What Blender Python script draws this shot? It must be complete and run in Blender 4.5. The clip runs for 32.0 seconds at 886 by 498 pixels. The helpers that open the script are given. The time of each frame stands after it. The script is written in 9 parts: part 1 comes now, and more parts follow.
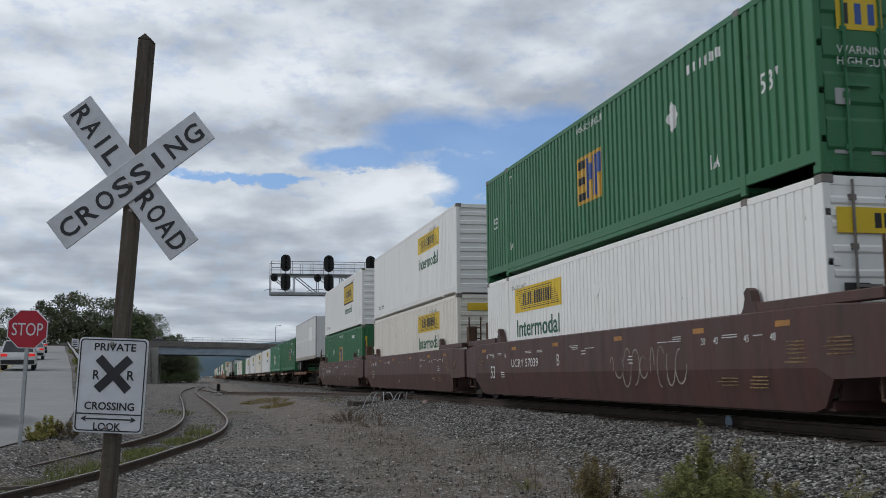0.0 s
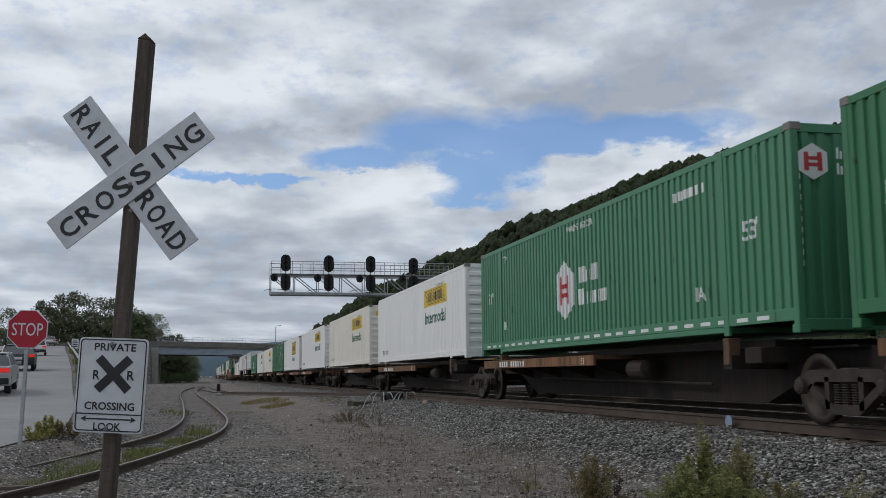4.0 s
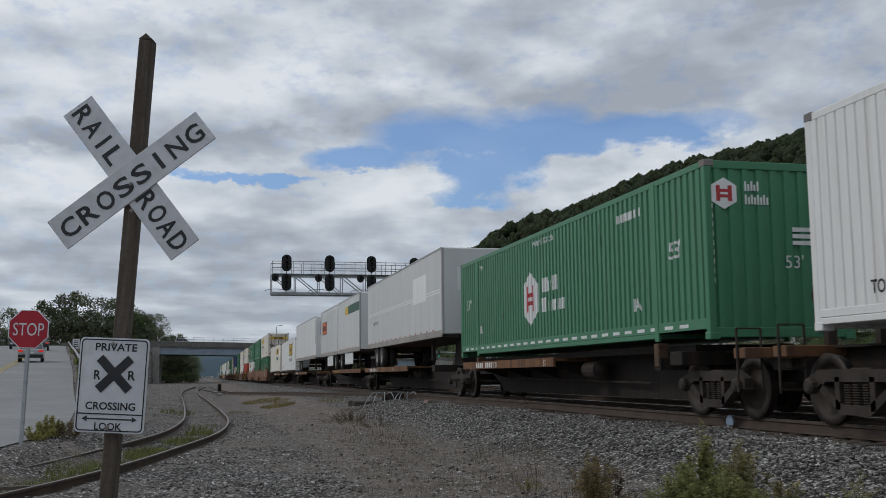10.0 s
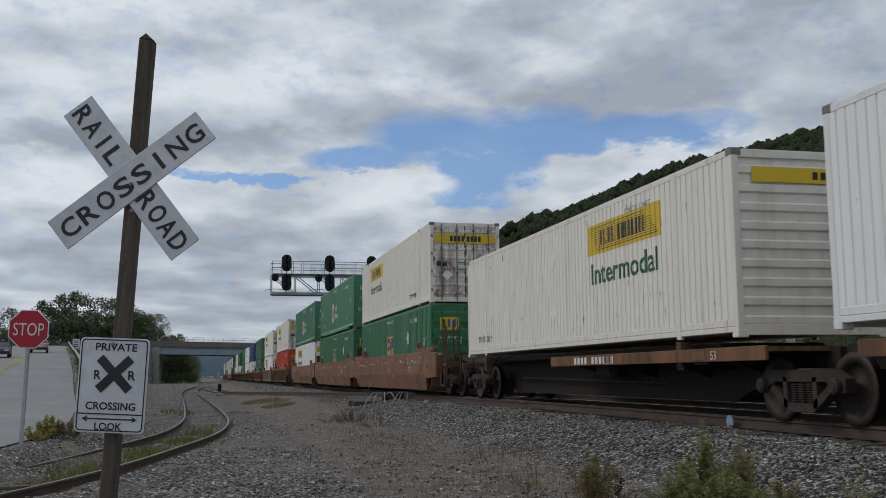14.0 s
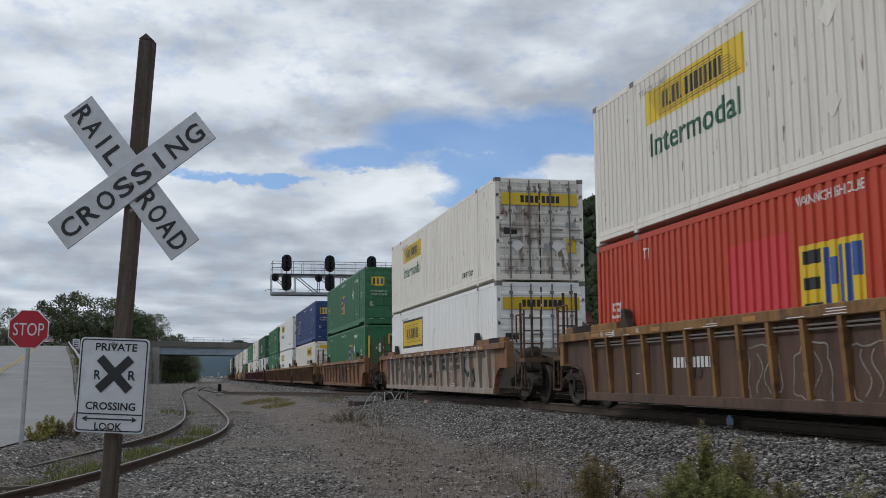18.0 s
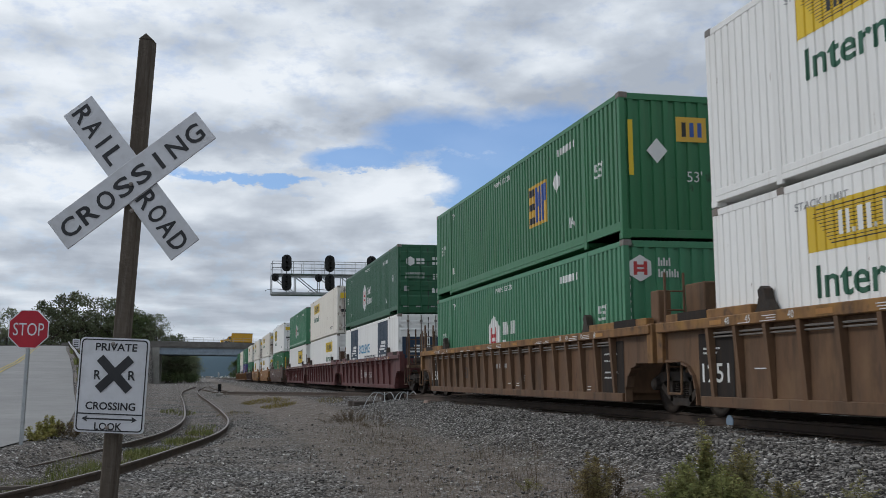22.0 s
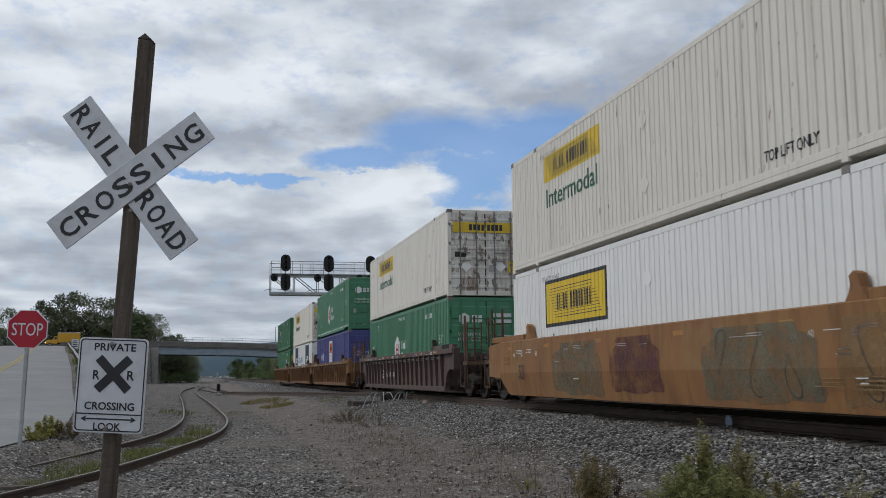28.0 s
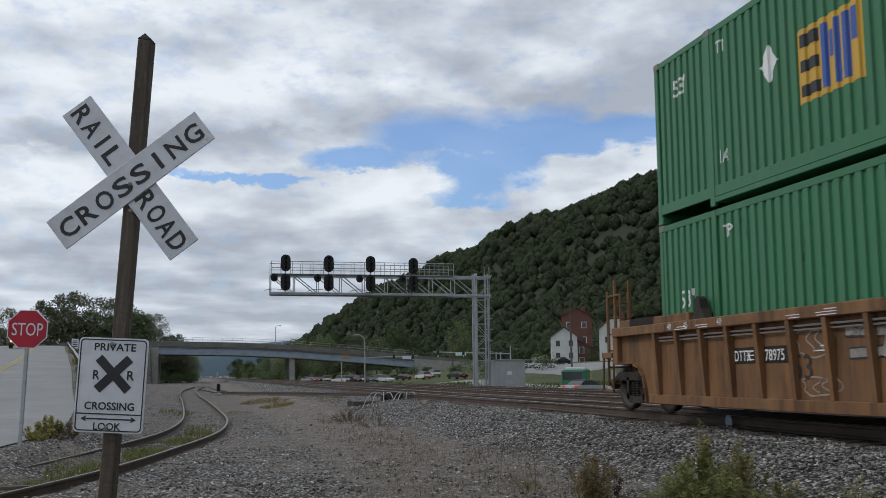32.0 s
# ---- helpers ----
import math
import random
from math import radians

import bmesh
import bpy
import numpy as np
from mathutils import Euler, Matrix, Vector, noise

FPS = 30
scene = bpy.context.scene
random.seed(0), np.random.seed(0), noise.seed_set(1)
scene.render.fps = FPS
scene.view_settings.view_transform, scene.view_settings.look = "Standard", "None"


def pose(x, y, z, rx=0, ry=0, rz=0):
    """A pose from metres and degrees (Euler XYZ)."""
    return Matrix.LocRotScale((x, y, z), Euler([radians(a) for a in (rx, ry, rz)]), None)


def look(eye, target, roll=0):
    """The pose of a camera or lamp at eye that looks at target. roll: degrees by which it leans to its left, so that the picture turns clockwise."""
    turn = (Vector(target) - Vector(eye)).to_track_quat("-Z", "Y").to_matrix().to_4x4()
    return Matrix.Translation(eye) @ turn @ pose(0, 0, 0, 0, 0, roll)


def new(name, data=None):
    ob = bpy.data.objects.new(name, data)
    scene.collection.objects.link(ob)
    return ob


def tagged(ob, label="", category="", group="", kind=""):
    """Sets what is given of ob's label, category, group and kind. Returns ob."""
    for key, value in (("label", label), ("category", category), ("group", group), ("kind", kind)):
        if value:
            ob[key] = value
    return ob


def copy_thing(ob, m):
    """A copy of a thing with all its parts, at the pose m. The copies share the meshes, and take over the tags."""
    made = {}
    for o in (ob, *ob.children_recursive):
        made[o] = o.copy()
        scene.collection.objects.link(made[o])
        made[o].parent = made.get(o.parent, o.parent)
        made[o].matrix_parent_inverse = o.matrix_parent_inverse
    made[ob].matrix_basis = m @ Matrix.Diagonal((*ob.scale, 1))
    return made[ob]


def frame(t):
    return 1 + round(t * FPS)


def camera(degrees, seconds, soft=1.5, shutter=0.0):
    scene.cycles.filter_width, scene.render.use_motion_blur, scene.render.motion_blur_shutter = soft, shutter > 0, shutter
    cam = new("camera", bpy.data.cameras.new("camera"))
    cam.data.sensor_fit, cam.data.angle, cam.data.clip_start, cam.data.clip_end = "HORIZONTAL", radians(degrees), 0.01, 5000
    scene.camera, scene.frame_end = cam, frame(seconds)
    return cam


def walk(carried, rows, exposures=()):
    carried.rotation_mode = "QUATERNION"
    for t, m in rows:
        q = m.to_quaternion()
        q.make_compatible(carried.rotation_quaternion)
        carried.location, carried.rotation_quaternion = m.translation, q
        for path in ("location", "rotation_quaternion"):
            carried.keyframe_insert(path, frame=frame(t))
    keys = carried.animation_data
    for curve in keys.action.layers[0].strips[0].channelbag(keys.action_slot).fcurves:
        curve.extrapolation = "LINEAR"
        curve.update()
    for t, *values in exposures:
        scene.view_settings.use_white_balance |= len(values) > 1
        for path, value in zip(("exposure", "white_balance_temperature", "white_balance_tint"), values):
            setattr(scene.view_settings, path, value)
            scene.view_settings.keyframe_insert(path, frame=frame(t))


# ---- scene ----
EYE = (0.0, 0.0, 1.5)
YAW, TILT, LEAN = 13.17, 7.05, -0.527


def aim(turn):
    a, b = radians(YAW + turn), radians(TILT)
    return look(EYE, (math.sin(a) * math.cos(b), math.cos(a) * math.cos(b), 1.5 + math.sin(b)), LEAN)


cam = camera(46.89, 32.0, soft=0.7, shutter=0.04)
walk(cam, [(0, aim(0)), (6, aim(-0.01)), (11, aim(-0.055)), (23, aim(-0.055)), (28, aim(0)), (32, aim(0))],
     exposures=[(0, -0.07), (3, -0.06), (6, -0.24), (7, -0.3), (8, -0.16), (9, -0.22), (13, -0.14), (14.5, -0.25), (17, -0.02), (18, -0.03), (19, -0.14), (20, 0.05), (23, 0.05), (24, -0.05), (28, -0.06), (32, 0.04)])

# ---- world, sun ----
SUN_EL, SUN_AZ = 42, 285      # degrees; azimuth clockwise from +y


def nd(nt, kind, **kw):
    n = nt.nodes.new(kind)
    for k, v in kw.items():
        if k in n.inputs:
            n.inputs[k].default_value = v
    return n


def math_node(nt, op, a, b=None, clamp=False):
    n = nt.nodes.new("ShaderNodeMath")
    n.operation, n.use_clamp = op, clamp
    for i, v in enumerate((a, b)):
        if v is None:
            continue
        if isinstance(v, (int, float)):
            n.inputs[i].default_value = v
        else:
            nt.links.new(v, n.inputs[i])
    return n.outputs[0]


def ramp_node(nt, fac, stops):
    n = nt.nodes.new("ShaderNodeValToRGB")
    els = n.color_ramp.elements
    while len(els) < len(stops):
        els.new(0.5)
    for e, (p, c) in zip(els, stops):
        e.position, e.color = p, (c, c, c, 1) if isinstance(c, (int, float)) else (*c, 1)
    nt.links.new(fac, n.inputs[0])
    return n.outputs[0]


def mix_node(nt, fac, a, b, blend="MIX"):
    n = nt.nodes.new("ShaderNodeMix")
    n.data_type, n.blend_type = "RGBA", blend
    for i, v in ((0, fac), (6, a), (7, b)):
        if isinstance(v, (int, float)):
            n.inputs[i].default_value = v
        elif isinstance(v, tuple):
            n.inputs[i].default_value = (*v, 1)
        else:
            nt.links.new(v, n.inputs[i])
    return n.outputs[2]


def make_sky():
    w = bpy.data.worlds.new("sky")
    scene.world = w
    w.use_nodes = True
    nt = w.node_tree
    nt.nodes.clear()
    out, bg = nt.nodes.new("ShaderNodeOutputWorld"), nt.nodes.new("ShaderNodeBackground")
    sky = nt.nodes.new("ShaderNodeTexSky")
    sky.sky_type, sky.sun_disc = "NISHITA", False
    sky.sun_elevation, sky.sun_rotation = radians(SUN_EL), radians(SUN_AZ)
    sky.air_density, sky.dust_density, sky.ozone_density = 1.0, 1.0, 1.4
    tc = nt.nodes.new("ShaderNodeTexCoord")
    sep = nt.nodes.new("ShaderNodeSeparateXYZ")
    nt.links.new(tc.outputs["Generated"], sep.inputs[0])
    x, y, z = sep.outputs
    # cloud sheet seen in perspective: it is crossed at x / z, y / z
    up = math_node(nt, "ADD", math_node(nt, "MAXIMUM", z, 0.0), 0.10)

    def cloud(scale, detail, off, lift=1.0, rough=0.58, dist=0.15):
        v = nt.nodes.new("ShaderNodeCombineXYZ")
        for i, c in enumerate((x, y)):
            nt.links.new(math_node(nt, "ADD", math_node(nt, "MULTIPLY", math_node(nt, "DIVIDE", c, up), lift), off[i]), v.inputs[i])
        n = nd(nt, "ShaderNodeTexNoise", Scale=scale, Detail=detail, Roughness=rough, Distortion=dist)
        nt.links.new(v.outputs[0], n.inputs["Vector"])
        return n.outputs["Fac"]

    def puffs(scale, off, rough=0.56):
        m = nt.nodes.new("ShaderNodeMapping")
        m.inputs["Location"].default_value = off
        m.inputs["Scale"].default_value = (1, 1, 2.0)
        nt.links.new(tc.outputs["Generated"], m.inputs[0])
        n = nd(nt, "ShaderNodeTexNoise", Scale=scale, Detail=9.0, Roughness=rough)
        nt.links.new(m.outputs[0], n.inputs["Vector"])
        return math_node(nt, "SUBTRACT", n.outputs["Fac"], 0.5)

    w1, w2, w3 = puffs(9, (0, 0, 0)), puffs(14, (4, 1, 7)), puffs(34, (2, 6, 3), 0.62)
    az = math_node(nt, "ADD", math_node(nt, "ARCTAN2", x, y), math_node(nt, "MULTIPLY", w1, 0.09))
    el0 = math_node(nt, "ARCSINE", z)
    el = math_node(nt, "ADD", el0, math_node(nt, "MULTIPLY", w2, 0.045))
    el = math_node(nt, "ADD", el, math_node(nt, "MULTIPLY", w3, 0.026))

    def spot(az0, el0, w_az, w_el):
        # soft patch round one direction of the sky
        da = math_node(nt, "MULTIPLY", math_node(nt, "SUBTRACT", az, radians(az0)), 1 / radians(w_az))
        de = math_node(nt, "MULTIPLY", math_node(nt, "SUBTRACT", el, radians(el0)), 1 / radians(w_el))
        r = math_node(nt, "ADD", math_node(nt, "MULTIPLY", da, da), math_node(nt, "MULTIPLY", de, de))
        return math_node(nt, "SUBTRACT", 1.0, r, clamp=True)

    def total(items):
        t = spot(*items[0])
        for i in items[1:]:
            t = math_node(nt, "MAXIMUM", t, spot(*i))
        return t

    gap = total([(13.4, 13.2, 5.2, 2.1), (18.2, 13.0, 7.0, 2.0), (24.3, 13.4, 6.0, 1.25), (14.6, 10.9, 3.4, 2.2), (8.6, 12.2, 3.6, 0.85), (2.2, 11.0, 7.0, 0.36), (17.0, 11.4, 3.5, 1.7)])
    puff = total([(9.2, 10.75, 4.9, 0.90), (22.5, 10.6, 6.5, 1.75), (4.0, 9.0, 15.0, 0.95), (-1.0, 11.9, 3.4, 0.6)])
    clear = math_node(nt, "ADD", math_node(nt, "SUBTRACT", gap, math_node(nt, "MULTIPLY", puff, 1.05)), math_node(nt, "MULTIPLY", w3, 1.1))
    mask = ramp_node(nt, clear, [(0.0, 1.0), (0.28, 0.62), (0.72, 0.10)])
    # cloud tops catch the light and their undersides are grey
    low = cloud(1.5, 9, (3.0, 1.2), 1.0, 0.5)
    relief = math_node(nt, "SUBTRACT", low, cloud(1.5, 9, (3.0, 1.2), 0.95, 0.5))
    heap = puffs(7.0, (5.0, 2.0, 0.0), 0.48)
    heap_up = puffs(7.0, (5.0, 2.0, 0.055), 0.48)
    shade = math_node(nt, "ADD", math_node(nt, "MULTIPLY", relief, 1.15), math_node(nt, "MULTIPLY", math_node(nt, "SUBTRACT", heap, heap_up), 1.7))
    shade = math_node(nt, "ADD", shade, math_node(nt, "MULTIPLY", math_node(nt, "SUBTRACT", cloud(0.8, 7, (7.0, 4.0)), 0.5), -0.6))
    shade = math_node(nt, "ADD", shade, math_node(nt, "MULTIPLY", w3, 0.12))
    bright = total([(-7.0, 17.8, 15.0, 5.5), (3.0, 15.5, 9.0, 2.0), (-9.0, 10.5, 9.0, 1.6)])
    dull = total([(21.0, 16.8, 13.0, 3.2), (33.0, 18.0, 12.0, 6.0), (4.0, 12.9, 7.0, 1.0), (-8.0, 12.6, 6.0, 0.9), (8.0, 4.5, 40.0, 3.6)])
    shade = math_node(nt, "ADD", shade, math_node(nt, "SUBTRACT", math_node(nt, "MULTIPLY", bright, 0.30), math_node(nt, "MULTIPLY", dull, 0.22)))
    tone = ramp_node(nt, math_node(nt, "ADD", shade, 0.5), [(0.15, (0.48, 0.505, 0.55)), (0.40, (0.63, 0.655, 0.695)), (0.58, (0.79, 0.81, 0.835)), (0.85, (0.99, 0.99, 0.99))])
    lit = mix_node(nt, 1.0, tone, (8.1, 8.6, 9.2), "MULTIPLY")
    blue = mix_node(nt, 1.0, sky.outputs[0], (0.92, 1.14, 1.46), "MULTIPLY")
    nt.links.new(mix_node(nt, mask, blue, lit), bg.inputs["Color"])
    bg.inputs["Strength"].default_value = 0.10
    nt.links.new(bg.outputs[0], out.inputs[0])


make_sky()
sun_data = bpy.data.lights.new("sun", "SUN")
sun_data.energy, sun_data.angle, sun_data.color = 0.85, radians(12), (1.0, 0.95, 0.88)
sun = new("sun", sun_data)
_a, _e = radians(SUN_AZ), radians(SUN_EL)
sun.matrix_basis = look((0, 0, 60), (-math.sin(_a) * math.cos(_e), -math.cos(_a) * math.cos(_e), 60 - math.sin(_e)))


# ---- materials ----
def surface(name, c1, c2, scale=2.0, c3=None, scale3=14.0, amount=0.5, rough=0.7, metal=0.0, bump=0.0, bscale=40.0,
            stretch=(1, 1, 1), vary=0.0, island=0.0, spec=0.35, glow=0.0, edge=(0.35, 0.65), bdist=0.02, spots=(), worn=0.0):
    m = bpy.data.materials.new(name)
    m.use_nodes = True
    nt = m.node_tree
    b = nt.nodes["Principled BSDF"]
    b.inputs["Roughness"].default_value, b.inputs["Metallic"].default_value = rough, metal
    b.inputs["Specular IOR Level"].default_value = spec
    tc = nt.nodes.new("ShaderNodeTexCoord")
    mp = nt.nodes.new("ShaderNodeMapping")
    mp.inputs["Scale"].default_value = stretch
    nt.links.new(tc.outputs["Object"], mp.inputs[0])
    info = nt.nodes.new("ShaderNodeObjectInfo")
    shift = math_node(nt, "MULTIPLY", info.outputs["Random"], 37.0)
    n1 = nd(nt, "ShaderNodeTexNoise", Scale=scale, Detail=6.0, Roughness=0.6)
    n1.noise_dimensions = "4D"
    nt.links.new(mp.outputs[0], n1.inputs["Vector"])
    nt.links.new(shift, n1.inputs["W"])
    col = mix_node(nt, ramp_node(nt, n1.outputs["Fac"], [(edge[0], 0.0), (edge[1], 1.0)]), c1, c2)
    if c3:
        n3 = nd(nt, "ShaderNodeTexNoise", Scale=scale3, Detail=5.0, Roughness=0.65)
        n3.noise_dimensions = "4D"
        nt.links.new(mp.outputs[0], n3.inputs["Vector"])
        nt.links.new(shift, n3.inputs["W"])
        f = ramp_node(nt, n3.outputs["Fac"], [(0.48, 0.0), (0.68, amount)])
        col = mix_node(nt, f, col, c3)
        nt.links.new(math_node(nt, "ADD", math_node(nt, "MULTIPLY", n3.outputs["Fac"], 0.25), rough - 0.12), b.inputs["Roughness"])
    for c4, scale4, lo, hi, amount4, stretch4 in spots:
        # chips and drips of another colour
        mp4 = nt.nodes.new("ShaderNodeMapping")
        mp4.inputs["Scale"].default_value = stretch4
        nt.links.new(tc.outputs["Object"], mp4.inputs[0])
        n4 = nd(nt, "ShaderNodeTexNoise", Scale=scale4, Detail=4.0, Roughness=0.6)
        n4.noise_dimensions = "4D"
        nt.links.new(mp4.outputs[0], n4.inputs["Vector"])
        nt.links.new(shift, n4.inputs["W"])
        col = mix_node(nt, ramp_node(nt, n4.outputs["Fac"], [(lo, 0.0), (hi, amount4)]), col, c4)
    if vary or island:
        src = info.outputs["Random"]
        k = vary
        if island:
            src, k = nt.nodes.new("ShaderNodeNewGeometry").outputs["Random Per Island"], island
        hsv = nt.nodes.new("ShaderNodeHueSaturation")
        nt.links.new(math_node(nt, "ADD", math_node(nt, "MULTIPLY", src, 2 * k), 1 - k), hsv.inputs["Value"])
        nt.links.new(math_node(nt, "ADD", math_node(nt, "MULTIPLY", src, 0.05 * k), 0.5 - 0.025 * k), hsv.inputs["Hue"])
        nt.links.new(col, hsv.inputs["Color"])
        col = hsv.outputs[0]
    nt.links.new(col, b.inputs["Base Color"])
    if bump:
        nb = nd(nt, "ShaderNodeTexNoise", Scale=bscale, Detail=4.0)
        nt.links.new(tc.outputs["Object"], nb.inputs["Vector"])
        bp = nd(nt, "ShaderNodeBump", Strength=bump, Distance=bdist)
        nt.links.new(nb.outputs["Fac"], bp.inputs["Height"])
        nt.links.new(bp.outputs[0], b.inputs["Normal"])
    if worn:
        # paint worn through in patches
        nw = nd(nt, "ShaderNodeTexNoise", Scale=2.6, Detail=6.0, Roughness=0.68)
        nt.links.new(tc.outputs["Object"], nw.inputs["Vector"])
        nt.links.new(ramp_node(nt, nw.outputs["Fac"], [(0.36, 1.0 - worn), (0.62, 0.80)]), b.inputs["Alpha"])
    if glow:
        nt.links.new(col, b.inputs["Emission Color"])
        b.inputs["Emission Strength"].default_value = glow
    return m


STREAK = (1.0, 2.2, 0.22)


def paint(name, c, dirt=0.35, rough=0.55, rust=0.25, vary=0.08, grime=(0.16, 0.13, 0.10), spots=()):
    if "car_paint" in name:
        dark = tuple(v * 0.35 + g * 0.65 for v, g in zip(c, grime))
        return surface(name, c, dark, 1.3, tuple(v * 0.45 for v in grime), 2.4, min(rust + 0.35, 0.9), rough, stretch=(1.0, 1.6, 0.3), vary=vary, bump=0.12, bscale=9, edge=(0.36, 0.66), spots=spots)
    dark = tuple(v * (1 - dirt) + g * dirt for v, g in zip(c, grime))
    return surface(name, c, dark, 1.1, (0.20, 0.11, 0.06), 5.0, rust, rough, stretch=STREAK, vary=vary, bump=0.08, bscale=9, edge=(0.42, 0.75), spots=spots)


M = {}
M["white"] = paint("white_paint", (0.83, 0.83, 0.81), 0.10, 0.5, 0.05, 0.06, (0.5, 0.48, 0.44), [((0.16, 0.075, 0.035), 3.2, 0.7, 0.74, 0.7, (1.0, 3.0, 0.7)), ((0.30, 0.23, 0.16), 1.6, 0.56, 0.74, 0.22, (1.0, 3.4, 0.12))])
M["door_white"] = paint("rust_streaked_white_paint", (0.76, 0.74, 0.69), 0.22, 0.6, 0.12, 0.08, (0.40, 0.36, 0.30), [((0.17, 0.075, 0.035), 1.3, 0.50, 0.66, 0.80, (3.0, 1.0, 0.45)), ((0.13, 0.075, 0.045), 3.2, 0.56, 0.62, 0.8, (1.6, 1.0, 0.9)), ((0.30, 0.22, 0.15), 1.2, 0.44, 0.70, 0.55, (2.6, 1.0, 0.25))])
M["cream"] = paint("aged_white_paint", (0.79, 0.755, 0.68), 0.12, 0.6, 0.12, 0.07, (0.42, 0.38, 0.31), [((0.16, 0.075, 0.035), 3.0, 0.655, 0.7, 0.85, (1.0, 3.0, 0.7)), ((0.30, 0.23, 0.16), 1.6, 0.56, 0.74, 0.42, (1.0, 3.4, 0.12))])
CHALK = [((0.13, 0.20, 0.15), 1.4, 0.55, 0.78, 0.35, (1.0, 2.6, 0.15)), ((0.03, 0.035, 0.025), 3.0, 0.66, 0.71, 0.7, (1.0, 3.0, 0.7))]
M["green"] = paint("green_paint", (0.036, 0.165, 0.072), 0.12, 0.45, 0.06, 0.06, (0.06, 0.09, 0.06), CHALK)
M["pale_green"] = paint("chalky_green_paint", (0.062, 0.222, 0.120), 0.12, 0.45, 0.06, 0.06, (0.08, 0.13, 0.09), CHALK)
M["deep_green"] = paint("dark_green_paint", (0.020, 0.105, 0.052), 0.12, 0.45, 0.06, 0.06, (0.05, 0.07, 0.05))
M["blue"] = paint("blue_paint", (0.030, 0.060, 0.190), 0.15, 0.45, 0.08, 0.06, (0.05, 0.06, 0.10))
M["violet"] = paint("violet_blue_paint", (0.064, 0.070, 0.225), 0.15, 0.45, 0.06, 0.06, (0.06, 0.06, 0.12))
M["fresh_violet"] = paint("fresh_violet_paint", (0.055, 0.050, 0.29), 0.25, 0.5, 0.04, 0.05, (0.05, 0.06, 0.2))
M["fresh_red"] = paint("fresh_red_paint", (0.58, 0.045, 0.055), 0.08, 0.45, 0.04, 0.05, (0.25, 0.06, 0.05))
M["red"] = paint("orange_red_paint", (0.50, 0.060, 0.025), 0.14, 0.5, 0.08, 0.06, (0.20, 0.06, 0.04))
M["yellow"] = paint("yellow_decal", (0.72, 0.50, 0.03), 0.12, 0.5, 0.05)
M["gold"] = paint("gold_decal", (0.60, 0.36, 0.05), 0.12, 0.5, 0.05)
M["dgreen_ink"] = paint("green_lettering", (0.026, 0.12, 0.072), 0.2, 0.5, 0.0)
M["black"] = paint("black_lettering", (0.025, 0.026, 0.028), 0.15, 0.5, 0.0)
M["blue_ink"] = paint("blue_lettering", (0.04, 0.10, 0.34), 0.15, 0.5, 0.0)
M["sky_ink"] = paint("light_blue_lettering", (0.04, 0.28, 0.50), 0.1, 0.5, 0.0)
M["navy"] = paint("navy_decal", (0.014, 0.036, 0.070), 0.1, 0.45, 0.0)
M["white_ink"] = paint("white_lettering", (0.74, 0.75, 0.74), 0.25, 0.5, 0.05)
M["red_ink"] = paint("red_decal", (0.45, 0.045, 0.05), 0.1, 0.5, 0.0)
M["orange_ink"] = paint("orange_decal", (0.70, 0.16, 0.03), 0.1, 0.5, 0.03)
M["steel"] = paint("galvanised_steel", (0.38, 0.39, 0.39), 0.3, 0.5, 0.2)
M["casting"] = paint("worn_steel", (0.20, 0.19, 0.18), 0.4, 0.6, 0.5)
M["brown_car"] = paint("brown_car_paint", (0.095, 0.042, 0.036), 0.25, 0.5, 0.12, 0.05, (0.07, 0.05, 0.045))
M["maroon_car"] = paint("maroon_car_paint", (0.130, 0.040, 0.037), 0.25, 0.5, 0.12, 0.05, (0.07, 0.04, 0.04))
M["orange_car"] = paint("weathered_orange_car_paint", (0.225, 0.108, 0.041), 0.5, 0.7, 0.35, 0.06, (0.10, 0.058, 0.036), [((0.055, 0.035, 0.025), 2.2, 0.60, 0.70, 0.75, (1.0, 2.4, 0.45)), ((0.29, 0.16, 0.065), 1.3, 0.52, 0.72, 0.5, (1.0, 1.2, 0.8))])
M["tan_car"] = paint("faded_tan_car_paint", (0.150, 0.080, 0.042), 0.55, 0.7, 0.4, 0.06, (0.11, 0.075, 0.05), [((0.055, 0.035, 0.025), 2.2, 0.60, 0.70, 0.75, (1.0, 2.4, 0.45)), ((0.24, 0.145, 0.075), 1.3, 0.52, 0.72, 0.5, (1.0, 1.2, 0.8))])
M["rust_car"] = paint("rust_brown_car_paint", (0.108, 0.060, 0.044), 0.45, 0.7, 0.5, 0.06, (0.10, 0.07, 0.05), [((0.055, 0.035, 0.025), 2.2, 0.60, 0.70, 0.75, (1.0, 2.4, 0.45)), ((0.15, 0.085, 0.055), 1.3, 0.52, 0.72, 0.5, (1.0, 1.2, 0.8))])
M["grey_car"] = paint("faded_grey_car_paint", (0.36, 0.31, 0.27), 0.35, 0.7, 0.3, 0.06, (0.20, 0.14, 0.10), [((0.055, 0.035, 0.025), 2.2, 0.60, 0.70, 0.75, (1.0, 2.4, 0.45)), ((0.46, 0.36, 0.27), 1.3, 0.52, 0.72, 0.5, (1.0, 1.2, 0.8))])
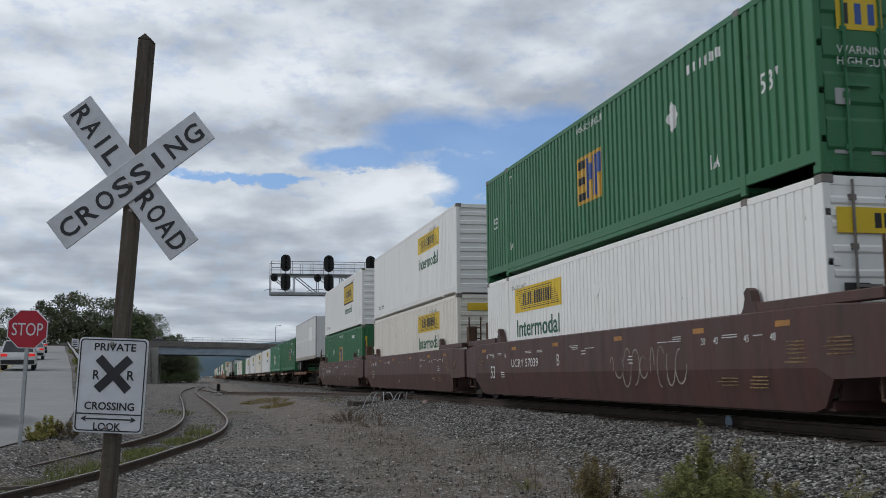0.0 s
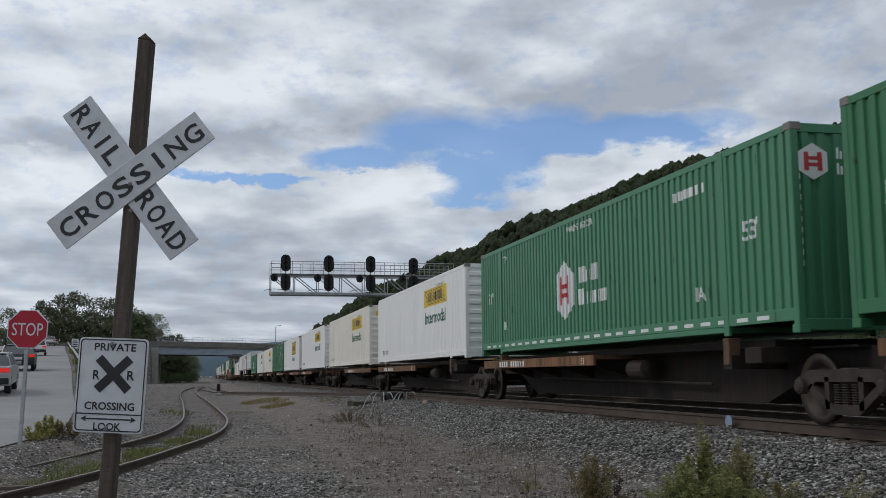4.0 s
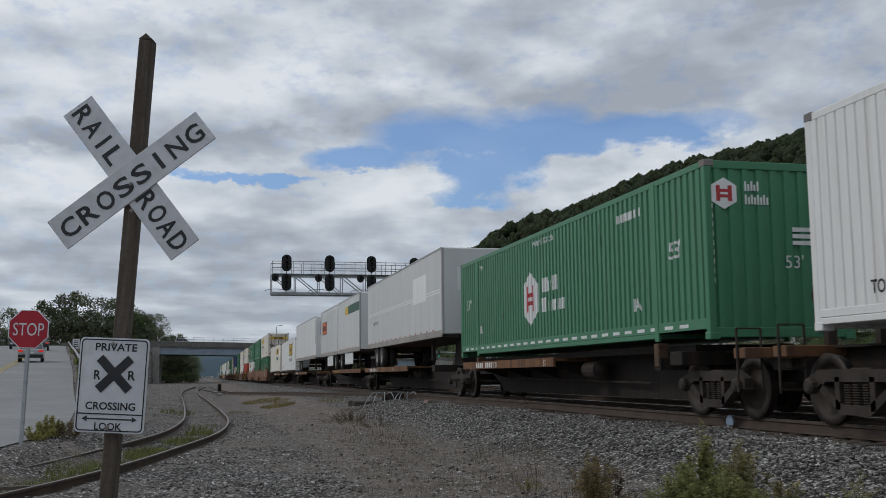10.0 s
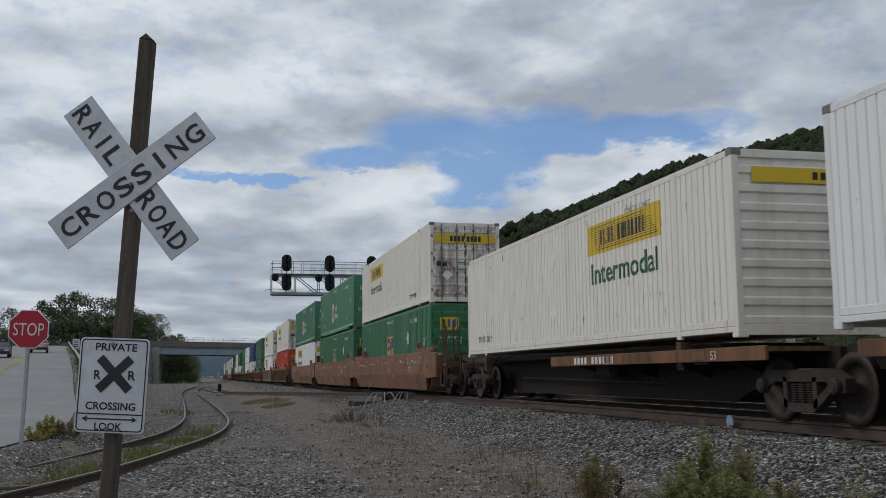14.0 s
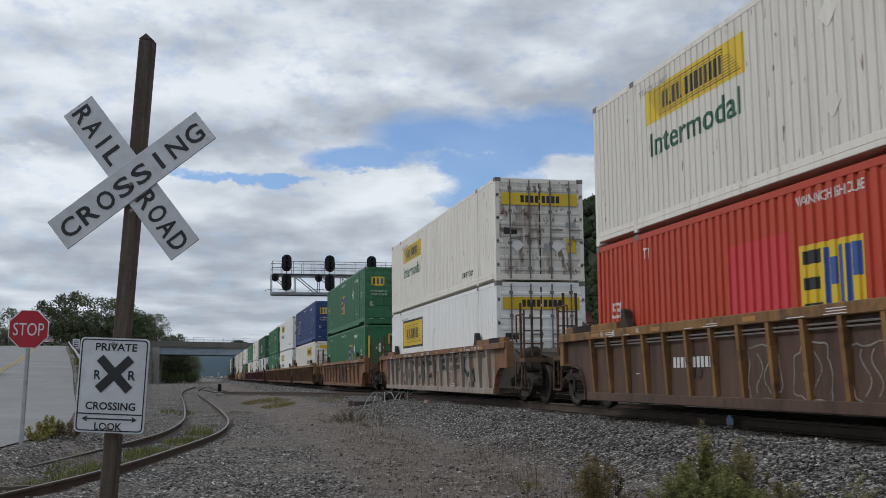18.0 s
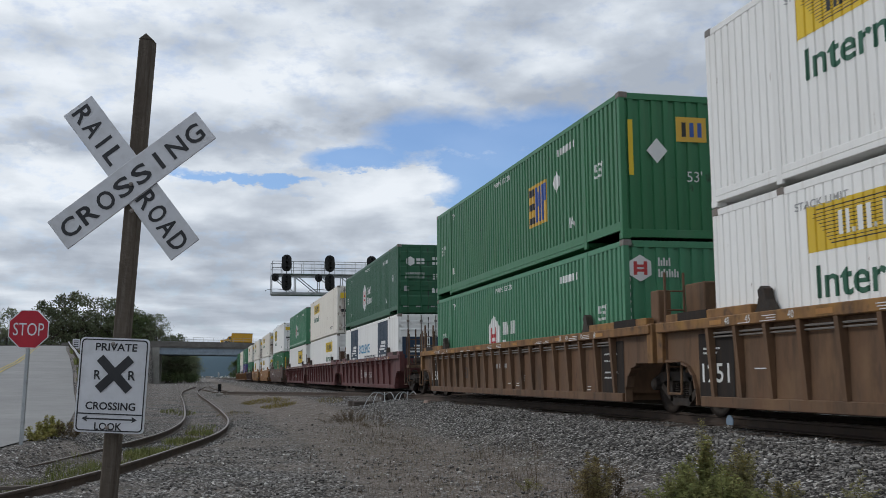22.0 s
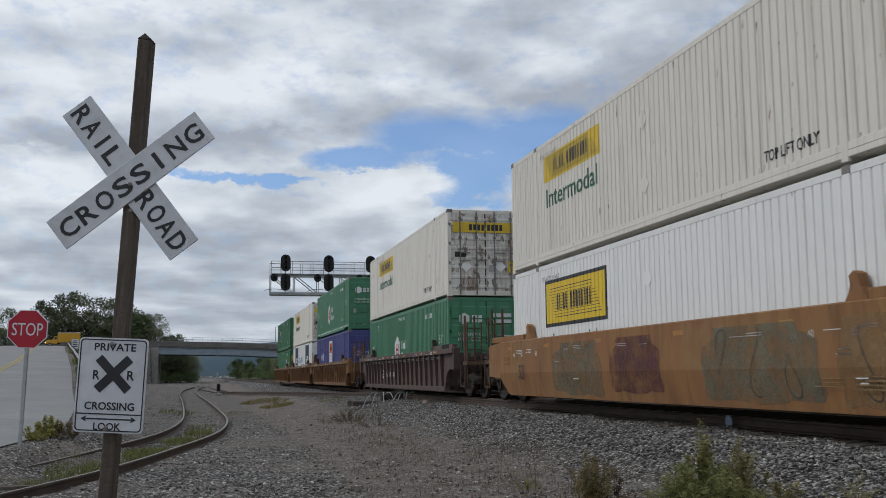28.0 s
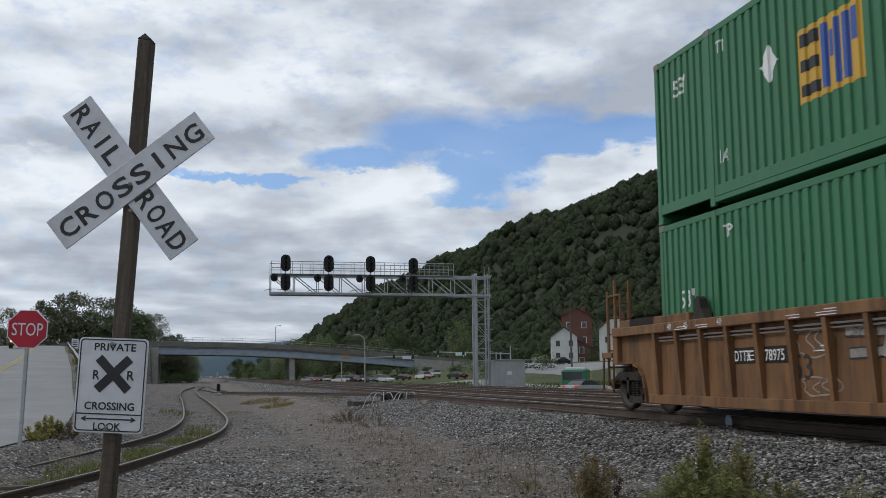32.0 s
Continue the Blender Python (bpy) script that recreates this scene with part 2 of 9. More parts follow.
M["ochre_trim"] = paint("worn_ochre_car_paint", (0.27, 0.140, 0.050), 0.5, 0.7, 0.3, 0.06, (0.13, 0.07, 0.04), [((0.07, 0.045, 0.03), 2.6, 0.54, 0.66, 0.8, (1.0, 1.4, 1.2)), ((0.36, 0.19, 0.04), 1.2, 0.54, 0.70, 0.7, (1.0, 0.8, 1.0))])
M["dark_car"] = paint("dull_brown_car_paint", (0.115, 0.074, 0.062), 0.35, 0.6, 0.2, 0.05, (0.07, 0.05, 0.045))
M["gear"] = surface("rusty_dark_gear", (0.085, 0.052, 0.034), (0.13, 0.075, 0.045), 4.0, (0.035, 0.027, 0.022), 9, 0.7, 0.8, vary=0.2)
M["graffiti_teal"] = surface("dark_teal_spray_paint", (0.020, 0.045, 0.042), (0.045, 0.10, 0.088), 3.0, None, rough=0.6, worn=0.5)
M["graffiti_pink"] = surface("faded_pink_spray_paint", (0.38, 0.24, 0.20), (0.40, 0.32, 0.27), 3.0, None, rough=0.7, worn=0.8)
M["bright_orange_car"] = paint("faded_bright_orange_car_paint", (0.31, 0.155, 0.055), 0.35, 0.7, 0.2, 0.06, (0.20, 0.10, 0.05), [((0.25, 0.11, 0.05), 1.2, 0.48, 0.66, 0.7, (1.0, 0.7, 0.8)), ((0.30, 0.20, 0.09), 1.0, 0.54, 0.70, 0.6, (1.0, 0.7, 1.0)), ((0.07, 0.045, 0.03), 3.0, 0.62, 0.72, 0.6, (1.0, 2.0, 0.5))])
M["spine"] = paint("dark_spine_paint", (0.018, 0.014, 0.012), 0.4, 0.85, 0.12, 0.08, (0.03, 0.024, 0.02))
M["deck"] = paint("rusty_orange_deck_car_paint", (0.22, 0.10, 0.042), 0.5, 0.75, 0.6, 0.1, (0.06, 0.042, 0.032))
M["truck"] = surface("grimy_cast_steel", (0.023, 0.019, 0.017), (0.050, 0.041, 0.034), 3.0, (0.075, 0.045, 0.027), 9, 0.5, 0.8, bump=0.2, bscale=30)
M["wheel"] = surface("wheel_steel", (0.034, 0.028, 0.024), (0.060, 0.047, 0.038), 5.0, None, rough=0.6, metal=0.4)
M["rim"] = surface("white_rim", (0.40, 0.39, 0.37), (0.20, 0.19, 0.17), 9.0, None, rough=0.5)
M["tyre"] = surface("black_rubber", (0.018, 0.018, 0.019), (0.035, 0.034, 0.033), 6.0, None, rough=0.85, bump=0.2)
M["brown_orange_car"] = paint("faded_brown_orange_car_paint", (0.225, 0.092, 0.052), 0.30, 0.7, 0.25, 0.06, (0.13, 0.08, 0.055), [((0.24, 0.135, 0.07), 0.9, 0.50, 0.62, 0.7, (1.0, 0.6, 0.9))])
M["salmon_car"] = paint("faded_salmon_car_paint", (0.245, 0.118, 0.050), 0.45, 0.7, 0.4, 0.06, (0.17, 0.10, 0.07), [((0.055, 0.035, 0.025), 2.2, 0.60, 0.70, 0.75, (1.0, 2.4, 0.45)), ((0.28, 0.155, 0.075), 1.3, 0.52, 0.72, 0.5, (1.0, 1.2, 0.8))])
M["dull_orange"] = paint("dull_orange_reflector", (0.42, 0.20, 0.05), 0.4, 0.6, 0.4)
M["graffiti_grey"] = surface("grey_spray_paint", (0.215, 0.185, 0.12), (0.155, 0.145, 0.10), 2.0, None, rough=0.65, worn=0.9)
M["graffiti_tan"] = surface("tan_spray_paint", (0.31, 0.20, 0.095), (0.24, 0.15, 0.07), 2.0, None, rough=0.65, worn=0.9)
M["graffiti_maroon"] = surface("maroon_spray_paint", (0.15, 0.050, 0.055), (0.11, 0.045, 0.05), 2.0, None, rough=0.65, worn=0.9)
M["graffiti_violet"] = surface("violet_spray_paint", (0.13, 0.08, 0.16), (0.10, 0.07, 0.12), 2.0, None, rough=0.65, worn=0.9)
M["spray_dark"] = paint("dark_spray_paint", (0.035, 0.035, 0.036), 0.2, 0.6, 0.2, 0.05, (0.06, 0.05, 0.045))
M["graffiti"] = surface("pale_spray_paint", (0.44, 0.41, 0.37), (0.33, 0.30, 0.26), 2.0, None, rough=0.65, worn=0.6)
M["trailer"] = surface("off_white_trailer_skin", (0.80, 0.81, 0.80), (0.72, 0.73, 0.72), 0.5, (0.55, 0.52, 0.47), 3.0, 0.12, 0.45, stretch=STREAK, vary=0.04)
M["trailer_dull"] = surface("dull_white_trailer_skin", (0.66, 0.67, 0.66), (0.60, 0.61, 0.60), 0.5, (0.48, 0.45, 0.40), 3.0, 0.15, 0.5, stretch=STREAK, vary=0.04)
M["trailer_rail"] = surface("scuffed_trailer_rail", (0.42, 0.40, 0.36), (0.30, 0.28, 0.25), 2.0, (0.20, 0.17, 0.14), 9.0, 0.5, 0.6)
M["mirror_rail"] = surface("bright_metal_trim", (0.55, 0.55, 0.54), (0.40, 0.40, 0.39), 4.0, None, rough=0.35, metal=0.7)
M["grille"] = surface("dark_grille", (0.012, 0.013, 0.014), (0.03, 0.03, 0.03), 9.0, None, rough=0.5)
M["rail"] = surface("rusty_rail", (0.058, 0.043, 0.035), (0.095, 0.068, 0.052), 3.0, (0.07, 0.045, 0.032), 12, 0.6, 0.75, bump=0.2, bscale=50)
M["rail_top"] = surface("polished_rail_head", (0.62, 0.61, 0.60), (0.48, 0.46, 0.44), 4.0, None, rough=0.35, metal=0.85)
M["rail_dull"] = surface("dull_rail_head", (0.22, 0.195, 0.17), (0.16, 0.135, 0.115), 4.0, None, rough=0.5, metal=0.3)
M["tie"] = surface("weathered_tie_wood", (0.075, 0.060, 0.050), (0.13, 0.11, 0.095), 3.0, (0.04, 0.034, 0.03), 18, 0.7, 0.9, bump=0.5, bscale=25, stretch=(0.3, 2, 2), vary=0.25)
M["stone"] = surface("grey_crushed_stone", (0.122, 0.115, 0.107), (0.290, 0.277, 0.262), 4.0, (0.07, 0.062, 0.055), 20, 0.5, 0.9, island=0.76)
M["pale_stone"] = surface("pale_broken_stone", (0.46, 0.445, 0.42), (0.62, 0.605, 0.58), 4.0, (0.30, 0.27, 0.24), 20, 0.5, 0.9, island=0.3)
M["post"] = surface("weathered_post_wood", (0.105, 0.085, 0.066), (0.060, 0.047, 0.037), 4.0, (0.17, 0.15, 0.125), 12, 0.6, 0.9, bump=0.6, bscale=30, stretch=(3, 3, 0.25))
M["sign_white"] = surface("white_sign_sheeting", (0.66, 0.67, 0.70), (0.55, 0.56, 0.59), 2.5, (0.44, 0.44, 0.44), 9, 0.45, 0.4)
M["sign_black"] = surface("black_sign_print", (0.020, 0.021, 0.024), (0.035, 0.036, 0.040), 4.0, None, rough=0.45)
M["sign_red"] = surface("red_sign_sheeting", (0.42, 0.014, 0.030), (0.32, 0.012, 0.026), 3.0, None, rough=0.4)
M["galv"] = surface("galvanised_signal_steel", (0.40, 0.42, 0.43), (0.30, 0.32, 0.33), 2.0, (0.22, 0.21, 0.20), 9, 0.4, 0.5, metal=0.3)
M["signal_black"] = surface("matt_black_signal_paint", (0.014, 0.015, 0.016), (0.028, 0.028, 0.028), 4.0, None, rough=0.7)
M["lens"] = surface("dark_signal_lens", (0.03, 0.03, 0.03), (0.05, 0.045, 0.04), 4.0, None, rough=0.15)
M["asphalt"] = surface("worn_grey_asphalt", (0.215, 0.213, 0.211), (0.27, 0.267, 0.262), 0.25, (0.19, 0.188, 0.186), 1.6, 0.45, 0.85, bump=0.25, bscale=60)
M["yellow_weed"] = surface("yellow_green_weed_leaf", (0.20, 0.205, 0.055), (0.30, 0.26, 0.08), 3.0, (0.16, 0.12, 0.05), 8, 0.5, 0.8, island=0.4, spec=0.2)
M["yellow_line"] = surface("yellow_road_paint", (0.50, 0.38, 0.06), (0.38, 0.30, 0.08), 2.0, (0.2, 0.19, 0.15), 8, 0.7, 0.8)
M["concrete"] = surface("weathered_concrete", (0.36, 0.35, 0.32), (0.27, 0.26, 0.24), 0.6, (0.17, 0.16, 0.14), 3.0, 0.5, 0.85, bump=0.15, bscale=20)
M["dark_concrete"] = surface("dark_parapet_concrete", (0.19, 0.18, 0.165), (0.13, 0.12, 0.11), 0.5, (0.08, 0.075, 0.07), 3.0, 0.5, 0.9)
M["girder"] = surface("grey_blue_girder_paint", (0.28, 0.34, 0.40), (0.22, 0.27, 0.32), 0.5, (0.12, 0.10, 0.08), 2.5, 0.3, 0.6)
M["bark"] = surface("bark", (0.075, 0.060, 0.048), (0.045, 0.037, 0.030), 5.0, None, rough=0.95, bump=0.5, stretch=(3, 3, 0.5))
M["leaf"] = surface("mixed_green_foliage", (0.068, 0.100, 0.044), (0.110, 0.140, 0.055), 0.10, (0.150, 0.145, 0.060), 0.5, 0.4, 0.85, island=0.45, spec=0.15)
M["leaf_dark"] = surface("dark_green_foliage", (0.095, 0.120, 0.072), (0.155, 0.172, 0.098), 0.10, (0.22, 0.185, 0.10), 0.5, 0.35, 0.85, island=0.45, spec=0.15)
M["hill_leaf"] = surface("wooded_hillside_foliage", (0.038, 0.054, 0.031), (0.064, 0.082, 0.044), 0.05, (0.105, 0.096, 0.050), 0.12, 0.6, 0.9, island=0.45, spec=0.05, bump=1.0, bscale=1.3, bdist=0.7)
# crown cores: leaf tones darkened, shade behind the leaf clumps painted in
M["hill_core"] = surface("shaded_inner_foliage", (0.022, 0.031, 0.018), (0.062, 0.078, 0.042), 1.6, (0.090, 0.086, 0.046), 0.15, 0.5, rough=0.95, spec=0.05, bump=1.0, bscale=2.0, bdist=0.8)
M["weed"] = surface("green_weed_leaf", (0.120, 0.148, 0.048), (0.195, 0.198, 0.070), 3.0, (0.15, 0.125, 0.05), 8, 0.5, 0.8, island=0.4, spec=0.2)
M["olive_weed"] = surface("olive_weed_leaf", (0.150, 0.150, 0.060), (0.205, 0.185, 0.085), 3.0, (0.13, 0.10, 0.05), 8, 0.5, 0.8, island=0.4, spec=0.2)
M["brown_weed"] = surface("browning_weed_leaf", (0.160, 0.130, 0.055), (0.185, 0.135, 0.062), 3.0, (0.11, 0.12, 0.045), 6, 0.6, 0.8, island=0.4, spec=0.2)
M["dry_weed"] = surface("dry_brown_weed", (0.125, 0.095, 0.060), (0.085, 0.062, 0.040), 3.0, None, rough=0.9, island=0.35, spec=0.1)
M["straw"] = surface("pale_straw", (0.30, 0.255, 0.18), (0.22, 0.185, 0.13), 5.0, None, rough=0.9, island=0.3, spec=0.1)
M["flower"] = surface("yellow_weed_flower", (0.22, 0.18, 0.055), (0.16, 0.13, 0.05), 5.0, None, rough=0.85, island=0.3, spec=0.1)
M["grass"] = surface("green_verge_grass", (0.065, 0.110, 0.030), (0.100, 0.135, 0.045), 0.6, (0.15, 0.13, 0.06), 3.0, 0.4, 0.9, island=0.35, spec=0.1)
# aerial haze is mixed into the ridge's blue-grey base colour
M["far_hill"] = surface("haze_tinted_ridge", (0.085, 0.125, 0.155), (0.105, 0.145, 0.170), 0.004, None, rough=1.0, spec=0.0)
M["brick"] = surface("red_brick_wall", (0.17, 0.075, 0.055), (0.12, 0.055, 0.043), 0.8, None, rough=0.9)
M["siding_white"] = surface("white_clapboard", (0.66, 0.66, 0.64), (0.56, 0.56, 0.54), 0.7, None, rough=0.7)
M["siding_cream"] = surface("cream_clapboard", (0.52, 0.46, 0.34), (0.44, 0.39, 0.29), 0.7, None, rough=0.7)
M["shingle"] = surface("grey_roof_shingle", (0.085, 0.082, 0.080), (0.13, 0.125, 0.12), 1.5, None, rough=0.9)
M["glass"] = surface("dark_window_glass", (0.020, 0.024, 0.028), (0.04, 0.045, 0.05), 1.0, None, rough=0.12, spec=0.6)
M["lamp_red"] = surface("red_tail_lamp", (0.5, 0.02, 0.015), (0.4, 0.015, 0.01), 5.0, None, rough=0.3, glow=0.8)
M["lamp_white"] = surface("lit_headlamp", (0.95, 0.80, 0.50), (0.95, 0.80, 0.50), 5.0, None, rough=0.3, glow=3.0)
M["lamp_green"] = surface("green_traffic_light", (0.05, 0.6, 0.35), (0.05, 0.6, 0.35), 5.0, None, rough=0.3, glow=0.7)
for _n, _c in (("car_white", (0.62, 0.63, 0.64)), ("car_silver", (0.36, 0.37, 0.38)), ("car_dark", (0.030, 0.032, 0.036)),
               ("car_red", (0.22, 0.020, 0.022)), ("car_blue", (0.030, 0.050, 0.10)), ("bus_yellow", (0.62, 0.33, 0.02)),
               ("bin_green", (0.03, 0.17, 0.09)), ("cabinet", (0.34, 0.35, 0.35))):
    M[_n] = surface(_n, _c, tuple(v * 0.85 for v in _c), 1.5, None, rough=0.3 if _n.startswith("car") else 0.55, spec=0.5)


def ground_material():
    """Crushed stone, dirt and dry patches, told apart by place."""
    m = bpy.data.materials.new("gravel_and_dirt")
    m.use_nodes = True
    nt = m.node_tree
    b = nt.nodes["Principled BSDF"]
    b.inputs["Roughness"].default_value, b.inputs["Specular IOR Level"].default_value = 0.92, 0.2
    tc = nt.nodes.new("ShaderNodeTexCoord")
    v = tc.outputs["Object"]

    def noise_at(scale, detail=5.0):
        n = nd(nt, "ShaderNodeTexNoise", Scale=scale, Detail=detail, Roughness=0.62)
        nt.links.new(v, n.inputs["Vector"])
        return n.outputs["Fac"]

    vor = nd(nt, "ShaderNodeTexVoronoi", Scale=17.0)
    nt.links.new(v, vor.inputs["Vector"])
    bw = nt.nodes.new("ShaderNodeRGBToBW")
    nt.links.new(vor.outputs["Color"], bw.inputs[0])
    stone = ramp_node(nt, bw.outputs[0], [(0.15, (0.105, 0.097, 0.090)), (0.5, (0.275, 0.258, 0.242)), (0.85, (0.66, 0.64, 0.615))])
    # stone colour darkens towards each rim, painting shade into the gaps
    gap_shade = ramp_node(nt, vor.outputs["Distance"], [(0.25, 1.0), (0.60, 0.12)])
    stone = mix_node(nt, 1.0, stone, gap_shade, "MULTIPLY")
    # bare soil with straw, cinders and scattered chips
    dirt = mix_node(nt, ramp_node(nt, noise_at(2.2, 7.0), [(0.35, 0.0), (0.65, 1.0)]), (0.150, 0.125, 0.106), (0.300, 0.262, 0.232))
    dirt = mix_node(nt, ramp_node(nt, noise_at(26.0), [(0.45, 0.0), (0.62, 0.8)]), dirt, (0.078, 0.064, 0.053))
    chip = nd(nt, "ShaderNodeTexVoronoi", Scale=9.0)
    nt.links.new(v, chip.inputs["Vector"])
    dirt = mix_node(nt, ramp_node(nt, chip.outputs["Distance"], [(0.16, 0.9), (0.26, 0.0)]), dirt, (0.42, 0.40, 0.375))
    patch = ramp_node(nt, noise_at(0.33, 6.0), [(0.42, 0.0), (0.58, 0.9)])
    sep = nt.nodes.new("ShaderNodeSeparateXYZ")
    nt.links.new(v, sep.inputs[0])
    strip = math_node(nt, "SUBTRACT", 1.0, math_node(nt, "MULTIPLY", math_node(nt, "ABSOLUTE", math_node(nt, "SUBTRACT", sep.outputs[0], 3.6)), 0.40), clamp=True)
    strip = ramp_node(nt, math_node(nt, "MULTIPLY", strip, math_node(nt, "ADD", noise_at(0.6, 5.0), 0.35)), [(0.16, 0.0), (0.42, 0.92)])
    flat = math_node(nt, "SUBTRACT", 1.0, math_node(nt, "MULTIPLY", math_node(nt, "SUBTRACT", sep.outputs[0], 5.2), 1.2), clamp=True)
    patch = math_node(nt, "MULTIPLY", patch, flat)
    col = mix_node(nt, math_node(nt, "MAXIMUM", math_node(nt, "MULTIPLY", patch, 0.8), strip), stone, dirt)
    moss = ramp_node(nt, noise_at(0.9, 6.0), [(0.60, 0.0), (0.72, 0.5)])
    col = mix_node(nt, math_node(nt, "MULTIPLY", moss, flat), col, (0.105, 0.105, 0.050))
    far = ramp_node(nt, noise_at(0.03, 6.0), [(0.45, 0.0), (0.6, 1.0)])
    beyond = math_node(nt, "MULTIPLY", math_node(nt, "SUBTRACT", sep.outputs[0], 24.0), 0.4, clamp=True)
    green = mix_node(nt, noise_at(0.25), (0.060, 0.090, 0.032), (0.125, 0.115, 0.055))
    col = mix_node(nt, beyond, col, mix_node(nt, far, green, (0.070, 0.075, 0.042)))
    slope = math_node(nt, "MULTIPLY", math_node(nt, "SUBTRACT", sep.outputs[0], 100.0), 0.1, clamp=True)
    col = mix_node(nt, slope, col, (0.040, 0.050, 0.028))
    nt.links.new(col, b.inputs["Base Color"])
    bp = nd(nt, "ShaderNodeBump", Strength=0.9, Distance=0.05)
    inv = math_node(nt, "SUBTRACT", 1.0, vor.outputs["Distance"])
    nt.links.new(math_node(nt, "ADD", inv, noise_at(30.0)), bp.inputs["Height"])
    nt.links.new(bp.outputs[0], b.inputs["Normal"])
    return m


M["ground"] = ground_material()


# ---- mesh helpers ----
class Build:
    """Collects vertices and faces of one mesh."""

    def __init__(self):
        self.v, self.f = [], []

    def add(self, verts, faces):
        n = len(self.v)
        self.v += [tuple(p) for p in verts]
        self.f += [tuple(i + n for i in f) for f in faces]
        return self

    def box(self, x0, x1, y0, y1, z0, z1, c=0.0):
        """A box, with chamfered upright and lying edges where c > 0."""
        if c <= 0:
            return self.add([(x, y, z) for z in (z0, z1) for y in (y0, y1) for x in (x0, x1)],
                            [(0, 2, 3, 1), (4, 5, 7, 6), (0, 1, 5, 4), (2, 6, 7, 3), (0, 4, 6, 2), (1, 3, 7, 5)])
        ring = lambda d: [(x0 + d, y0), (x1 - d, y0), (x1, y0 + d), (x1, y1 - d), (x1 - d, y1), (x0 + d, y1), (x0, y1 - d), (x0, y0 + d)]
        inner = [(min(max(x, x0 + c), x1 - c), min(max(y, y0 + c), y1 - c)) for x, y in ring(c)]
        rows = [(inner, z0), (ring(c), z0 + c), (ring(c), z1 - c), (inner, z1)]
        vs = [(x, y, z) for r, z in rows for x, y in r]
        fs = [tuple(range(7, -1, -1)), tuple(range(24, 32))]
        for k in range(3):
            fs += [(8 * k + i, 8 * k + (i + 1) % 8, 8 * k + 8 + (i + 1) % 8, 8 * k + 8 + i) for i in range(8)]
        return self.add(vs, fs)

    def tube(self, p, q, r, r2=None, seg=8, caps=True):
        p, q = Vector(p), Vector(q)
        r2 = r if r2 is None else r2
        d = (q - p).normalized()
        a = d.orthogonal().normalized()
        b = d.cross(a)
        vs = []
        for o, rr in ((p, r), (q, r2)):
            vs += [o + (a * math.cos(t) + b * math.sin(t)) * rr for t in (2 * math.pi * i / seg for i in range(seg))]
        fs = [(i, (i + 1) % seg, seg + (i + 1) % seg, seg + i) for i in range(seg)]
        if caps:
            fs += [tuple(range(seg - 1, -1, -1)), tuple(range(seg, 2 * seg))]
        return self.add(vs, fs)

    def path(self, pts, r, seg=6):
        for p, q in zip(pts, pts[1:]):
            self.tube(p, q, r, seg=seg)
        return self

    def lathe(self, axis_p, axis_d, profile, seg=20, caps=True):
        """Profile of (distance along, radius), turned round an axis."""
        p, d = Vector(axis_p), Vector(axis_d).normalized()
        a = d.orthogonal().normalized()
        b = d.cross(a)
        vs = []
        for h, r in profile:
            vs += [p + d * h + (a * math.cos(t) + b * math.sin(t)) * r for t in (2 * math.pi * i / seg for i in range(seg))]
        n = len(profile)
        fs = [(k * seg + i, k * seg + (i + 1) % seg, (k + 1) * seg + (i + 1) % seg, (k + 1) * seg + i) for k in range(n - 1) for i in range(seg)]
        if caps:
            fs += [tuple(range(seg - 1, -1, -1)), tuple(range((n - 1) * seg, n * seg))]
        return self.add(vs, fs)

    def prism(self, poly, axis, a, b):
        """A flat outline pushed from a to b along axis 0, 1 or 2; the outline holds the two other coordinates in order."""
        def at(p, h):
            q = list(p)
            q.insert(axis, h)
            return tuple(q)
        n = len(poly)
        vs = [at(p, a) for p in poly] + [at(p, b) for p in poly]
        fs = [tuple(range(n - 1, -1, -1)), tuple(range(n, 2 * n))] + [(i, (i + 1) % n, n + (i + 1) % n, n + i) for i in range(n)]
        return self.add(vs, fs)

    def sheet(self, fn, us, ws):
        """A grid surface."""
        n = len(ws)
        return self.add([fn(u, w) for u in us for w in ws],
                        [(i * n + j, (i + 1) * n + j, (i + 1) * n + j + 1, i * n + j + 1) for i in range(len(us) - 1) for j in range(n - 1)])

    def mesh(self, name, material, smooth=False):
        me = bpy.data.meshes.new(name)
        me.from_pydata(self.v, [], self.f)
        me.update()
        bm = bmesh.new()
        bm.from_mesh(me)
        bmesh.ops.recalc_face_normals(bm, faces=bm.faces) if len(self.f) < 3000 else None
        bm.to_mesh(me)
        bm.free()
        me.materials.append(material)
        if smooth:
            me.shade_smooth()
        return me


def part(name, b, material, parent, label="", smooth=False, at=None):
    """Links a mesh (or a Build) as one part under a thing or a part."""
    me = b if isinstance(b, bpy.types.Mesh) else b.mesh(name, material, smooth)
    ob = new(name, me)
    ob.parent = parent
    if at:
        ob.location = at
    if label:
        ob["label"] = label
    return ob


def thing(name, label, category, b=None, material=None, at=None, group="", kind="", smooth=False):
    ob = new(name, b.mesh(name, material, smooth) if b else None)
    if at is not None:
        ob.matrix_basis = at if isinstance(at, Matrix) else Matrix.Translation(at)
    return tagged(ob, label, category, group, kind)


_texts = {}


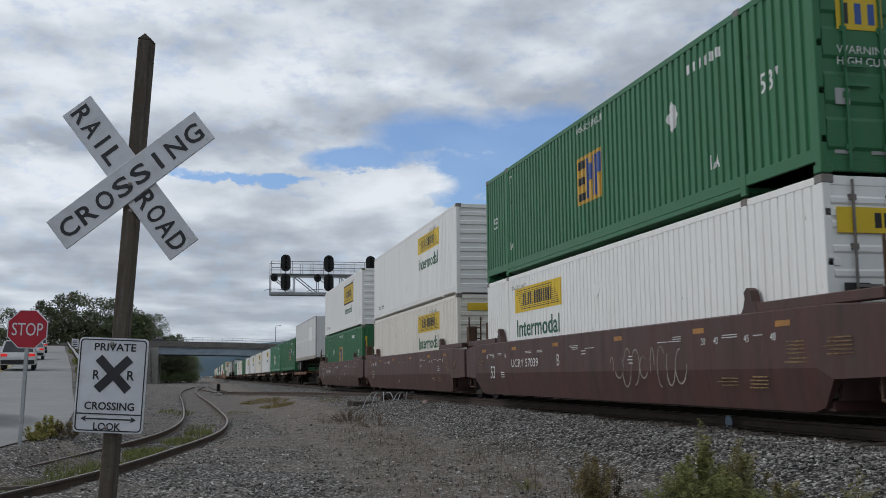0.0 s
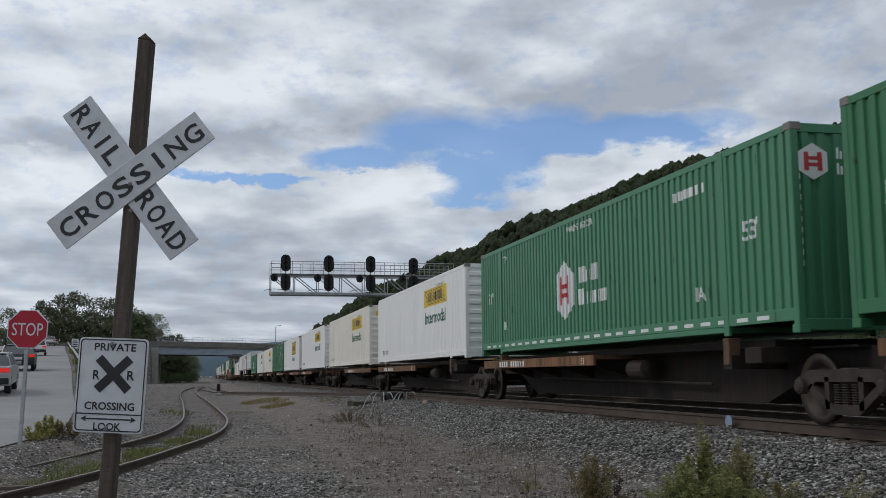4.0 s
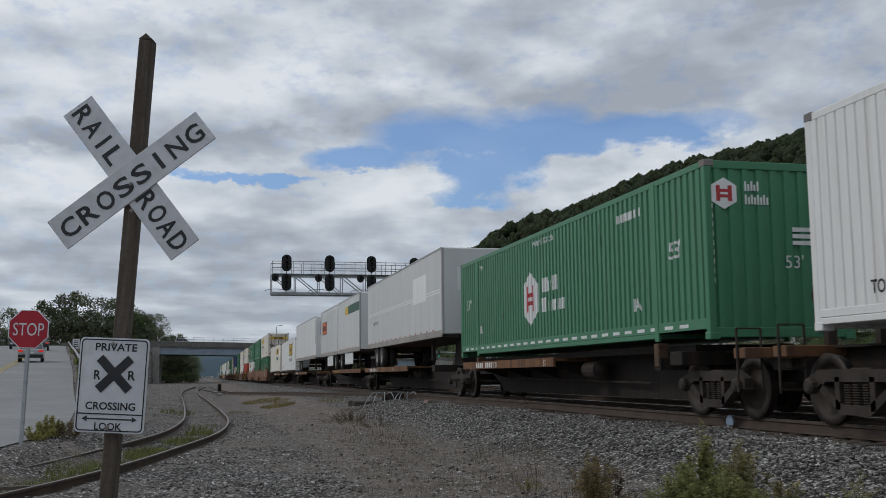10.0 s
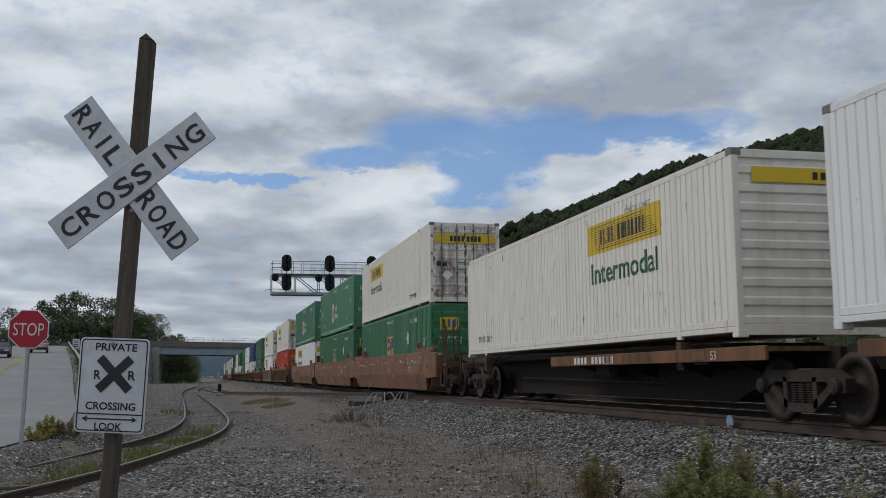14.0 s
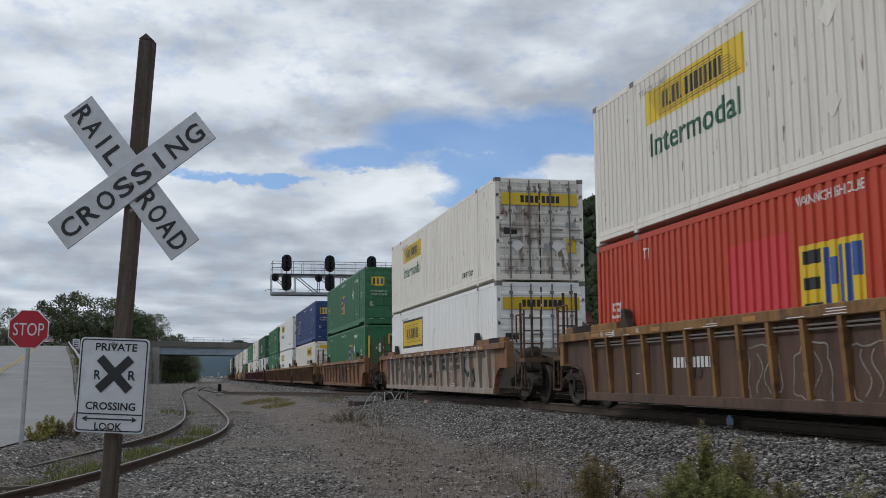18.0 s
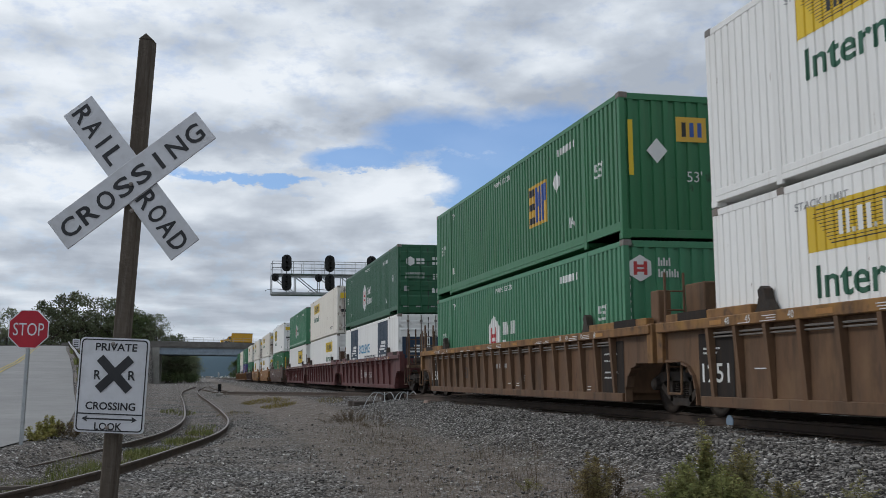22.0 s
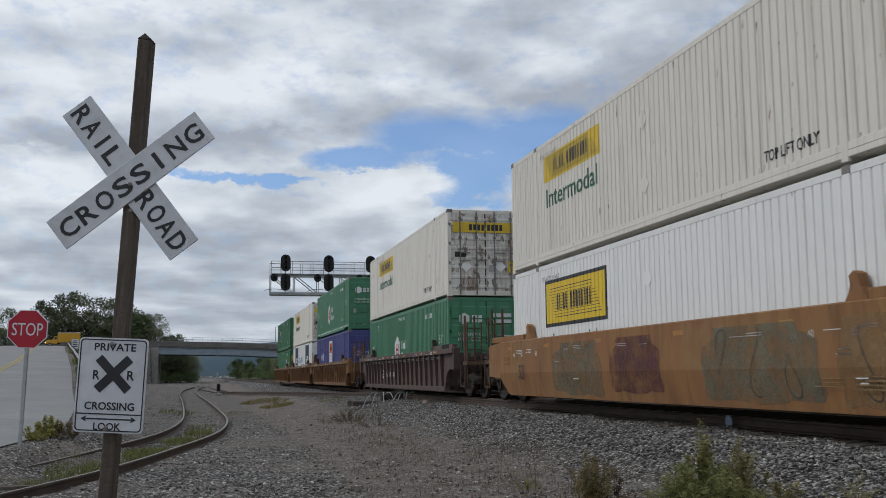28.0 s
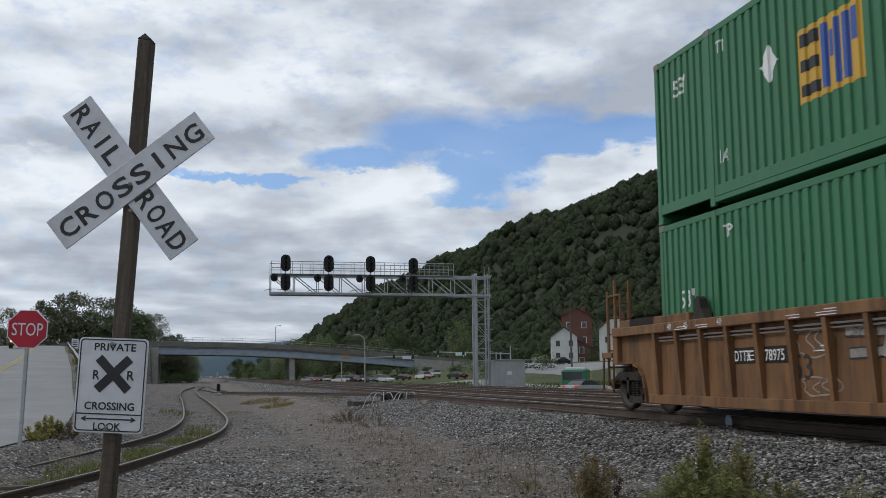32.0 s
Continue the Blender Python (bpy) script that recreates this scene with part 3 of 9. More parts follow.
def text_build(s, size, place, width=None, bold=0.0):
    """Letters in the built-in font: place maps (u, v) on the sign to a point. width: fits the line into it."""
    if (s, bold) not in _texts:
        cu = bpy.data.curves.new("letters", "FONT")
        cu.body, cu.size, cu.align_x, cu.align_y = s, 1.0, "LEFT", "BOTTOM_BASELINE"
        cu.resolution_u, cu.offset = 3, bold
        ob = bpy.data.objects.new("letters", cu)
        me = bpy.data.meshes.new_from_object(ob)
        vs = [tuple(v.co) for v in me.vertices]
        _texts[s, bold] = (vs, [tuple(p.vertices) for p in me.polygons])
        bpy.data.objects.remove(ob)
        bpy.data.meshes.remove(me)
    vs, fs = _texts[s, bold]
    x0, x1 = min(v[0] for v in vs), max(v[0] for v in vs)
    kx = (width / (x1 - x0)) if width else size
    return Build().add([place((v[0] - x0) * kx, v[1] * size) for v in vs], fs)


# ---- lie of the land ----
RAIL_Z, TRACK_X = 0.81, 9.07
ROAD = [(-300, -4.6, 0.03), (12, -4.6, 0.03), (16, -4.1, 0.12), (20, -3.6, 0.28), (23, -3.2, 0.34), (26, -3.15, 0.40), (33, -3.75, 0.62), (42, -4.9, 1.0), (63, -7.45, 1.98), (84, -10.1, 2.75), (105, -12.8, 3.7), (128, -15.9, 4.75), (170, -21.3, 6.6), (205, -25.7, 7.6), (240, -30.2, 8.6), (270, -34.6, 9.4)]


def lerp(table, y, k):
    if y <= table[0][0]:
        return table[0][k]
    for a, b in zip(table, table[1:]):
        if y <= b[0]:
            return a[k] + (b[k] - a[k]) * (y - a[0]) / (b[0] - a[0])
    return table[-1][k]


def smooth_step(a, b, v):
    t = min(max((v - a) / (b - a), 0), 1)
    return t * t * (3 - 2 * t)


HILL_K = [(-200, 0.36), (398, 0.368), (564, 0.421), (786, 0.468), (1620, 0.485), (3000, 0.30), (4200, 0.12)]
SIDING = [(-6.2, 6), (-4.3, 11), (-2.35, 17), (-1.2, 22.6), (-0.35, 28), (0.02, 34), (0.05, 41), (-0.40, 62), (-1.2, 93), (-1.4, 126), (-0.5, 170)]
TURNOUT = [(9.05, 26), (8.5, 40), (7.3, 52), (5.8, 66), (4.0, 80), (2.3, 95), (0.9, 118), (0.2, 145), (0.1, 190)]
TURNOUT_Z = [(26, 0.79), (40, 0.79), (60, 0.60), (80, 0.36), (100, 0.16), (120, 0.11), (190, 0.11)]
SIDING_X, TURNOUT_X = [(y, x) for x, y in SIDING], [(y, x) for x, y in TURNOUT]


def hill_z(x, y):
    k = lerp(HILL_K, y, 1)
    h = 300 * k - 9
    s = smooth_step(112, 300, x)
    lump = noise.noise((x * 0.012, y * 0.006, 0)) * 16 * s + noise.noise((x * 0.03, y * 0.02, 4)) * 5 * s
    ramp = min(max(0.0, (x - 38) * 0.09), 3.7)
    return 0.45 + ramp + h * (0.62 * s + 0.38 * s * s) + lump


def gz(x, y):
    """Height of the ground."""
    z = 0.05 * noise.noise((x * 0.5, y * 0.5, 0)) + 0.03 * noise.noise((x * 2, y * 2, 3))
    z += 0.60 * smooth_step(4.6, 7.2, x)
    if x > 18.6:
        z = 0.45 + 0.04 * noise.noise((x * 0.3, y * 0.3, 0))
    if x > 38:
        z = hill_z(x, y)
    if x < 6 and y < 175:
        off = abs(x - lerp(SIDING_X, y, 1))
        if off < 1.9:
            z += (-0.105 + 0.03 * noise.noise((x * 2, y * 2, 3)) - z) * (1 - smooth_step(0.85, 1.2, off))
    if x < 8 and 38 < y < 190:
        z = max(z, lerp(TURNOUT_Z, y, 1) - 0.21 - max(0.0, abs(x - lerp(TURNOUT_X, y, 1)) - 1.5) * 0.16 * (1 if y < 75 else 3))
    if x > 20:
        z -= 0.5 * smooth_step(20, 26, x) * smooth_step(110, 150, y) * (1 - smooth_step(45, 62, x))
        z -= 1.0 * smooth_step(28.5, 33, x) * (1 - smooth_step(120, 170, y)) * (1 - smooth_step(55, 70, x))
    e, rz = lerp(ROAD, y, 1), lerp(ROAD, y, 2)
    if 15 < y < 300 and x < e + 30:
        z = max(z, rz - 0.02 - max(0.0, x - e - 0.8) * 0.55) if x > e - 0.1 else rz - (0.07 if x > e - 0.75 else 0.6 if x > e - 11 and y > 21 else 0.25)
    if y <= 15 and x < e - 0.75:
        z = -0.35
    if y > 262 and x < -13:
        z = max(z, 9.5 - max(0.0, abs(y - 287) - 9) * (0.55 if y < 287 else 0.12))
    if x > 57 and y > 200:
        z = max(z, 5.6 - (x - 57) * 0.085 - max(0.0, abs(y - 287) - 5) * (4 if y < 287 else 0.5))
    return z


def make_ground():
    xs = [-3000, -1500, -700, -350, -180, -110, -80] + [-60 + 2 * i for i in range(20)] + [-20 + 0.5 * i for i in range(90)] + [25 + 3 * i for i in range(14)]
    xs += [70 + 9 * i for i in range(32)] + [380, 450, 600, 1000, 2000, 3500]
    ys = [-600, -200, -80, -30, -10, 0, 4, 8] + [9 + 0.5 * i for i in range(66)] + [42 + 3 * i for i in range(110)] + [380 + 40 * i for i in range(20)] + [1250, 1500, 1900, 2500, 3300, 4300]
    b = Build().sheet(lambda x, y: (x, y, gz(x, y)), xs, ys)
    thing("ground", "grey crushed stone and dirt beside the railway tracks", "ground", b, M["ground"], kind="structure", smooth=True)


make_ground()


def make_road():
    ys = [-300, -100, -20, 0, 6, 9, 12, 14, 16, 18, 20, 23, 26, 30, 33, 37, 42, 52, 63, 73, 84, 94, 105, 116, 128, 149, 170, 187, 205, 222, 240, 255, 265, 272]

    def left(y):
        return lerp(ROAD, y, 1) - (11.8 if y > 40 else 11.8 + (40 - max(y, 20)) * 0.4)

    b = Build()
    n = 7
    b.sheet(lambda y, u: (left(y) + (lerp(ROAD, y, 1) - left(y)) * u, y, lerp(ROAD, y, 2) + 0.05 * math.sin(math.pi * u)), ys, [i / n for i in range(n + 1)])
    road = thing("road", "worn grey asphalt road climbing to the overpass", "road", b, M["asphalt"], kind="structure", smooth=True)
    for off in (3.75, 4.05):
        b = Build().sheet(lambda y, u: (lerp(ROAD, y, 1) - off - 0.06 + 0.12 * u, y, lerp(ROAD, y, 2) + 0.058), [46, 54, 63, 73, 84, 94, 105, 116, 128, 149, 170, 205, 240, 262], [0, 1])
        part("centre_line", b, M["yellow_line"], road, "faded yellow centre line")
    # cross road over the hill, behind the crest
    b = Build().box(-260, -36, 271.5, 295, 9.4, 9.72)
    part("cross_road", b, M["asphalt"], road)


make_road()


# ---- tracks ----
def rail_profile():
    return [(-0.07, 0), (0.07, 0), (0.07, 0.014), (0.012, 0.035), (0.012, 0.125), (0.036, 0.138), (0.036, 0.168), (0.028, 0.175), (-0.028, 0.175), (-0.036, 0.168), (-0.036, 0.138), (-0.012, 0.125), (-0.012, 0.035), (-0.07, 0.014)]


def sweep_rail(pts, off, level):
    prof = rail_profile()
    b, n = Build(), len(prof)
    vs = []
    for i, p in enumerate(pts):
        a, c = pts[max(i - 1, 0)], pts[min(i + 1, len(pts) - 1)]
        d = Vector((c[0] - a[0], c[1] - a[1])).normalized()
        nx, ny = d.y, -d.x
        z = level(p[1])
        vs += [(p[0] + nx * (off + u), p[1] + ny * (off + u), z - 0.175 + w) for u, w in prof]
    fs = [(k * n + i, k * n + (i + 1) % n, (k + 1) * n + (i + 1) % n, (k + 1) * n + i) for k in range(len(pts) - 1) for i in range(n)]
    top = Build()
    for i, p in enumerate(pts):
        a, c = pts[max(i - 1, 0)], pts[min(i + 1, len(pts) - 1)]
        d = Vector((c[0] - a[0], c[1] - a[1])).normalized()
        nx, ny = d.y, -d.x
        top.v += [(p[0] + nx * (off + u), p[1] + ny * (off + u), level(p[1]) + 0.002) for u in (-0.026, 0.026)]
    top.f = [(2 * k, 2 * k + 1, 2 * k + 3, 2 * k + 2) for k in range(len(pts) - 1)]
    return b.add(vs, fs), top


def smooth_line(keys, step):
    """Points along a curve through keys (x, y), by y."""
    ys, xs = [k[1] for k in keys], [k[0] for k in keys]
    out, y = [], ys[0]
    n = len(keys)
    m = [(xs[min(i + 1, n - 1)] - xs[max(i - 1, 0)]) / (ys[min(i + 1, n - 1)] - ys[max(i - 1, 0)]) for i in range(n)]
    while y <= ys[-1] + 1e-6:
        i = max(j for j in range(n - 1) if ys[j] <= y + 1e-9)
        h = ys[i + 1] - ys[i]
        t = (y - ys[i]) / h
        x = (2 * t ** 3 - 3 * t ** 2 + 1) * xs[i] + (t ** 3 - 2 * t ** 2 + t) * h * m[i] + (-2 * t ** 3 + 3 * t ** 2) * xs[i + 1] + (t ** 3 - t ** 2) * h * m[i + 1]
        out.append((x, y))
        y += step if y < 200 else step * 10
    return out


TIE = Build().box(-1.3, 1.3, -0.115, 0.115, -0.17, 0, 0.012).mesh("tie", M["tie"])
PLATE = Build().box(-0.18, 0.18, -0.09, 0.09, 0, 0.012).mesh("tie_plate", M["rail"])


def track(label, keys, z, step=4.0, ties=(0, 0), polished=True, tie_every=0.53, plates=False):
    tr = thing("track", label, "railway track", kind="structure")
    pts = smooth_line(keys, step)
    level = (lambda y: z) if isinstance(z, float) else (lambda y: lerp(z, y, 1))
    for side in (-0.7525, 0.7525):
        body, top = sweep_rail(pts, side, level)
        r = part("rail", body, M["rail"], tr)
        if polished:
            part("running_surface", top, M["rail_top" if z == RAIL_Z else "rail_dull"], r, "bright worn rail head")
    fine = smooth_line(keys, 0.25)
    dist, last = 0.0, None
    rnd = random.Random(len(keys) + int(keys[0][0]))
    for a, c in zip(fine, fine[1:]):
        if not ties[0] <= a[1] <= ties[1]:
            continue
        dist += math.hypot(c[0] - a[0], c[1] - a[1])
        if dist >= tie_every:
            dist -= tie_every
            ang = -math.degrees(math.atan2(c[0] - a[0], c[1] - a[1]))
            o = part("tie", TIE, None, tr)
            o.matrix_basis = pose(a[0] + rnd.uniform(-0.03, 0.03), a[1], level(a[1]) - 0.185 - rnd.uniform(0, 0.015), 0, 0, ang + rnd.uniform(-1, 1))
            if plates and a[1] < 32:
                for sx in (-0.7525,):
                    part("tie_plate", PLATE, None, o, at=(sx, 0, 0))
    return tr


def make_tracks():
    track("rusty main railway track on wooden ties and crushed stone", [(9.07, -40), (9.07, 60), (9.07, 200), (9.07, 900)], RAIL_Z, 20, (6, 50), plates=True)
    track("second railway track beside the main track", [(13.0, -40), (13.0, 60), (13.0, 200), (13.0, 900)], RAIL_Z, 20, (14, 36))
    track("third railway track on crushed stone", [(16.9, -40), (16.9, 60), (16.9, 200), (16.9, 900)], RAIL_Z, 20, (0, 0))
    track("turnout track curving away from the main track", TURNOUT, TURNOUT_Z, 2.0, (42, 92), polished=False)
    track("rusty curved siding overgrown with grass", SIDING, 0.075, 1.0, (9, 70), polished=True, tie_every=0.56)


# ---- signs ----
YA = radians(YAW)


def facing(right, fwd, z, roll=0.0, turn=0.0):
    """A pose whose x axis points right and whose y axis points away, as seen from the eye."""
    return Matrix.Translation((right * math.cos(YA) + fwd * math.sin(YA), -right * math.sin(YA) + fwd * math.cos(YA), z)) @ pose(0, 0, 0, 0, 0, -YAW + turn) @ pose(0, 0, 0, 0, roll, 0)


def rounded(w, h, r, n=4):
    out = []
    for cx, cz, a0 in ((w / 2 - r, h / 2 - r, 0), (-w / 2 + r, h / 2 - r, 90), (-w / 2 + r, -h / 2 + r, 180), (w / 2 - r, -h / 2 + r, 270)):
        out += [(cx + r * math.cos(radians(a0 + 90 * i / n)), cz + r * math.sin(radians(a0 + 90 * i / n))) for i in range(n + 1)]
    return out


def frame_build(outer, inner, y0, y1):
    n = len(outer)
    b = Build()
    b.v = [(x, y0, z) for x, z in outer] + [(x, y0, z) for x, z in inner] + [(x, y1, z) for x, z in outer] + [(x, y1, z) for x, z in inner]
    for i in range(n):
        j = (i + 1) % n
        b.f += [(i, j, n + j, n + i), (2 * n + i, 3 * n + i, 3 * n + j, 2 * n + j), (i, 2 * n + i, 2 * n + j, j), (n + i, n + j, 3 * n + j, 3 * n + i)]
    return b


def make_crossbuck():
    lean = 3.3
    base = facing(-2.246, 6.81, -0.05, lean)
    s = thing("crossing_sign", "wooden post with a white railroad crossbuck and a private crossing board", "sign", at=base)
    b = Build()
    w, d = 0.047, 0.055
    b.box(-w - 0.004, w - 0.004, -d, d, -0.3, 3.86, 0.008)
    b.prism([(-w - 0.004, 3.86), (w - 0.004, 3.86), (-0.004, 3.90)], 1, -d, d)
    part("post", b, M["post"], s)
    for i, (z, name) in enumerate(((2.84, "bolt"), (2.66, "bolt"))):
        part(name, Build().lathe((0.0 + 0.02 * i, -0.1, z), (0, -1, 0), [(0, 0.014), (0.012, 0.014), (0.016, 0.006)], 8), M["casting"], s)

    def blade(name, angle, y, words, dx, dz, half):
        o = part(name, Build().box(-half, half, -0.006, 0.006, -0.117, 0.117, 0.003), M["sign_white"], s, "white crossbuck blade with black letters")
        o.matrix_basis = pose(-0.035 + dx, y, 2.86 + dz) @ pose(0, 0, 0, 0, angle, 0)
        for word, u0, u1 in words:
            step = (u1 - u0) / len(word)
            b = Build()
            for i, ch in enumerate(word):
                wide = 0.20 if ch == "I" else 0.82
                q = text_build(ch, 0.182 if len(word) < 5 else 0.174, lambda u, v: (u0 + step * (i + 0.5 - wide / 2) + u, -0.009, v - 0.0655), step * wide, 0.018)
                b.add(q.v, q.f)
            part("lettering", b, M["sign_black"], o, "black letters " + word)
    blade("crossbuck_blade", 49.5, -0.068, [("RAIL", -0.605, -0.13), ("ROAD", 0.135, 0.605)], 0.018, 0.032, 0.622)
    blade("crossbuck_blade", -40.8, -0.084, [("CROSSING", -0.585, 0.585)], 0.033, 0.012, 0.613)
    # private crossing board
    o = part("sign_board", Build().prism(rounded(0.457, 0.612, 0.03), 1, -0.004, 0.004), M["sign_white"], s, "white private crossing board with black print")
    o.matrix_basis = pose(-0.006, -0.115, 1.508) @ pose(0, 0, 0, 0, -0.6, -2) 
    part("border", frame_build(rounded(0.437, 0.592, 0.026), rounded(0.423, 0.578, 0.022), -0.007, -0.004), M["sign_black"], o)
    ink = M["sign_black"]

    def line(word, u0, u1, z, h):
        part("lettering", text_build(word, h / 0.73, lambda u, v: (u0 + u, -0.0075, z + v), u1 - u0, 0.02), ink, o, "black letters " + word)
    line("PRIVATE", -0.125, 0.150, 0.223, 0.050)
    line("CROSSING", -0.163, 0.165, -0.158, 0.050)
    line("R", -0.122, -0.077, 0.035, 0.062)
    line("R", 0.103, 0.150, 0.037, 0.062)
    line("LOOK", -0.095, 0.085, -0.287, 0.047)
    for a in (45, -45):
        x = part("cross_bar", Build().box(-0.145, 0.145, -0.0085 - 0.0006 * (a > 0), -0.006, -0.029, 0.029), ink, o)
        x.matrix_basis = pose(0.012, 0, 0.072) @ pose(0, 0, 0, 0, a, 0)
    part("rule", Build().box(-0.212, 0.212, -0.0075, -0.005, -0.190, -0.182), ink, o)
    b = Build().box(-0.15, 0.15, -0.0075, -0.005, -0.2225, -0.2135)
    for sg in (-1, 1):
        b.prism([(sg * 0.182, -0.218), (sg * 0.145, -0.198), (sg * 0.152, -0.218), (sg * 0.145, -0.238)], 1, -0.0075, -0.005)
    part("arrow", b, ink, o, "black double-headed arrow")
    for z in (0.268, -0.272):
        part("bolt", Build().lathe((-0.01, -0.004, z), (0, -1, 0), [(0, 0.013), (0.012, 0.013), (0.016, 0.005)], 8), M["casting"], o)


def make_stop():
    s = thing("stop_sign", "red octagonal stop sign on a grey metal post", "sign", at=facing(-7.95, 19.4, 0.25, 1.9))
    part("post", Build().box(-0.035, 0.035, -0.022, 0.022, -0.2, 2.55, 0.006), M["galv"], s)
    oct_ = lambda r: [(r * math.cos(radians(22.5 + 45 * i)) / math.cos(radians(22.5)), 2.19 + 0.95 * r * math.sin(radians(22.5 + 45 * i)) / math.cos(radians(22.5))) for i in range(8)]
    part("face", Build().prism(oct_(0.381), 1, -0.034, -0.028), M["sign_white"], s, "white octagon edge")
    part("red_field", Build().prism(oct_(0.362), 1, -0.038, -0.030), M["sign_red"], s, "red octagon field")
    part("lettering", text_build("STOP", 0.345, lambda u, v: (-0.292 + u, -0.0405, 2.07 + v), 0.585), M["sign_white"], s, "white letters STOP")


make_crossbuck()
make_stop()


# ---- signal cantilever ----
def make_signals():
    Y = 88.0
    s = thing("signal_cantilever", "galvanised steel cantilever gantry with black railway signal heads over the tracks", "signal gantry", at=(0, Y, 0))
    g = M["galv"]
    x0, x1, zb, zt = 5.42, 23.45, 8.50, 10.12
    for y in (-0.75, 0.75):
        for z, r in ((zb, 0.09), (zt, 0.09)):
            part("chord", Build().box(x0, x1 + 1.3, y - r, y + r, z - r, z + r, 0.01), g, s)
        n = 9
        step = (x1 - x0) / n
        for i in range(n + 1):
            part("upright", Build().box(x0 + i * step - 0.035, x0 + i * step + 0.035, y - 0.035, y + 0.035, zb, zt), g, s)
        for i in range(0, n):
            part("diagonal", Build().tube((x0 + i * step, y, zt), (x0 + (i + 1) * step, y, zb), 0.045, seg=6), g, s)
    part("walkway", Build().box(x0, x1 - 2.2, -0.7, 0.7, zb + 0.10, zb + 0.14), g, s, "steel grating walkway")
    part("upper_walkway", Build().box(x0 + 0.1, x1 - 2.2, -1.2, -0.8, zt + 0.02, zt + 0.06), g, s)
    for y in (-1.2, 0.75):
        for z in (zt + 0.55, zt + 1.1):
            part("handrail", Build().tube((x0, y, z), (x1 - 2.2, y, z), 0.028, seg=6), g, s)
        for i in range(19):
            x = x0 + (x1 - 2.2 - x0) * i / 18
            part("stanchion", Build().tube((x, y, zt), (x, y, zt + 1.1), 0.024, seg=6), g, s)
    for x, r in ((23.45, 0.11), (24.55, 0.06)):
        for y in (-0.45, 0.45):
            part("tower_leg", Build().box(x - r, x + r, y - r, y + r, 0.35, zt + 0.35, 0.02), g, s)
    zs = [0.6 + 1.08 * i for i in range(9)]
    for i, z in enumerate(zs[:-1]):
        a, c = (23.45, 24.55) if i % 2 else (24.55, 23.45)
        for y in (-0.45, 0.45):
            part("brace", Build().tube((a, y, z), (c, y, z + 1.08), 0.03, seg=6), g, s)
            part("strut", Build().tube((23.45, y, z), (24.55, y, z), 0.03, seg=6), g, s)
    lad = Build()
    for x in (24.1, 24.55):
        lad.tube((x, -0.95, 0.5), (x, -0.95, zt + 0.9), 0.03, seg=6)
    for i in range(32):
        lad.tube((24.1, -0.95, 0.7 + 0.3 * i), (24.55, -0.95, 0.7 + 0.3 * i), 0.015, seg=5)
    part("ladder", lad, g, s, "caged steel ladder")
    for i in range(9):
        ring = [(24.33 + 0.38 * math.cos(t), -0.95 - 0.38 + 0.38 * math.sin(t), 2.6 + 0.95 * i) for t in (2 * math.pi * k / 12 for k in range(13))]
        part("cage_hoop", Build().path(ring, 0.018, 5), g, s)
    part("footing", Build().box(23.1, 25.5, -1.1, 1.1, 0.1, 0.42, 0.03), M["concrete"], s)

    def head(x, z, w, h, lit):
        hd = part("signal_head", Build().prism([(x + w * math.cos(t), z + (h - w) * (1 if math.sin(t) > 0 else -1) + w * math.sin(t)) for t in (2 * math.pi * k / 24 for k in range(24))], 1, -1.42, -1.36), M["signal_black"], s, "black oval signal backboard")
        for dz in ((0.42, 0, -0.42) if h > 0.6 else (0.0,)):
            part("hood", Build().lathe((x, -1.42, z + dz), (0, -1, 0), [(0, 0.13), (0.28, 0.14), (0.28, 0.125), (0.02, 0.115)], 12), M["signal_black"], hd)
            part("lens", Build().lathe((x, -1.425, z + dz), (0, -1, 0), [(0, 0.10), (0.012, 0.09)], 12), M["lens"], hd)
    for i, x in enumerate((6.60, 10.25, 13.85, 17.6)):
        part("mast", Build().tube((x, -1.3, zb + 0.05), (x, -1.3, 11.0), 0.05, seg=8), g, s)
        head(x, 11.05 if i < 3 else 10.95, 0.42, 0.72, i)
        head(x, 9.42, 0.42, 0.72, i)
        head(x - 0.95, 9.80, 0.30, 0.34, i)
        arc = [(x - 0.9 + 0.9 * math.cos(t), -1.35, zb + 0.12 + 0.22 * math.sin(t)) for t in (math.pi * k / 8 for k in range(9))]
        part("cable", Build().path(arc, 0.02, 5), M["signal_black"], s)
    c = thing("equipment_cabinet", "grey metal signal equipment house beside the tracks", "equipment house", at=(25.98, 87.0, 0.30))
    part("body", Build().box(-1.40, 1.40, -1.1, 1.1, 0, 2.45, 0.02), M["cabinet"], c)
    part("roof", Build().prism([(-1.46, 2.45), (1.46, 2.45), (1.46, 2.50), (0, 2.58), (-1.46, 2.50)], 1, -1.2, 1.2), M["cabinet"], c)
    part("door", Build().box(-0.45, 0.5, -1.13, -1.10, 0.1, 2.15, 0.008), M["cabinet"], c)
    for x in (-1.38, -0.93, 0.58, 1.0):
        part("panel_rib", Build().box(x - 0.02, x + 0.02, -1.125, -1.10, 0.02, 2.42), M["cabinet"], c)
    part("louvre", Build().box(-0.25, 0.3, -1.145, -1.13, 0.4, 0.75), M["galv"], c)
    for x in (-0.05,):
        part("notice", Build().box(x - 0.2, x + 0.2, -1.14, -1.13, 1.2, 1.5), M["sign_white"], c)
    for x in (-0.9, -0.5):
        part("vent_pipe", Build().tube((x, 0, 2.5), (x, 0, 3.2), 0.06), M["galv"], c)


make_signals()


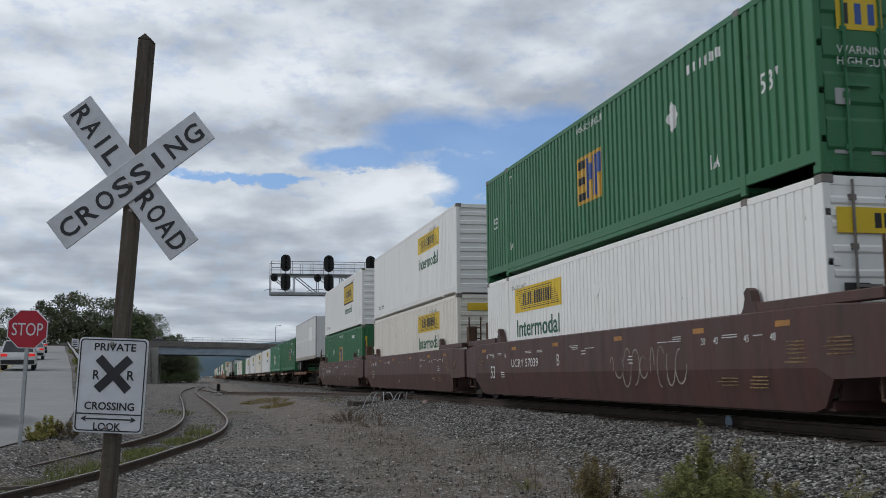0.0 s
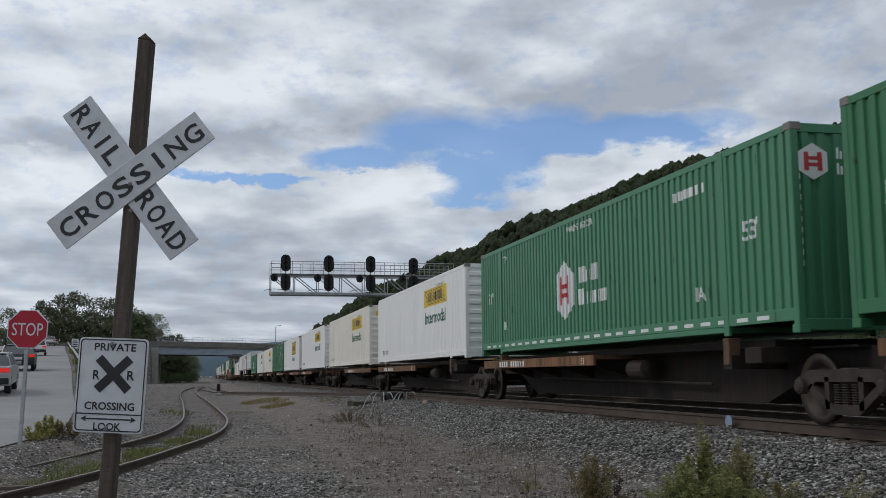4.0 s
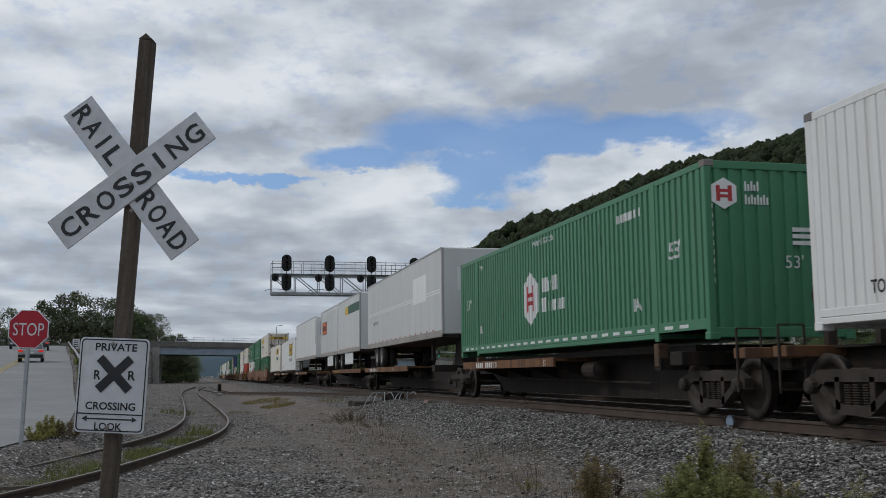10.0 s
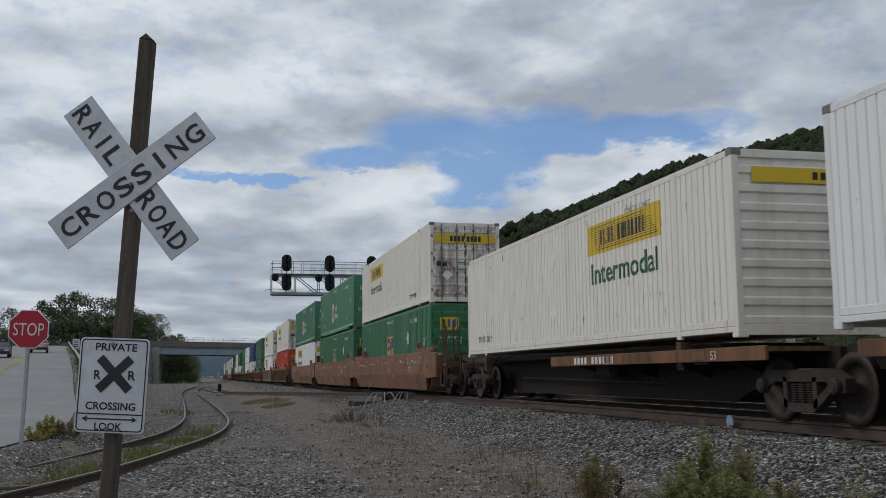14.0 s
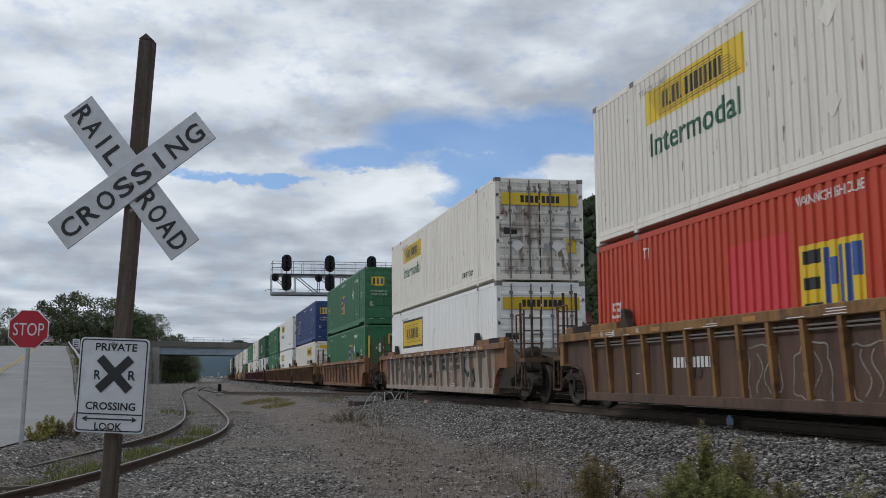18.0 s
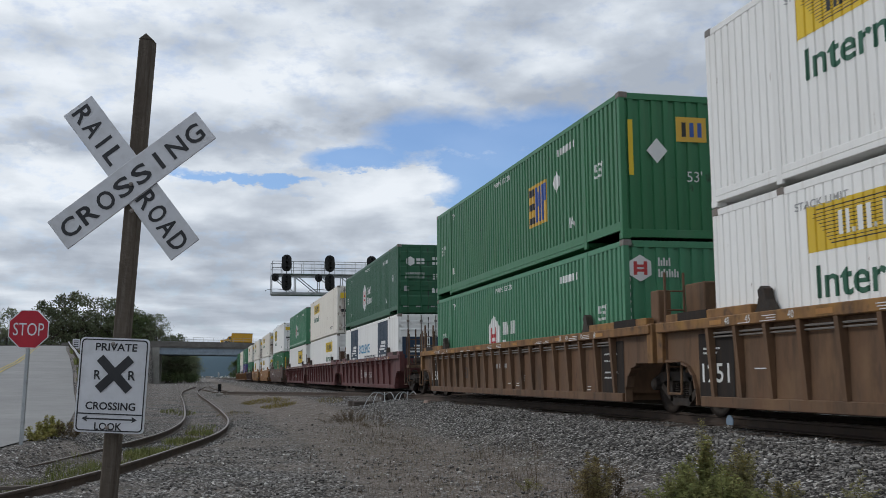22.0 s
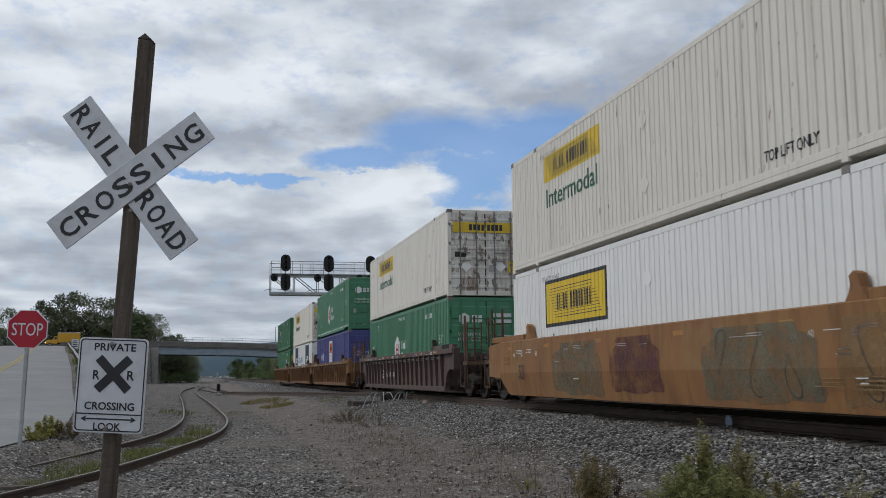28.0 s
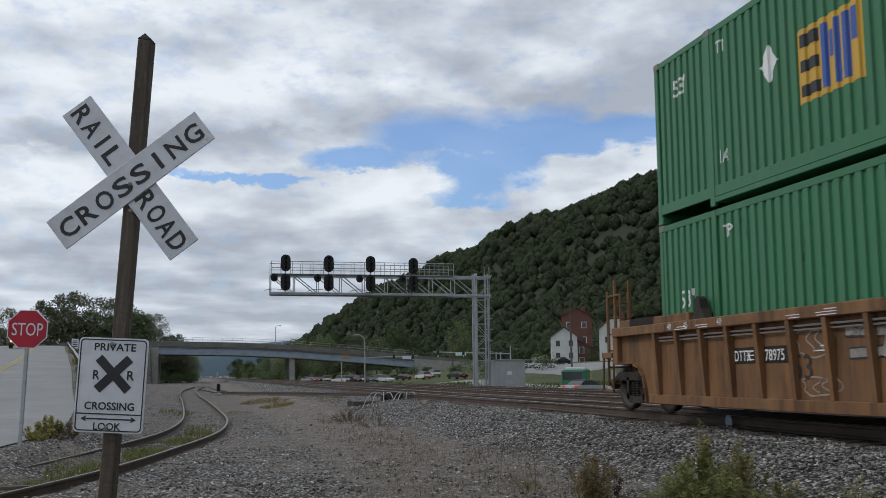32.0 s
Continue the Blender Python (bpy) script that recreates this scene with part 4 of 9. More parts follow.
# ---- overpass ----
def deck_z(x):
    return lerp([(-300, 9.75), (-60, 9.75), (-36, 9.9), (-12, 10.3), (10, 9.85), (23, 9.2), (40, 7.9), (57, 6.3), (75, 4.8), (120, 1.5)], x, 1)


def make_bridge():
    Y0, Y1 = 279.5, 295
    s = thing("overpass", "low road overpass with grey-blue steel girders on concrete piers", "bridge")
    xs = [-12 + 69 * i / 23 for i in range(24)]
    for y in (Y0 + 0.5, (Y0 + Y1) / 2, Y1 - 0.5):
        b = Build()
        b.v = [(x, y + dy, deck_z(x) - 0.85 + dz) for x in xs for dy, dz in ((-0.2, -1.75), (0.2, -1.75), (0.2, 0), (-0.2, 0))]
        b.f = [(4 * k + i, 4 * k + (i + 1) % 4, 4 * k + 4 + (i + 1) % 4, 4 * k + 4 + i) for k in range(23) for i in range(4)]
        part("girder", b, M["girder"], s, "grey-blue painted steel girder")
    b = Build()
    b.v = [(x, y, deck_z(x) + dz) for x in xs for y, dz in ((Y0, -0.85), (Y1, -0.85), (Y1, 0), (Y0, 0))]
    b.f = [(4 * k + i, 4 * k + (i + 1) % 4, 4 * k + 4 + (i + 1) % 4, 4 * k + 4 + i) for k in range(23) for i in range(4)]
    part("deck", b, M["dark_concrete"], s)
    long_x = [-260, -160, -100, -60, -36] + xs + [70, 90, 115]
    for y, x_a in ((Y0 - 0.15, -36.5), (Y1, -270)):
        use = [x for x in long_x if x >= x_a]
        b = Build()
        b.v = [(x, y + dy, deck_z(x) + dz) for x in use for dy, dz in ((0, -0.5), (0.3, -0.5), (0.3, 0.82), (0, 0.82))]
        b.f = [(4 * k + i, 4 * k + (i + 1) % 4, 4 * k + 4 + (i + 1) % 4, 4 * k + 4 + i) for k in range(len(use) - 1) for i in range(4)]
        part("parapet", b, M["dark_concrete"], s, "dark weathered concrete parapet")
    for y in (Y0, Y1 + 0.15):
        fence = [(-3 + 2.6 * i) for i in range(24)] if y < 290 else [(-12 + 2.6 * i) for i in range(27)]
        for z in (1.35, 1.95):
            part("fence_rail", Build().path([(x, y, deck_z(x) + z) for x in fence], 0.035, 5), M["galv"], s)
        for x in fence:
            part("fence_post", Build().tube((x, y, deck_z(x) + 0.8), (x, y, deck_z(x) + 1.95), 0.035, seg=5), M["galv"], s)
    part("pier", Build().box(22.6, 24.2, Y0 + 1.0, Y0 + 2.6, -0.2, deck_z(23) - 2.55, 0.25), M["concrete"], s, "round-cornered concrete pier")
    part("pier", Build().box(22.6, 24.2, Y1 - 2.6, Y1 - 1.0, -0.2, deck_z(23) - 2.55, 0.25), M["concrete"], s, "round-cornered concrete pier")
    part("pier_cap", Build().box(22.4, 24.4, Y0, Y1, deck_z(23) - 2.75, deck_z(23) - 2.4), M["concrete"], s)
    part("abutment", Build().box(-14.5, -11.6, Y0 - 0.3, Y1 + 0.3, -0.3, deck_z(-12) - 0.86), M["concrete"], s, "concrete abutment wall")
    b = Build().prism([(55.5, -0.2), (75, -0.2), (75, deck_z(75)), (57, deck_z(57) - 0.1), (57, deck_z(57) - 2.6), (55.5, deck_z(57) - 2.6)], 1, Y0 - 0.35, Y1 + 0.3)
    part("abutment", b, M["concrete"], s, "concrete abutment and wing wall")


make_bridge()


# ---- the train: containers ----
SPEED = 23.93
TRAIN = []                     # (thing, distance along the train, height)
L2, W2, CH = 8.077, 1.295, 2.896


def corr_line(y0, y1, pitch, out, deep):
    """Break points (y, depth) of a corrugated sheet between y0 and y1."""
    marks = []
    k = math.floor(y0 / pitch) - 1
    while k * pitch < y1 + pitch:
        b = k * pitch
        marks += [(b, 0.0), (b + out * pitch, 0.0), (b + (out + 0.07) * pitch, deep), (b + 0.93 * pitch, deep)]
        k += 1

    def depth(y):
        for a, c in zip(marks, marks[1:]):
            if a[0] <= y <= c[0]:
                return a[1] + (c[1] - a[1]) * (y - a[0]) / max(c[0] - a[0], 1e-9)
        return 0.0
    return [(y0, depth(y0))] + [m for m in marks if y0 + 1e-4 < m[0] < y1 - 1e-4] + [(y1, depth(y1))]


def corr_side(b, side, y0, y1, z0, z1, pitch=0.275, out=0.40, deep=0.036, off=0.0, x_face=W2 - 0.012):
    pts = corr_line(y0, y1, pitch, out, deep)
    n = len(b.v)
    for y, d in pts:
        x = side * (x_face - d + off)
        b.v += [(x, y, z0), (x, y, z1)]
    b.f += [(n + 2 * i, n + 2 * i + 1, n + 2 * i + 3, n + 2 * i + 2) for i in range(len(pts) - 1)]
    return b


def corr_depth(y, pitch, out, deep):
    f = (y / pitch) % 1.0
    return 0.0 if f <= out else deep * (f - out) / 0.07 if f <= out + 0.07 else deep if f <= 0.93 else deep * (1 - f) / 0.07


def drape(flat, sx, pitch, out, deep, lift):
    """Lays a flat drawing of (y, z) points, each (0, y, z), on the corrugated side: it is cut along every fold."""
    bm = bmesh.new()
    vs = [bm.verts.new(p) for p in flat.v]
    for f in flat.f:
        try:
            bm.faces.new([vs[i] for i in f])
        except ValueError:
            pass
    y0, y1 = min(p[1] for p in flat.v), max(p[1] for p in flat.v)
    for k in range(math.floor(y0 / pitch), math.ceil(y1 / pitch) + 1):
        for f in (0.0, out, out + 0.07, 0.93):
            y = (k + f) * pitch
            if y0 < y < y1:
                bmesh.ops.bisect_plane(bm, geom=bm.verts[:] + bm.edges[:] + bm.faces[:], plane_co=(0, y, 0), plane_no=(0, 1, 0))
    bm.verts.index_update()
    b = Build()
    b.v = [(sx * (W2 - 0.012 - corr_depth(v.co.y, pitch, out, deep) + lift), v.co.y, v.co.z) for v in bm.verts]
    b.f = [tuple(v.index for v in f.verts) for f in bm.faces]
    bm.free()
    return b


def blocks(d0, d1, z0, z1, widths, tall=None):
    """A row of plain upright blocks in the rhythm of a wordmark, as (a, e, z0, z1). A width below zero is a gap."""
    k = (d1 - d0) / sum(abs(w) for w in widths)
    row, d = [], d0
    for i, w in enumerate(widths):
        e = d + abs(w) * k
        if w > 0:
            top = z0 + (z1 - z0) * (tall[i] if tall else 1.0)
            if w < 0.3:
                row.append((d, e - 0.1 * k, z0, z0 + (z1 - z0) * 0.2))
            else:
                m, g = (d + e) / 2, 0.13 * k
                row += [(d, m - g, z0, top), (m + 0.4 * g, e - 0.12 * k, z0, top)]
        d = e
    return row


MARK = (0.7, 0.2, -0.1, 0.8, 0.2, -0.25, 0.85, 0.85, 0.85, 0.75)
CASTING = Build().box(-0.09, 0.09, -0.09, 0.09, -0.06, 0.06, 0.012).mesh("corner_casting", M["casting"])
ROD = Build().tube((0, 0, 0.06), (0, 0, CH - 0.06), 0.021, seg=6)
for _z in (0.35, 1.05, 1.95, 2.6):
    ROD.box(-0.05, 0.05, 0.0, 0.05, _z - 0.04, _z + 0.04)
ROD.box(-0.02, 0.34, -0.035, -0.01, 1.16, 1.20)
ROD.box(-0.02, 0.34, -0.035, -0.01, 1.42, 1.46)


def container(style):
    """A 53-foot corrugated box: front wall at +y, doors at -y."""
    white = style in ("panel_yellow", "panel_worn", "panel_boxed", "slogan", "panel_pale")
    body = {"panel_yellow": "white", "panel_worn": "cream", "panel_boxed": "white", "panel_pale": "white", "slogan": "white", "square": "green", "square_front": "green",
            "hexagon": "pale_green", "hexagon_dark": "deep_green", "square_blue": "blue", "square_red": "red", "panel_violet": "violet"}[style]
    m = M[body]
    names = {"white": "white", "cream": "stained off-white", "green": "green", "pale_green": "chalky green", "deep_green": "dark green", "blue": "dark blue", "red": "orange-red", "violet": "violet-blue"}
    marks = {"panel_yellow": "with a yellow panel and green lettering", "panel_worn": "with a worn yellow panel", "panel_boxed": "with a black-edged yellow panel", "panel_pale": "with a pale yellow panel",
             "slogan": "with navy panels and blue lettering", "square": "with a yellow square mark", "square_front": "with a yellow square mark", "hexagon": "with a white hexagon mark", "hexagon_dark": "with a white hexagon mark",
             "square_blue": "with yellow square marks", "square_red": "with a yellow square mark", "panel_violet": "with a white side panel"}
    c = thing("shipping_container", "%s corrugated steel shipping container %s" % (names[body], marks[style]), "container", group="containers of the train")
    out = 0.78 if white else 0.52
    pitch = 0.205 if white else 0.228
    zb = 0.27 if white else 0.34
    deep = 0.026 if white else 0.034
    # frame; the end bays of the painted boxes are open below the rail
    bay = L2 - 0.1 if white else 6.1
    b = Build()
    for sx in (-1, 1):
        x0, x1 = sorted((sx * (W2 - 0.07), sx * W2))
        b.box(x0, x1, -bay, bay, 0.075, 0.16, 0.008)
        x0, x1 = sorted((sx * (W2 - 0.06), sx * (W2 - 0.006)))
        b.box(x0, x1, -L2 + 0.1, L2 - 0.1, 0.165, zb, 0.006)
        b.box(x0, x1, -L2 + 0.1, L2 - 0.1, CH - 0.12, CH - 0.01, 0.01)
        for sy in (-1, 1):
            x0, x1 = sorted((sx * (W2 - 0.12), sx * W2))
            y0, y1 = sorted((sy * (L2 - 0.13), sy * L2))
            b.box(x0, x1, y0, y1, 0.1, CH - 0.1, 0.012)
            b.box(sx * (W2 - 0.085) - 0.09, sx * (W2 - 0.085) + 0.09, sy * (L2 - 0.085) - 0.09, sy * (L2 - 0.085) + 0.09, -0.005, 0.115, 0.012)
    for sy in (-1, 1):
        y0, y1 = sorted((sy * (L2 - 0.10), sy * (L2 - 0.01)))
        b.box(-W2 + 0.1, W2 - 0.1, y0, y1, 0.03, 0.19, 0.008)
        b.box(-W2 + 0.1, W2 - 0.1, y0, y1, CH - 0.14, CH - 0.01, 0.008)
    b.box(-W2 + 0.07, W2 - 0.07, -bay, bay, 0.08, 0.16)
    for sx in (-1, 1):
        for k in range(4):
            b.box(sx * (W2 - 0.12) - 0.09, sx * (W2 - 0.12) + 0.09, -L2, -L2 + 0.03, 0.40 + 0.65 * k, 0.50 + 0.65 * k, 0.005)
    part("frame", b, m, c)
    part("roof", Build().sheet(lambda u, w: (w, u, CH - 0.03 - 0.012 * (int(round(u / 0.3)) % 2)), [-8.0 + 0.3 * i for i in range(54)], [-W2 + 0.03, W2 - 0.03]), m, c)
    for sx in (-1, 1):
        p = part("side_panel", corr_side(Build(), sx, -L2 + 0.12, L2 - 0.12, zb - 0.01, CH - 0.11, pitch, out, deep), m, c)
        for sy in (-1, 1):
            part("lifting_post", Build().box(*sorted((sx * (W2 - 0.05), sx * (W2 + 0.004))), sy * 6.1 - 0.075, sy * 6.1 + 0.075, 0.02, CH - 0.02, 0.008), m, c)
            if sx < 0:
                part("casting", CASTING, None, c, at=(sx * (W2 - 0.085), sy * 6.1, CH - 0.055))
            part("casting", CASTING, None, c, at=(sx * (W2 - 0.085), sy * (L2 - 0.085), CH - 0.055))

        def decal(name, d0, d1, z0, z1, mat, label="", lift=0.004):
            """d: distance from the picture's left end of this side."""
            ya, yb = (L2 - d1, L2 - d0) if sx < 0 else (-L2 + d0, -L2 + d1)
            return part(name, corr_side(Build(), sx, ya, yb, z0, z1, pitch, out, deep, lift), M[mat], p, label)

        def words(s, d0, z0, h, mat, width=None):
            y_at = (lambda u: L2 - d0 - u) if sx < 0 else (lambda u: -L2 + d0 + u)
            flat = text_build(s, h / 0.73, lambda u, v: (0, y_at(u), z0 + v), width, 0.015)
            return part("lettering", drape(flat, sx, pitch, out, deep, 0.005), M[mat], p, "letters " + s)

        def outline(name, pts, mat, label="", lift=0.005):
            return part(name, drape(Build().add([(0, a, z) for a, z in pts], [tuple(range(len(pts)))]), sx, pitch, out, deep, lift), M[mat], p, label)

        def speed_lines(a, e, z0, z1, n, lift):
            """Thin lines in a leaning outline, as on the yellow panels."""
            rows = []
            for k in range(n):
                u = k / (n - 1)
                z, t = z0 + (z1 - z0) * u, 0.016 if k in (0, n - 1) else 0.010
                inset = 0.42 * (1 - u) if u < 0.75 else 0.02 + 0.3 * (u - 0.75)
                rows.append((inset, e - a - 0.42 * u if u < 0.75 else e - a - 0.55, z, z + t))
            strokes(a, rows, "black", lift)

        def bars(d0, d1, z0, z1, mat, n, fill=0.7, lift=0.007):
            step = (d1 - d0) / n
            b = Build()
            for i in range(n):
                a, e = d0 + i * step, d0 + (i + fill) * step
                corr_side(b, sx, *((L2 - e, L2 - a) if sx < 0 else (-L2 + a, -L2 + e)), z0, z1, pitch, out, deep, lift)
            return part("marking", b, M[mat], p)

        def strokes(d0, rects, mat, lift=0.007):
            b = Build()
            for a, e, z0, z1 in rects:
                corr_side(b, sx, *((L2 - d0 - e, L2 - d0 - a) if sx < 0 else (-L2 + d0 + a, -L2 + d0 + e)), z0, z1, pitch, out, deep, lift)
            return part("marking", b, M[mat], p)
        f = (lambda d0, d1: (d0, d1)) if sx < 0 else (lambda d0, d1: (2 * L2 - d1, 2 * L2 - d0))      # from the front wall
        if style in ("panel_yellow", "panel_worn", "panel_pale"):
            a, e = f(2.55, 6.10)
            decal("yellow_panel", a, e, 1.90, 2.52, "yellow", "yellow panel with dark marks")
            strokes(0, blocks(a + 0.72, e - 0.66, 2.06, 2.37, MARK), "black" if style != "panel_pale" else "white_ink")
            speed_lines(a + 0.12, e - 0.12, 1.97, 2.44, 11, 0.006)
            words("Intermodal", a + 0.18, 1.30, 0.44, "dgreen_ink", 3.2)
        if style == "panel_boxed":
            a, e = f(2.5, 6.25) if sx < 0 else f(3.2, 6.95)
            decal("black_border", a, e, 1.42, 2.50, "black", "black border")
            decal("yellow_panel", a + 0.07, e - 0.07, 1.50, 2.42, "yellow", "yellow panel with dark marks", 0.007)
            strokes(0, blocks(a + 0.82, e - 0.80, 1.78, 2.14, MARK), "black", 0.010)
            speed_lines(a + 0.25, e - 0.25, 1.62, 2.28, 11, 0.009)
            words("Intermodal", a + 0.5, 0.90, 0.38, "dgreen_ink", 2.7)
        if white and style != "slogan":
            words("TOP LIFT ONLY", 1.2 if sx > 0 else 12.3, 0.40, 0.17, "black", 1.35)
            words("STACK LIMIT", 2.3 if sx < 0 else 12.0, 2.50, 0.11, "steel", 1.2)
            for zz in (0.85, 2.05):
                d = f(8.0, 8.55)[0]
                yc = (L2 - d - 0.2) if sx < 0 else (-L2 + d + 0.2)
                part("placard_holder", Build().prism([(yc - 0.19, zz), (yc - 0.03, zz - 0.18), (yc + 0.03, zz - 0.18), (yc + 0.19, zz), (yc + 0.03, zz + 0.18), (yc - 0.03, zz + 0.18)], 0, sx * (W2 - 0.035), sx * (W2 - 0.004)), m, p)
        if style == "square_blue" and sx < 0:
            decal("repaired_patch", 4.7, 8.0, 1.28, 1.82, "fresh_violet", "brighter violet-blue repainted patch", 0.003)
        if style == "square_red":
            decal("repaired_patch", 5.35, 7.0, 0.28, 2.25, "fresh_red", "brighter red repainted patch", 0.003)
        if style in ("square", "square_front", "square_red", "square_blue"):
            dl = f(4.45, 5.87)[0] if style == "square_front" else 7.25 if style != "square_blue" else 2.4
            decal("yellow_square", dl, dl + 1.42, 1.00, 2.02, "gold" if style in ("square", "square_front") else "yellow", "yellow square with dark and blue marks")
            strokes(dl, [(0.10, 0.52, 1.08, 1.24), (0.10, 0.48, 1.42, 1.58), (0.10, 0.52, 1.76, 1.94)], "black")
            strokes(dl, [(0.58, 0.70, 1.08, 1.94), (0.72, 0.84, 1.45, 1.80), (0.86, 0.98, 1.08, 1.94), (1.04, 1.16, 1.08, 1.94), (1.18, 1.34, 1.52, 1.94)], "blue_ink")
            yc = (L2 - 11.9) if sx < 0 else (-L2 + 4.6)
            if style == "square_front":
                yc = L2 - 3.75
            if style in ("square", "square_front"):
                outline("placard", [(yc - 0.24, 1.8), (yc, 1.52), (yc + 0.24, 1.8), (yc, 2.08)], "white_ink", "white diamond placard", 0.006)
        if style in ("hexagon", "hexagon_dark"):
            dl = 6.42
            yc = (L2 - dl - 0.55) if sx < 0 else (-L2 + dl + 0.55)
            hexa = [(yc, 0.66), (yc + 0.56, 0.96), (yc + 0.56, 1.66), (yc, 1.98), (yc - 0.56, 1.66), (yc - 0.56, 0.96)]
            outline("hexagon_mark", hexa, "white_ink", "white hexagon with red bars")
            strokes(0, [(dl + 0.55 + a, dl + 0.55 + e, z0, z1) for a, e, z0, z1 in ((-0.27, -0.15, 1.0, 1.64), (0.15, 0.27, 1.0, 1.64), (-0.15, 0.15, 1.36, 1.46), (-0.15, 0.15, 1.16, 1.26))], "red_ink", 0.009)
            strokes(0, blocks(7.9, 8.95, 1.40, 1.74, (0.9, 0.8, 0.8), (1.0, 0.72, 1.0)), "white_ink", 0.006)
            strokes(0, blocks(7.85, 9.4, 0.93, 1.27, (0.95, 0.55, 0.8, 0.8, 0.8), (1.0, 0.75, 0.75, 0.75, 0.75)), "white_ink", 0.006)
        if style in ("square", "square_front", "square_red", "square_blue", "hexagon", "hexagon_dark"):
            if style != "square_red":
                words("53'", 14.75, 1.42, 0.30, "white_ink", 0.45)
            words("53'", 0.72, 2.12 if style == "square_front" and sx < 0 else 1.42, 0.30, "white_ink", 0.45)
            words("TP", 2.25, 2.42, 0.20, "white_ink", 0.26)
            words("1A", 2.25, 0.66, 0.22, "white_ink", 0.26)
            words("WARNING HIGH CUBE", 7.2, 2.56, 0.14, "white_ink", 1.55)
            bars(12.5, 13.7, 2.36, 2.52, "white_ink", 6, 0.6)
            words("1A", 13.2, 0.62, 0.24, "white_ink", 0.30)
            if style == "hexagon":
                b = Build()
                for k in range(26):
                    b.box(*sorted((sx * (W2 - 0.007), sx * (W2 - 0.003))), -7.5 + 0.58 * k, -7.18 + 0.58 * k, 0.21, 0.27)
                part("marking", b, M["white_ink"], p, "row of white dashes")
        if style == "slogan":
            for a, e in ((2.05, 4.75), (11.0, 13.65)):
                decal("navy_panel", a, e, 0.28, CH - 0.13, "navy", "navy panel with a white mark")
                bars(a + 0.35, e - 0.35, 0.75, 1.30, "white_ink", 4, 0.55)
                strokes(a, [(0.5, 1.8, 1.50, 1.58), (0.75, 2.0, 1.62, 1.72), (1.0, 2.1, 1.76, 1.90), (0.4, 0.7, 1.40, 1.47), (1.7, 2.2, 1.40, 1.46)], "white_ink")
            words("EXCELLENCE", 5.2, 1.48, 0.44, "sky_ink", 3.4)
            words("THROUGH", 5.5, 0.98, 0.26, "sky_ink", 1.3)
            words("EXECUTION", 7.0, 0.90, 0.46, "navy", 3.5)
        if style == "panel_violet":
            decal("white_panel", 7.1, 8.65, 0.98, 2.55, "white_ink", "white panel with an orange mark")
            decal("orange_mark", 7.3, 8.5, 1.80, 2.40, "orange_ink", "", 0.007)
            bars(7.4, 8.4, 1.95, 2.22, "black", 5, 0.5, 0.010)
            for dd in (2.9, 3.7):
                yc = (L2 - dd) if sx < 0 else (-L2 + dd)
                outline("placard", [(yc - 0.27, 1.60), (yc, 1.30), (yc + 0.27, 1.60), (yc, 1.90)], "white_ink", "white diamond placard", 0.006)
    # front wall
    fw = Build()
    if white:
        zs = []
        z = 0.2
        while z < 2.70:
            zs += [(z, 0.0), (z + 0.10, 0.0), (z + 0.13, 0.035), (z + 0.26, 0.035)]
            z += 0.29
        n = len(zs)
        fw.v = [(x, L2 - 0.02 - d, zz) for x in (-W2 + 0.11, W2 - 0.11) for zz, d in zs]
        fw.f = [(i, i + 1, n + i + 1, n + i) for i in range(n - 1)]
    else:
        pts = corr_line(-W2 + 0.11, W2 - 0.11, 0.25, 0.42, 0.04)
        fw.v = [(x, L2 - 0.02 - d, z) for x, d in pts for z in (0.18, CH - 0.13)]
        fw.f = [(2 * i, 2 * i + 1, 2 * i + 3, 2 * i + 2) for i in range(len(pts) - 1)]
    fr = part("front_wall", fw, m, c)

    pool = {}

    def plate(owner, y, x0, x1, z0, z1, mat, label="", name="mark_bar"):
        if name == "mark_bar":
            pool.setdefault((owner, mat), Build()).box(x0, x1, *sorted((y, y + 0.004 * (1 if y > 0 else -1))), z0, z1)
            return
        part(name, Build().box(x0, x1, *sorted((y, y + 0.004 * (1 if y > 0 else -1))), z0, z1), M[mat], owner, label)
    yf = L2 - 0.019
    if white:
        if style != "slogan":
            plate(fr, yf, -0.95, 0.95 if style == "panel_worn" else 0.1, 2.38, 2.62, "yellow", "yellow panel", "yellow_panel")
            for i in range(5):
                plate(fr, yf + 0.003, -0.75 + i * 0.14, -0.66 + i * 0.14, 2.44, 2.56, "black")
        for x, z in ((-0.55, 0.75), (-0.55, 1.85)):
            part("placard_holder", Build().prism([(x - 0.2, z), (x, z - 0.2), (x + 0.2, z), (x, z + 0.2)], 1, yf, yf + 0.005), M["white"], fr)
        plate(fr, yf, -0.9, -0.76, 0.5, 0.64, "yellow")
    elif style in ("square", "square_front", "square_red", "square_blue"):
        for x in (-1.12, 1.02):
            plate(fr, yf, x, x + 0.10, 1.25, 2.35, "yellow", "yellow height strip", "height_strip")
        plate(fr, yf, -0.55, 0.10, 1.95, 2.45, "gold", "yellow square mark", "yellow_square")
        for i in range(3):
            plate(fr, yf + 0.003, -0.45 + 0.17 * i, -0.36 + 0.17 * i, 2.05, 2.34, "black" if i == 2 else "blue_ink")
        part("placard", Build().prism([(0.30, 1.75), (0.52, 1.5), (0.74, 1.75), (0.52, 2.0)], 1, yf, yf + 0.005), M["white_ink"], fr, "white diamond placard")
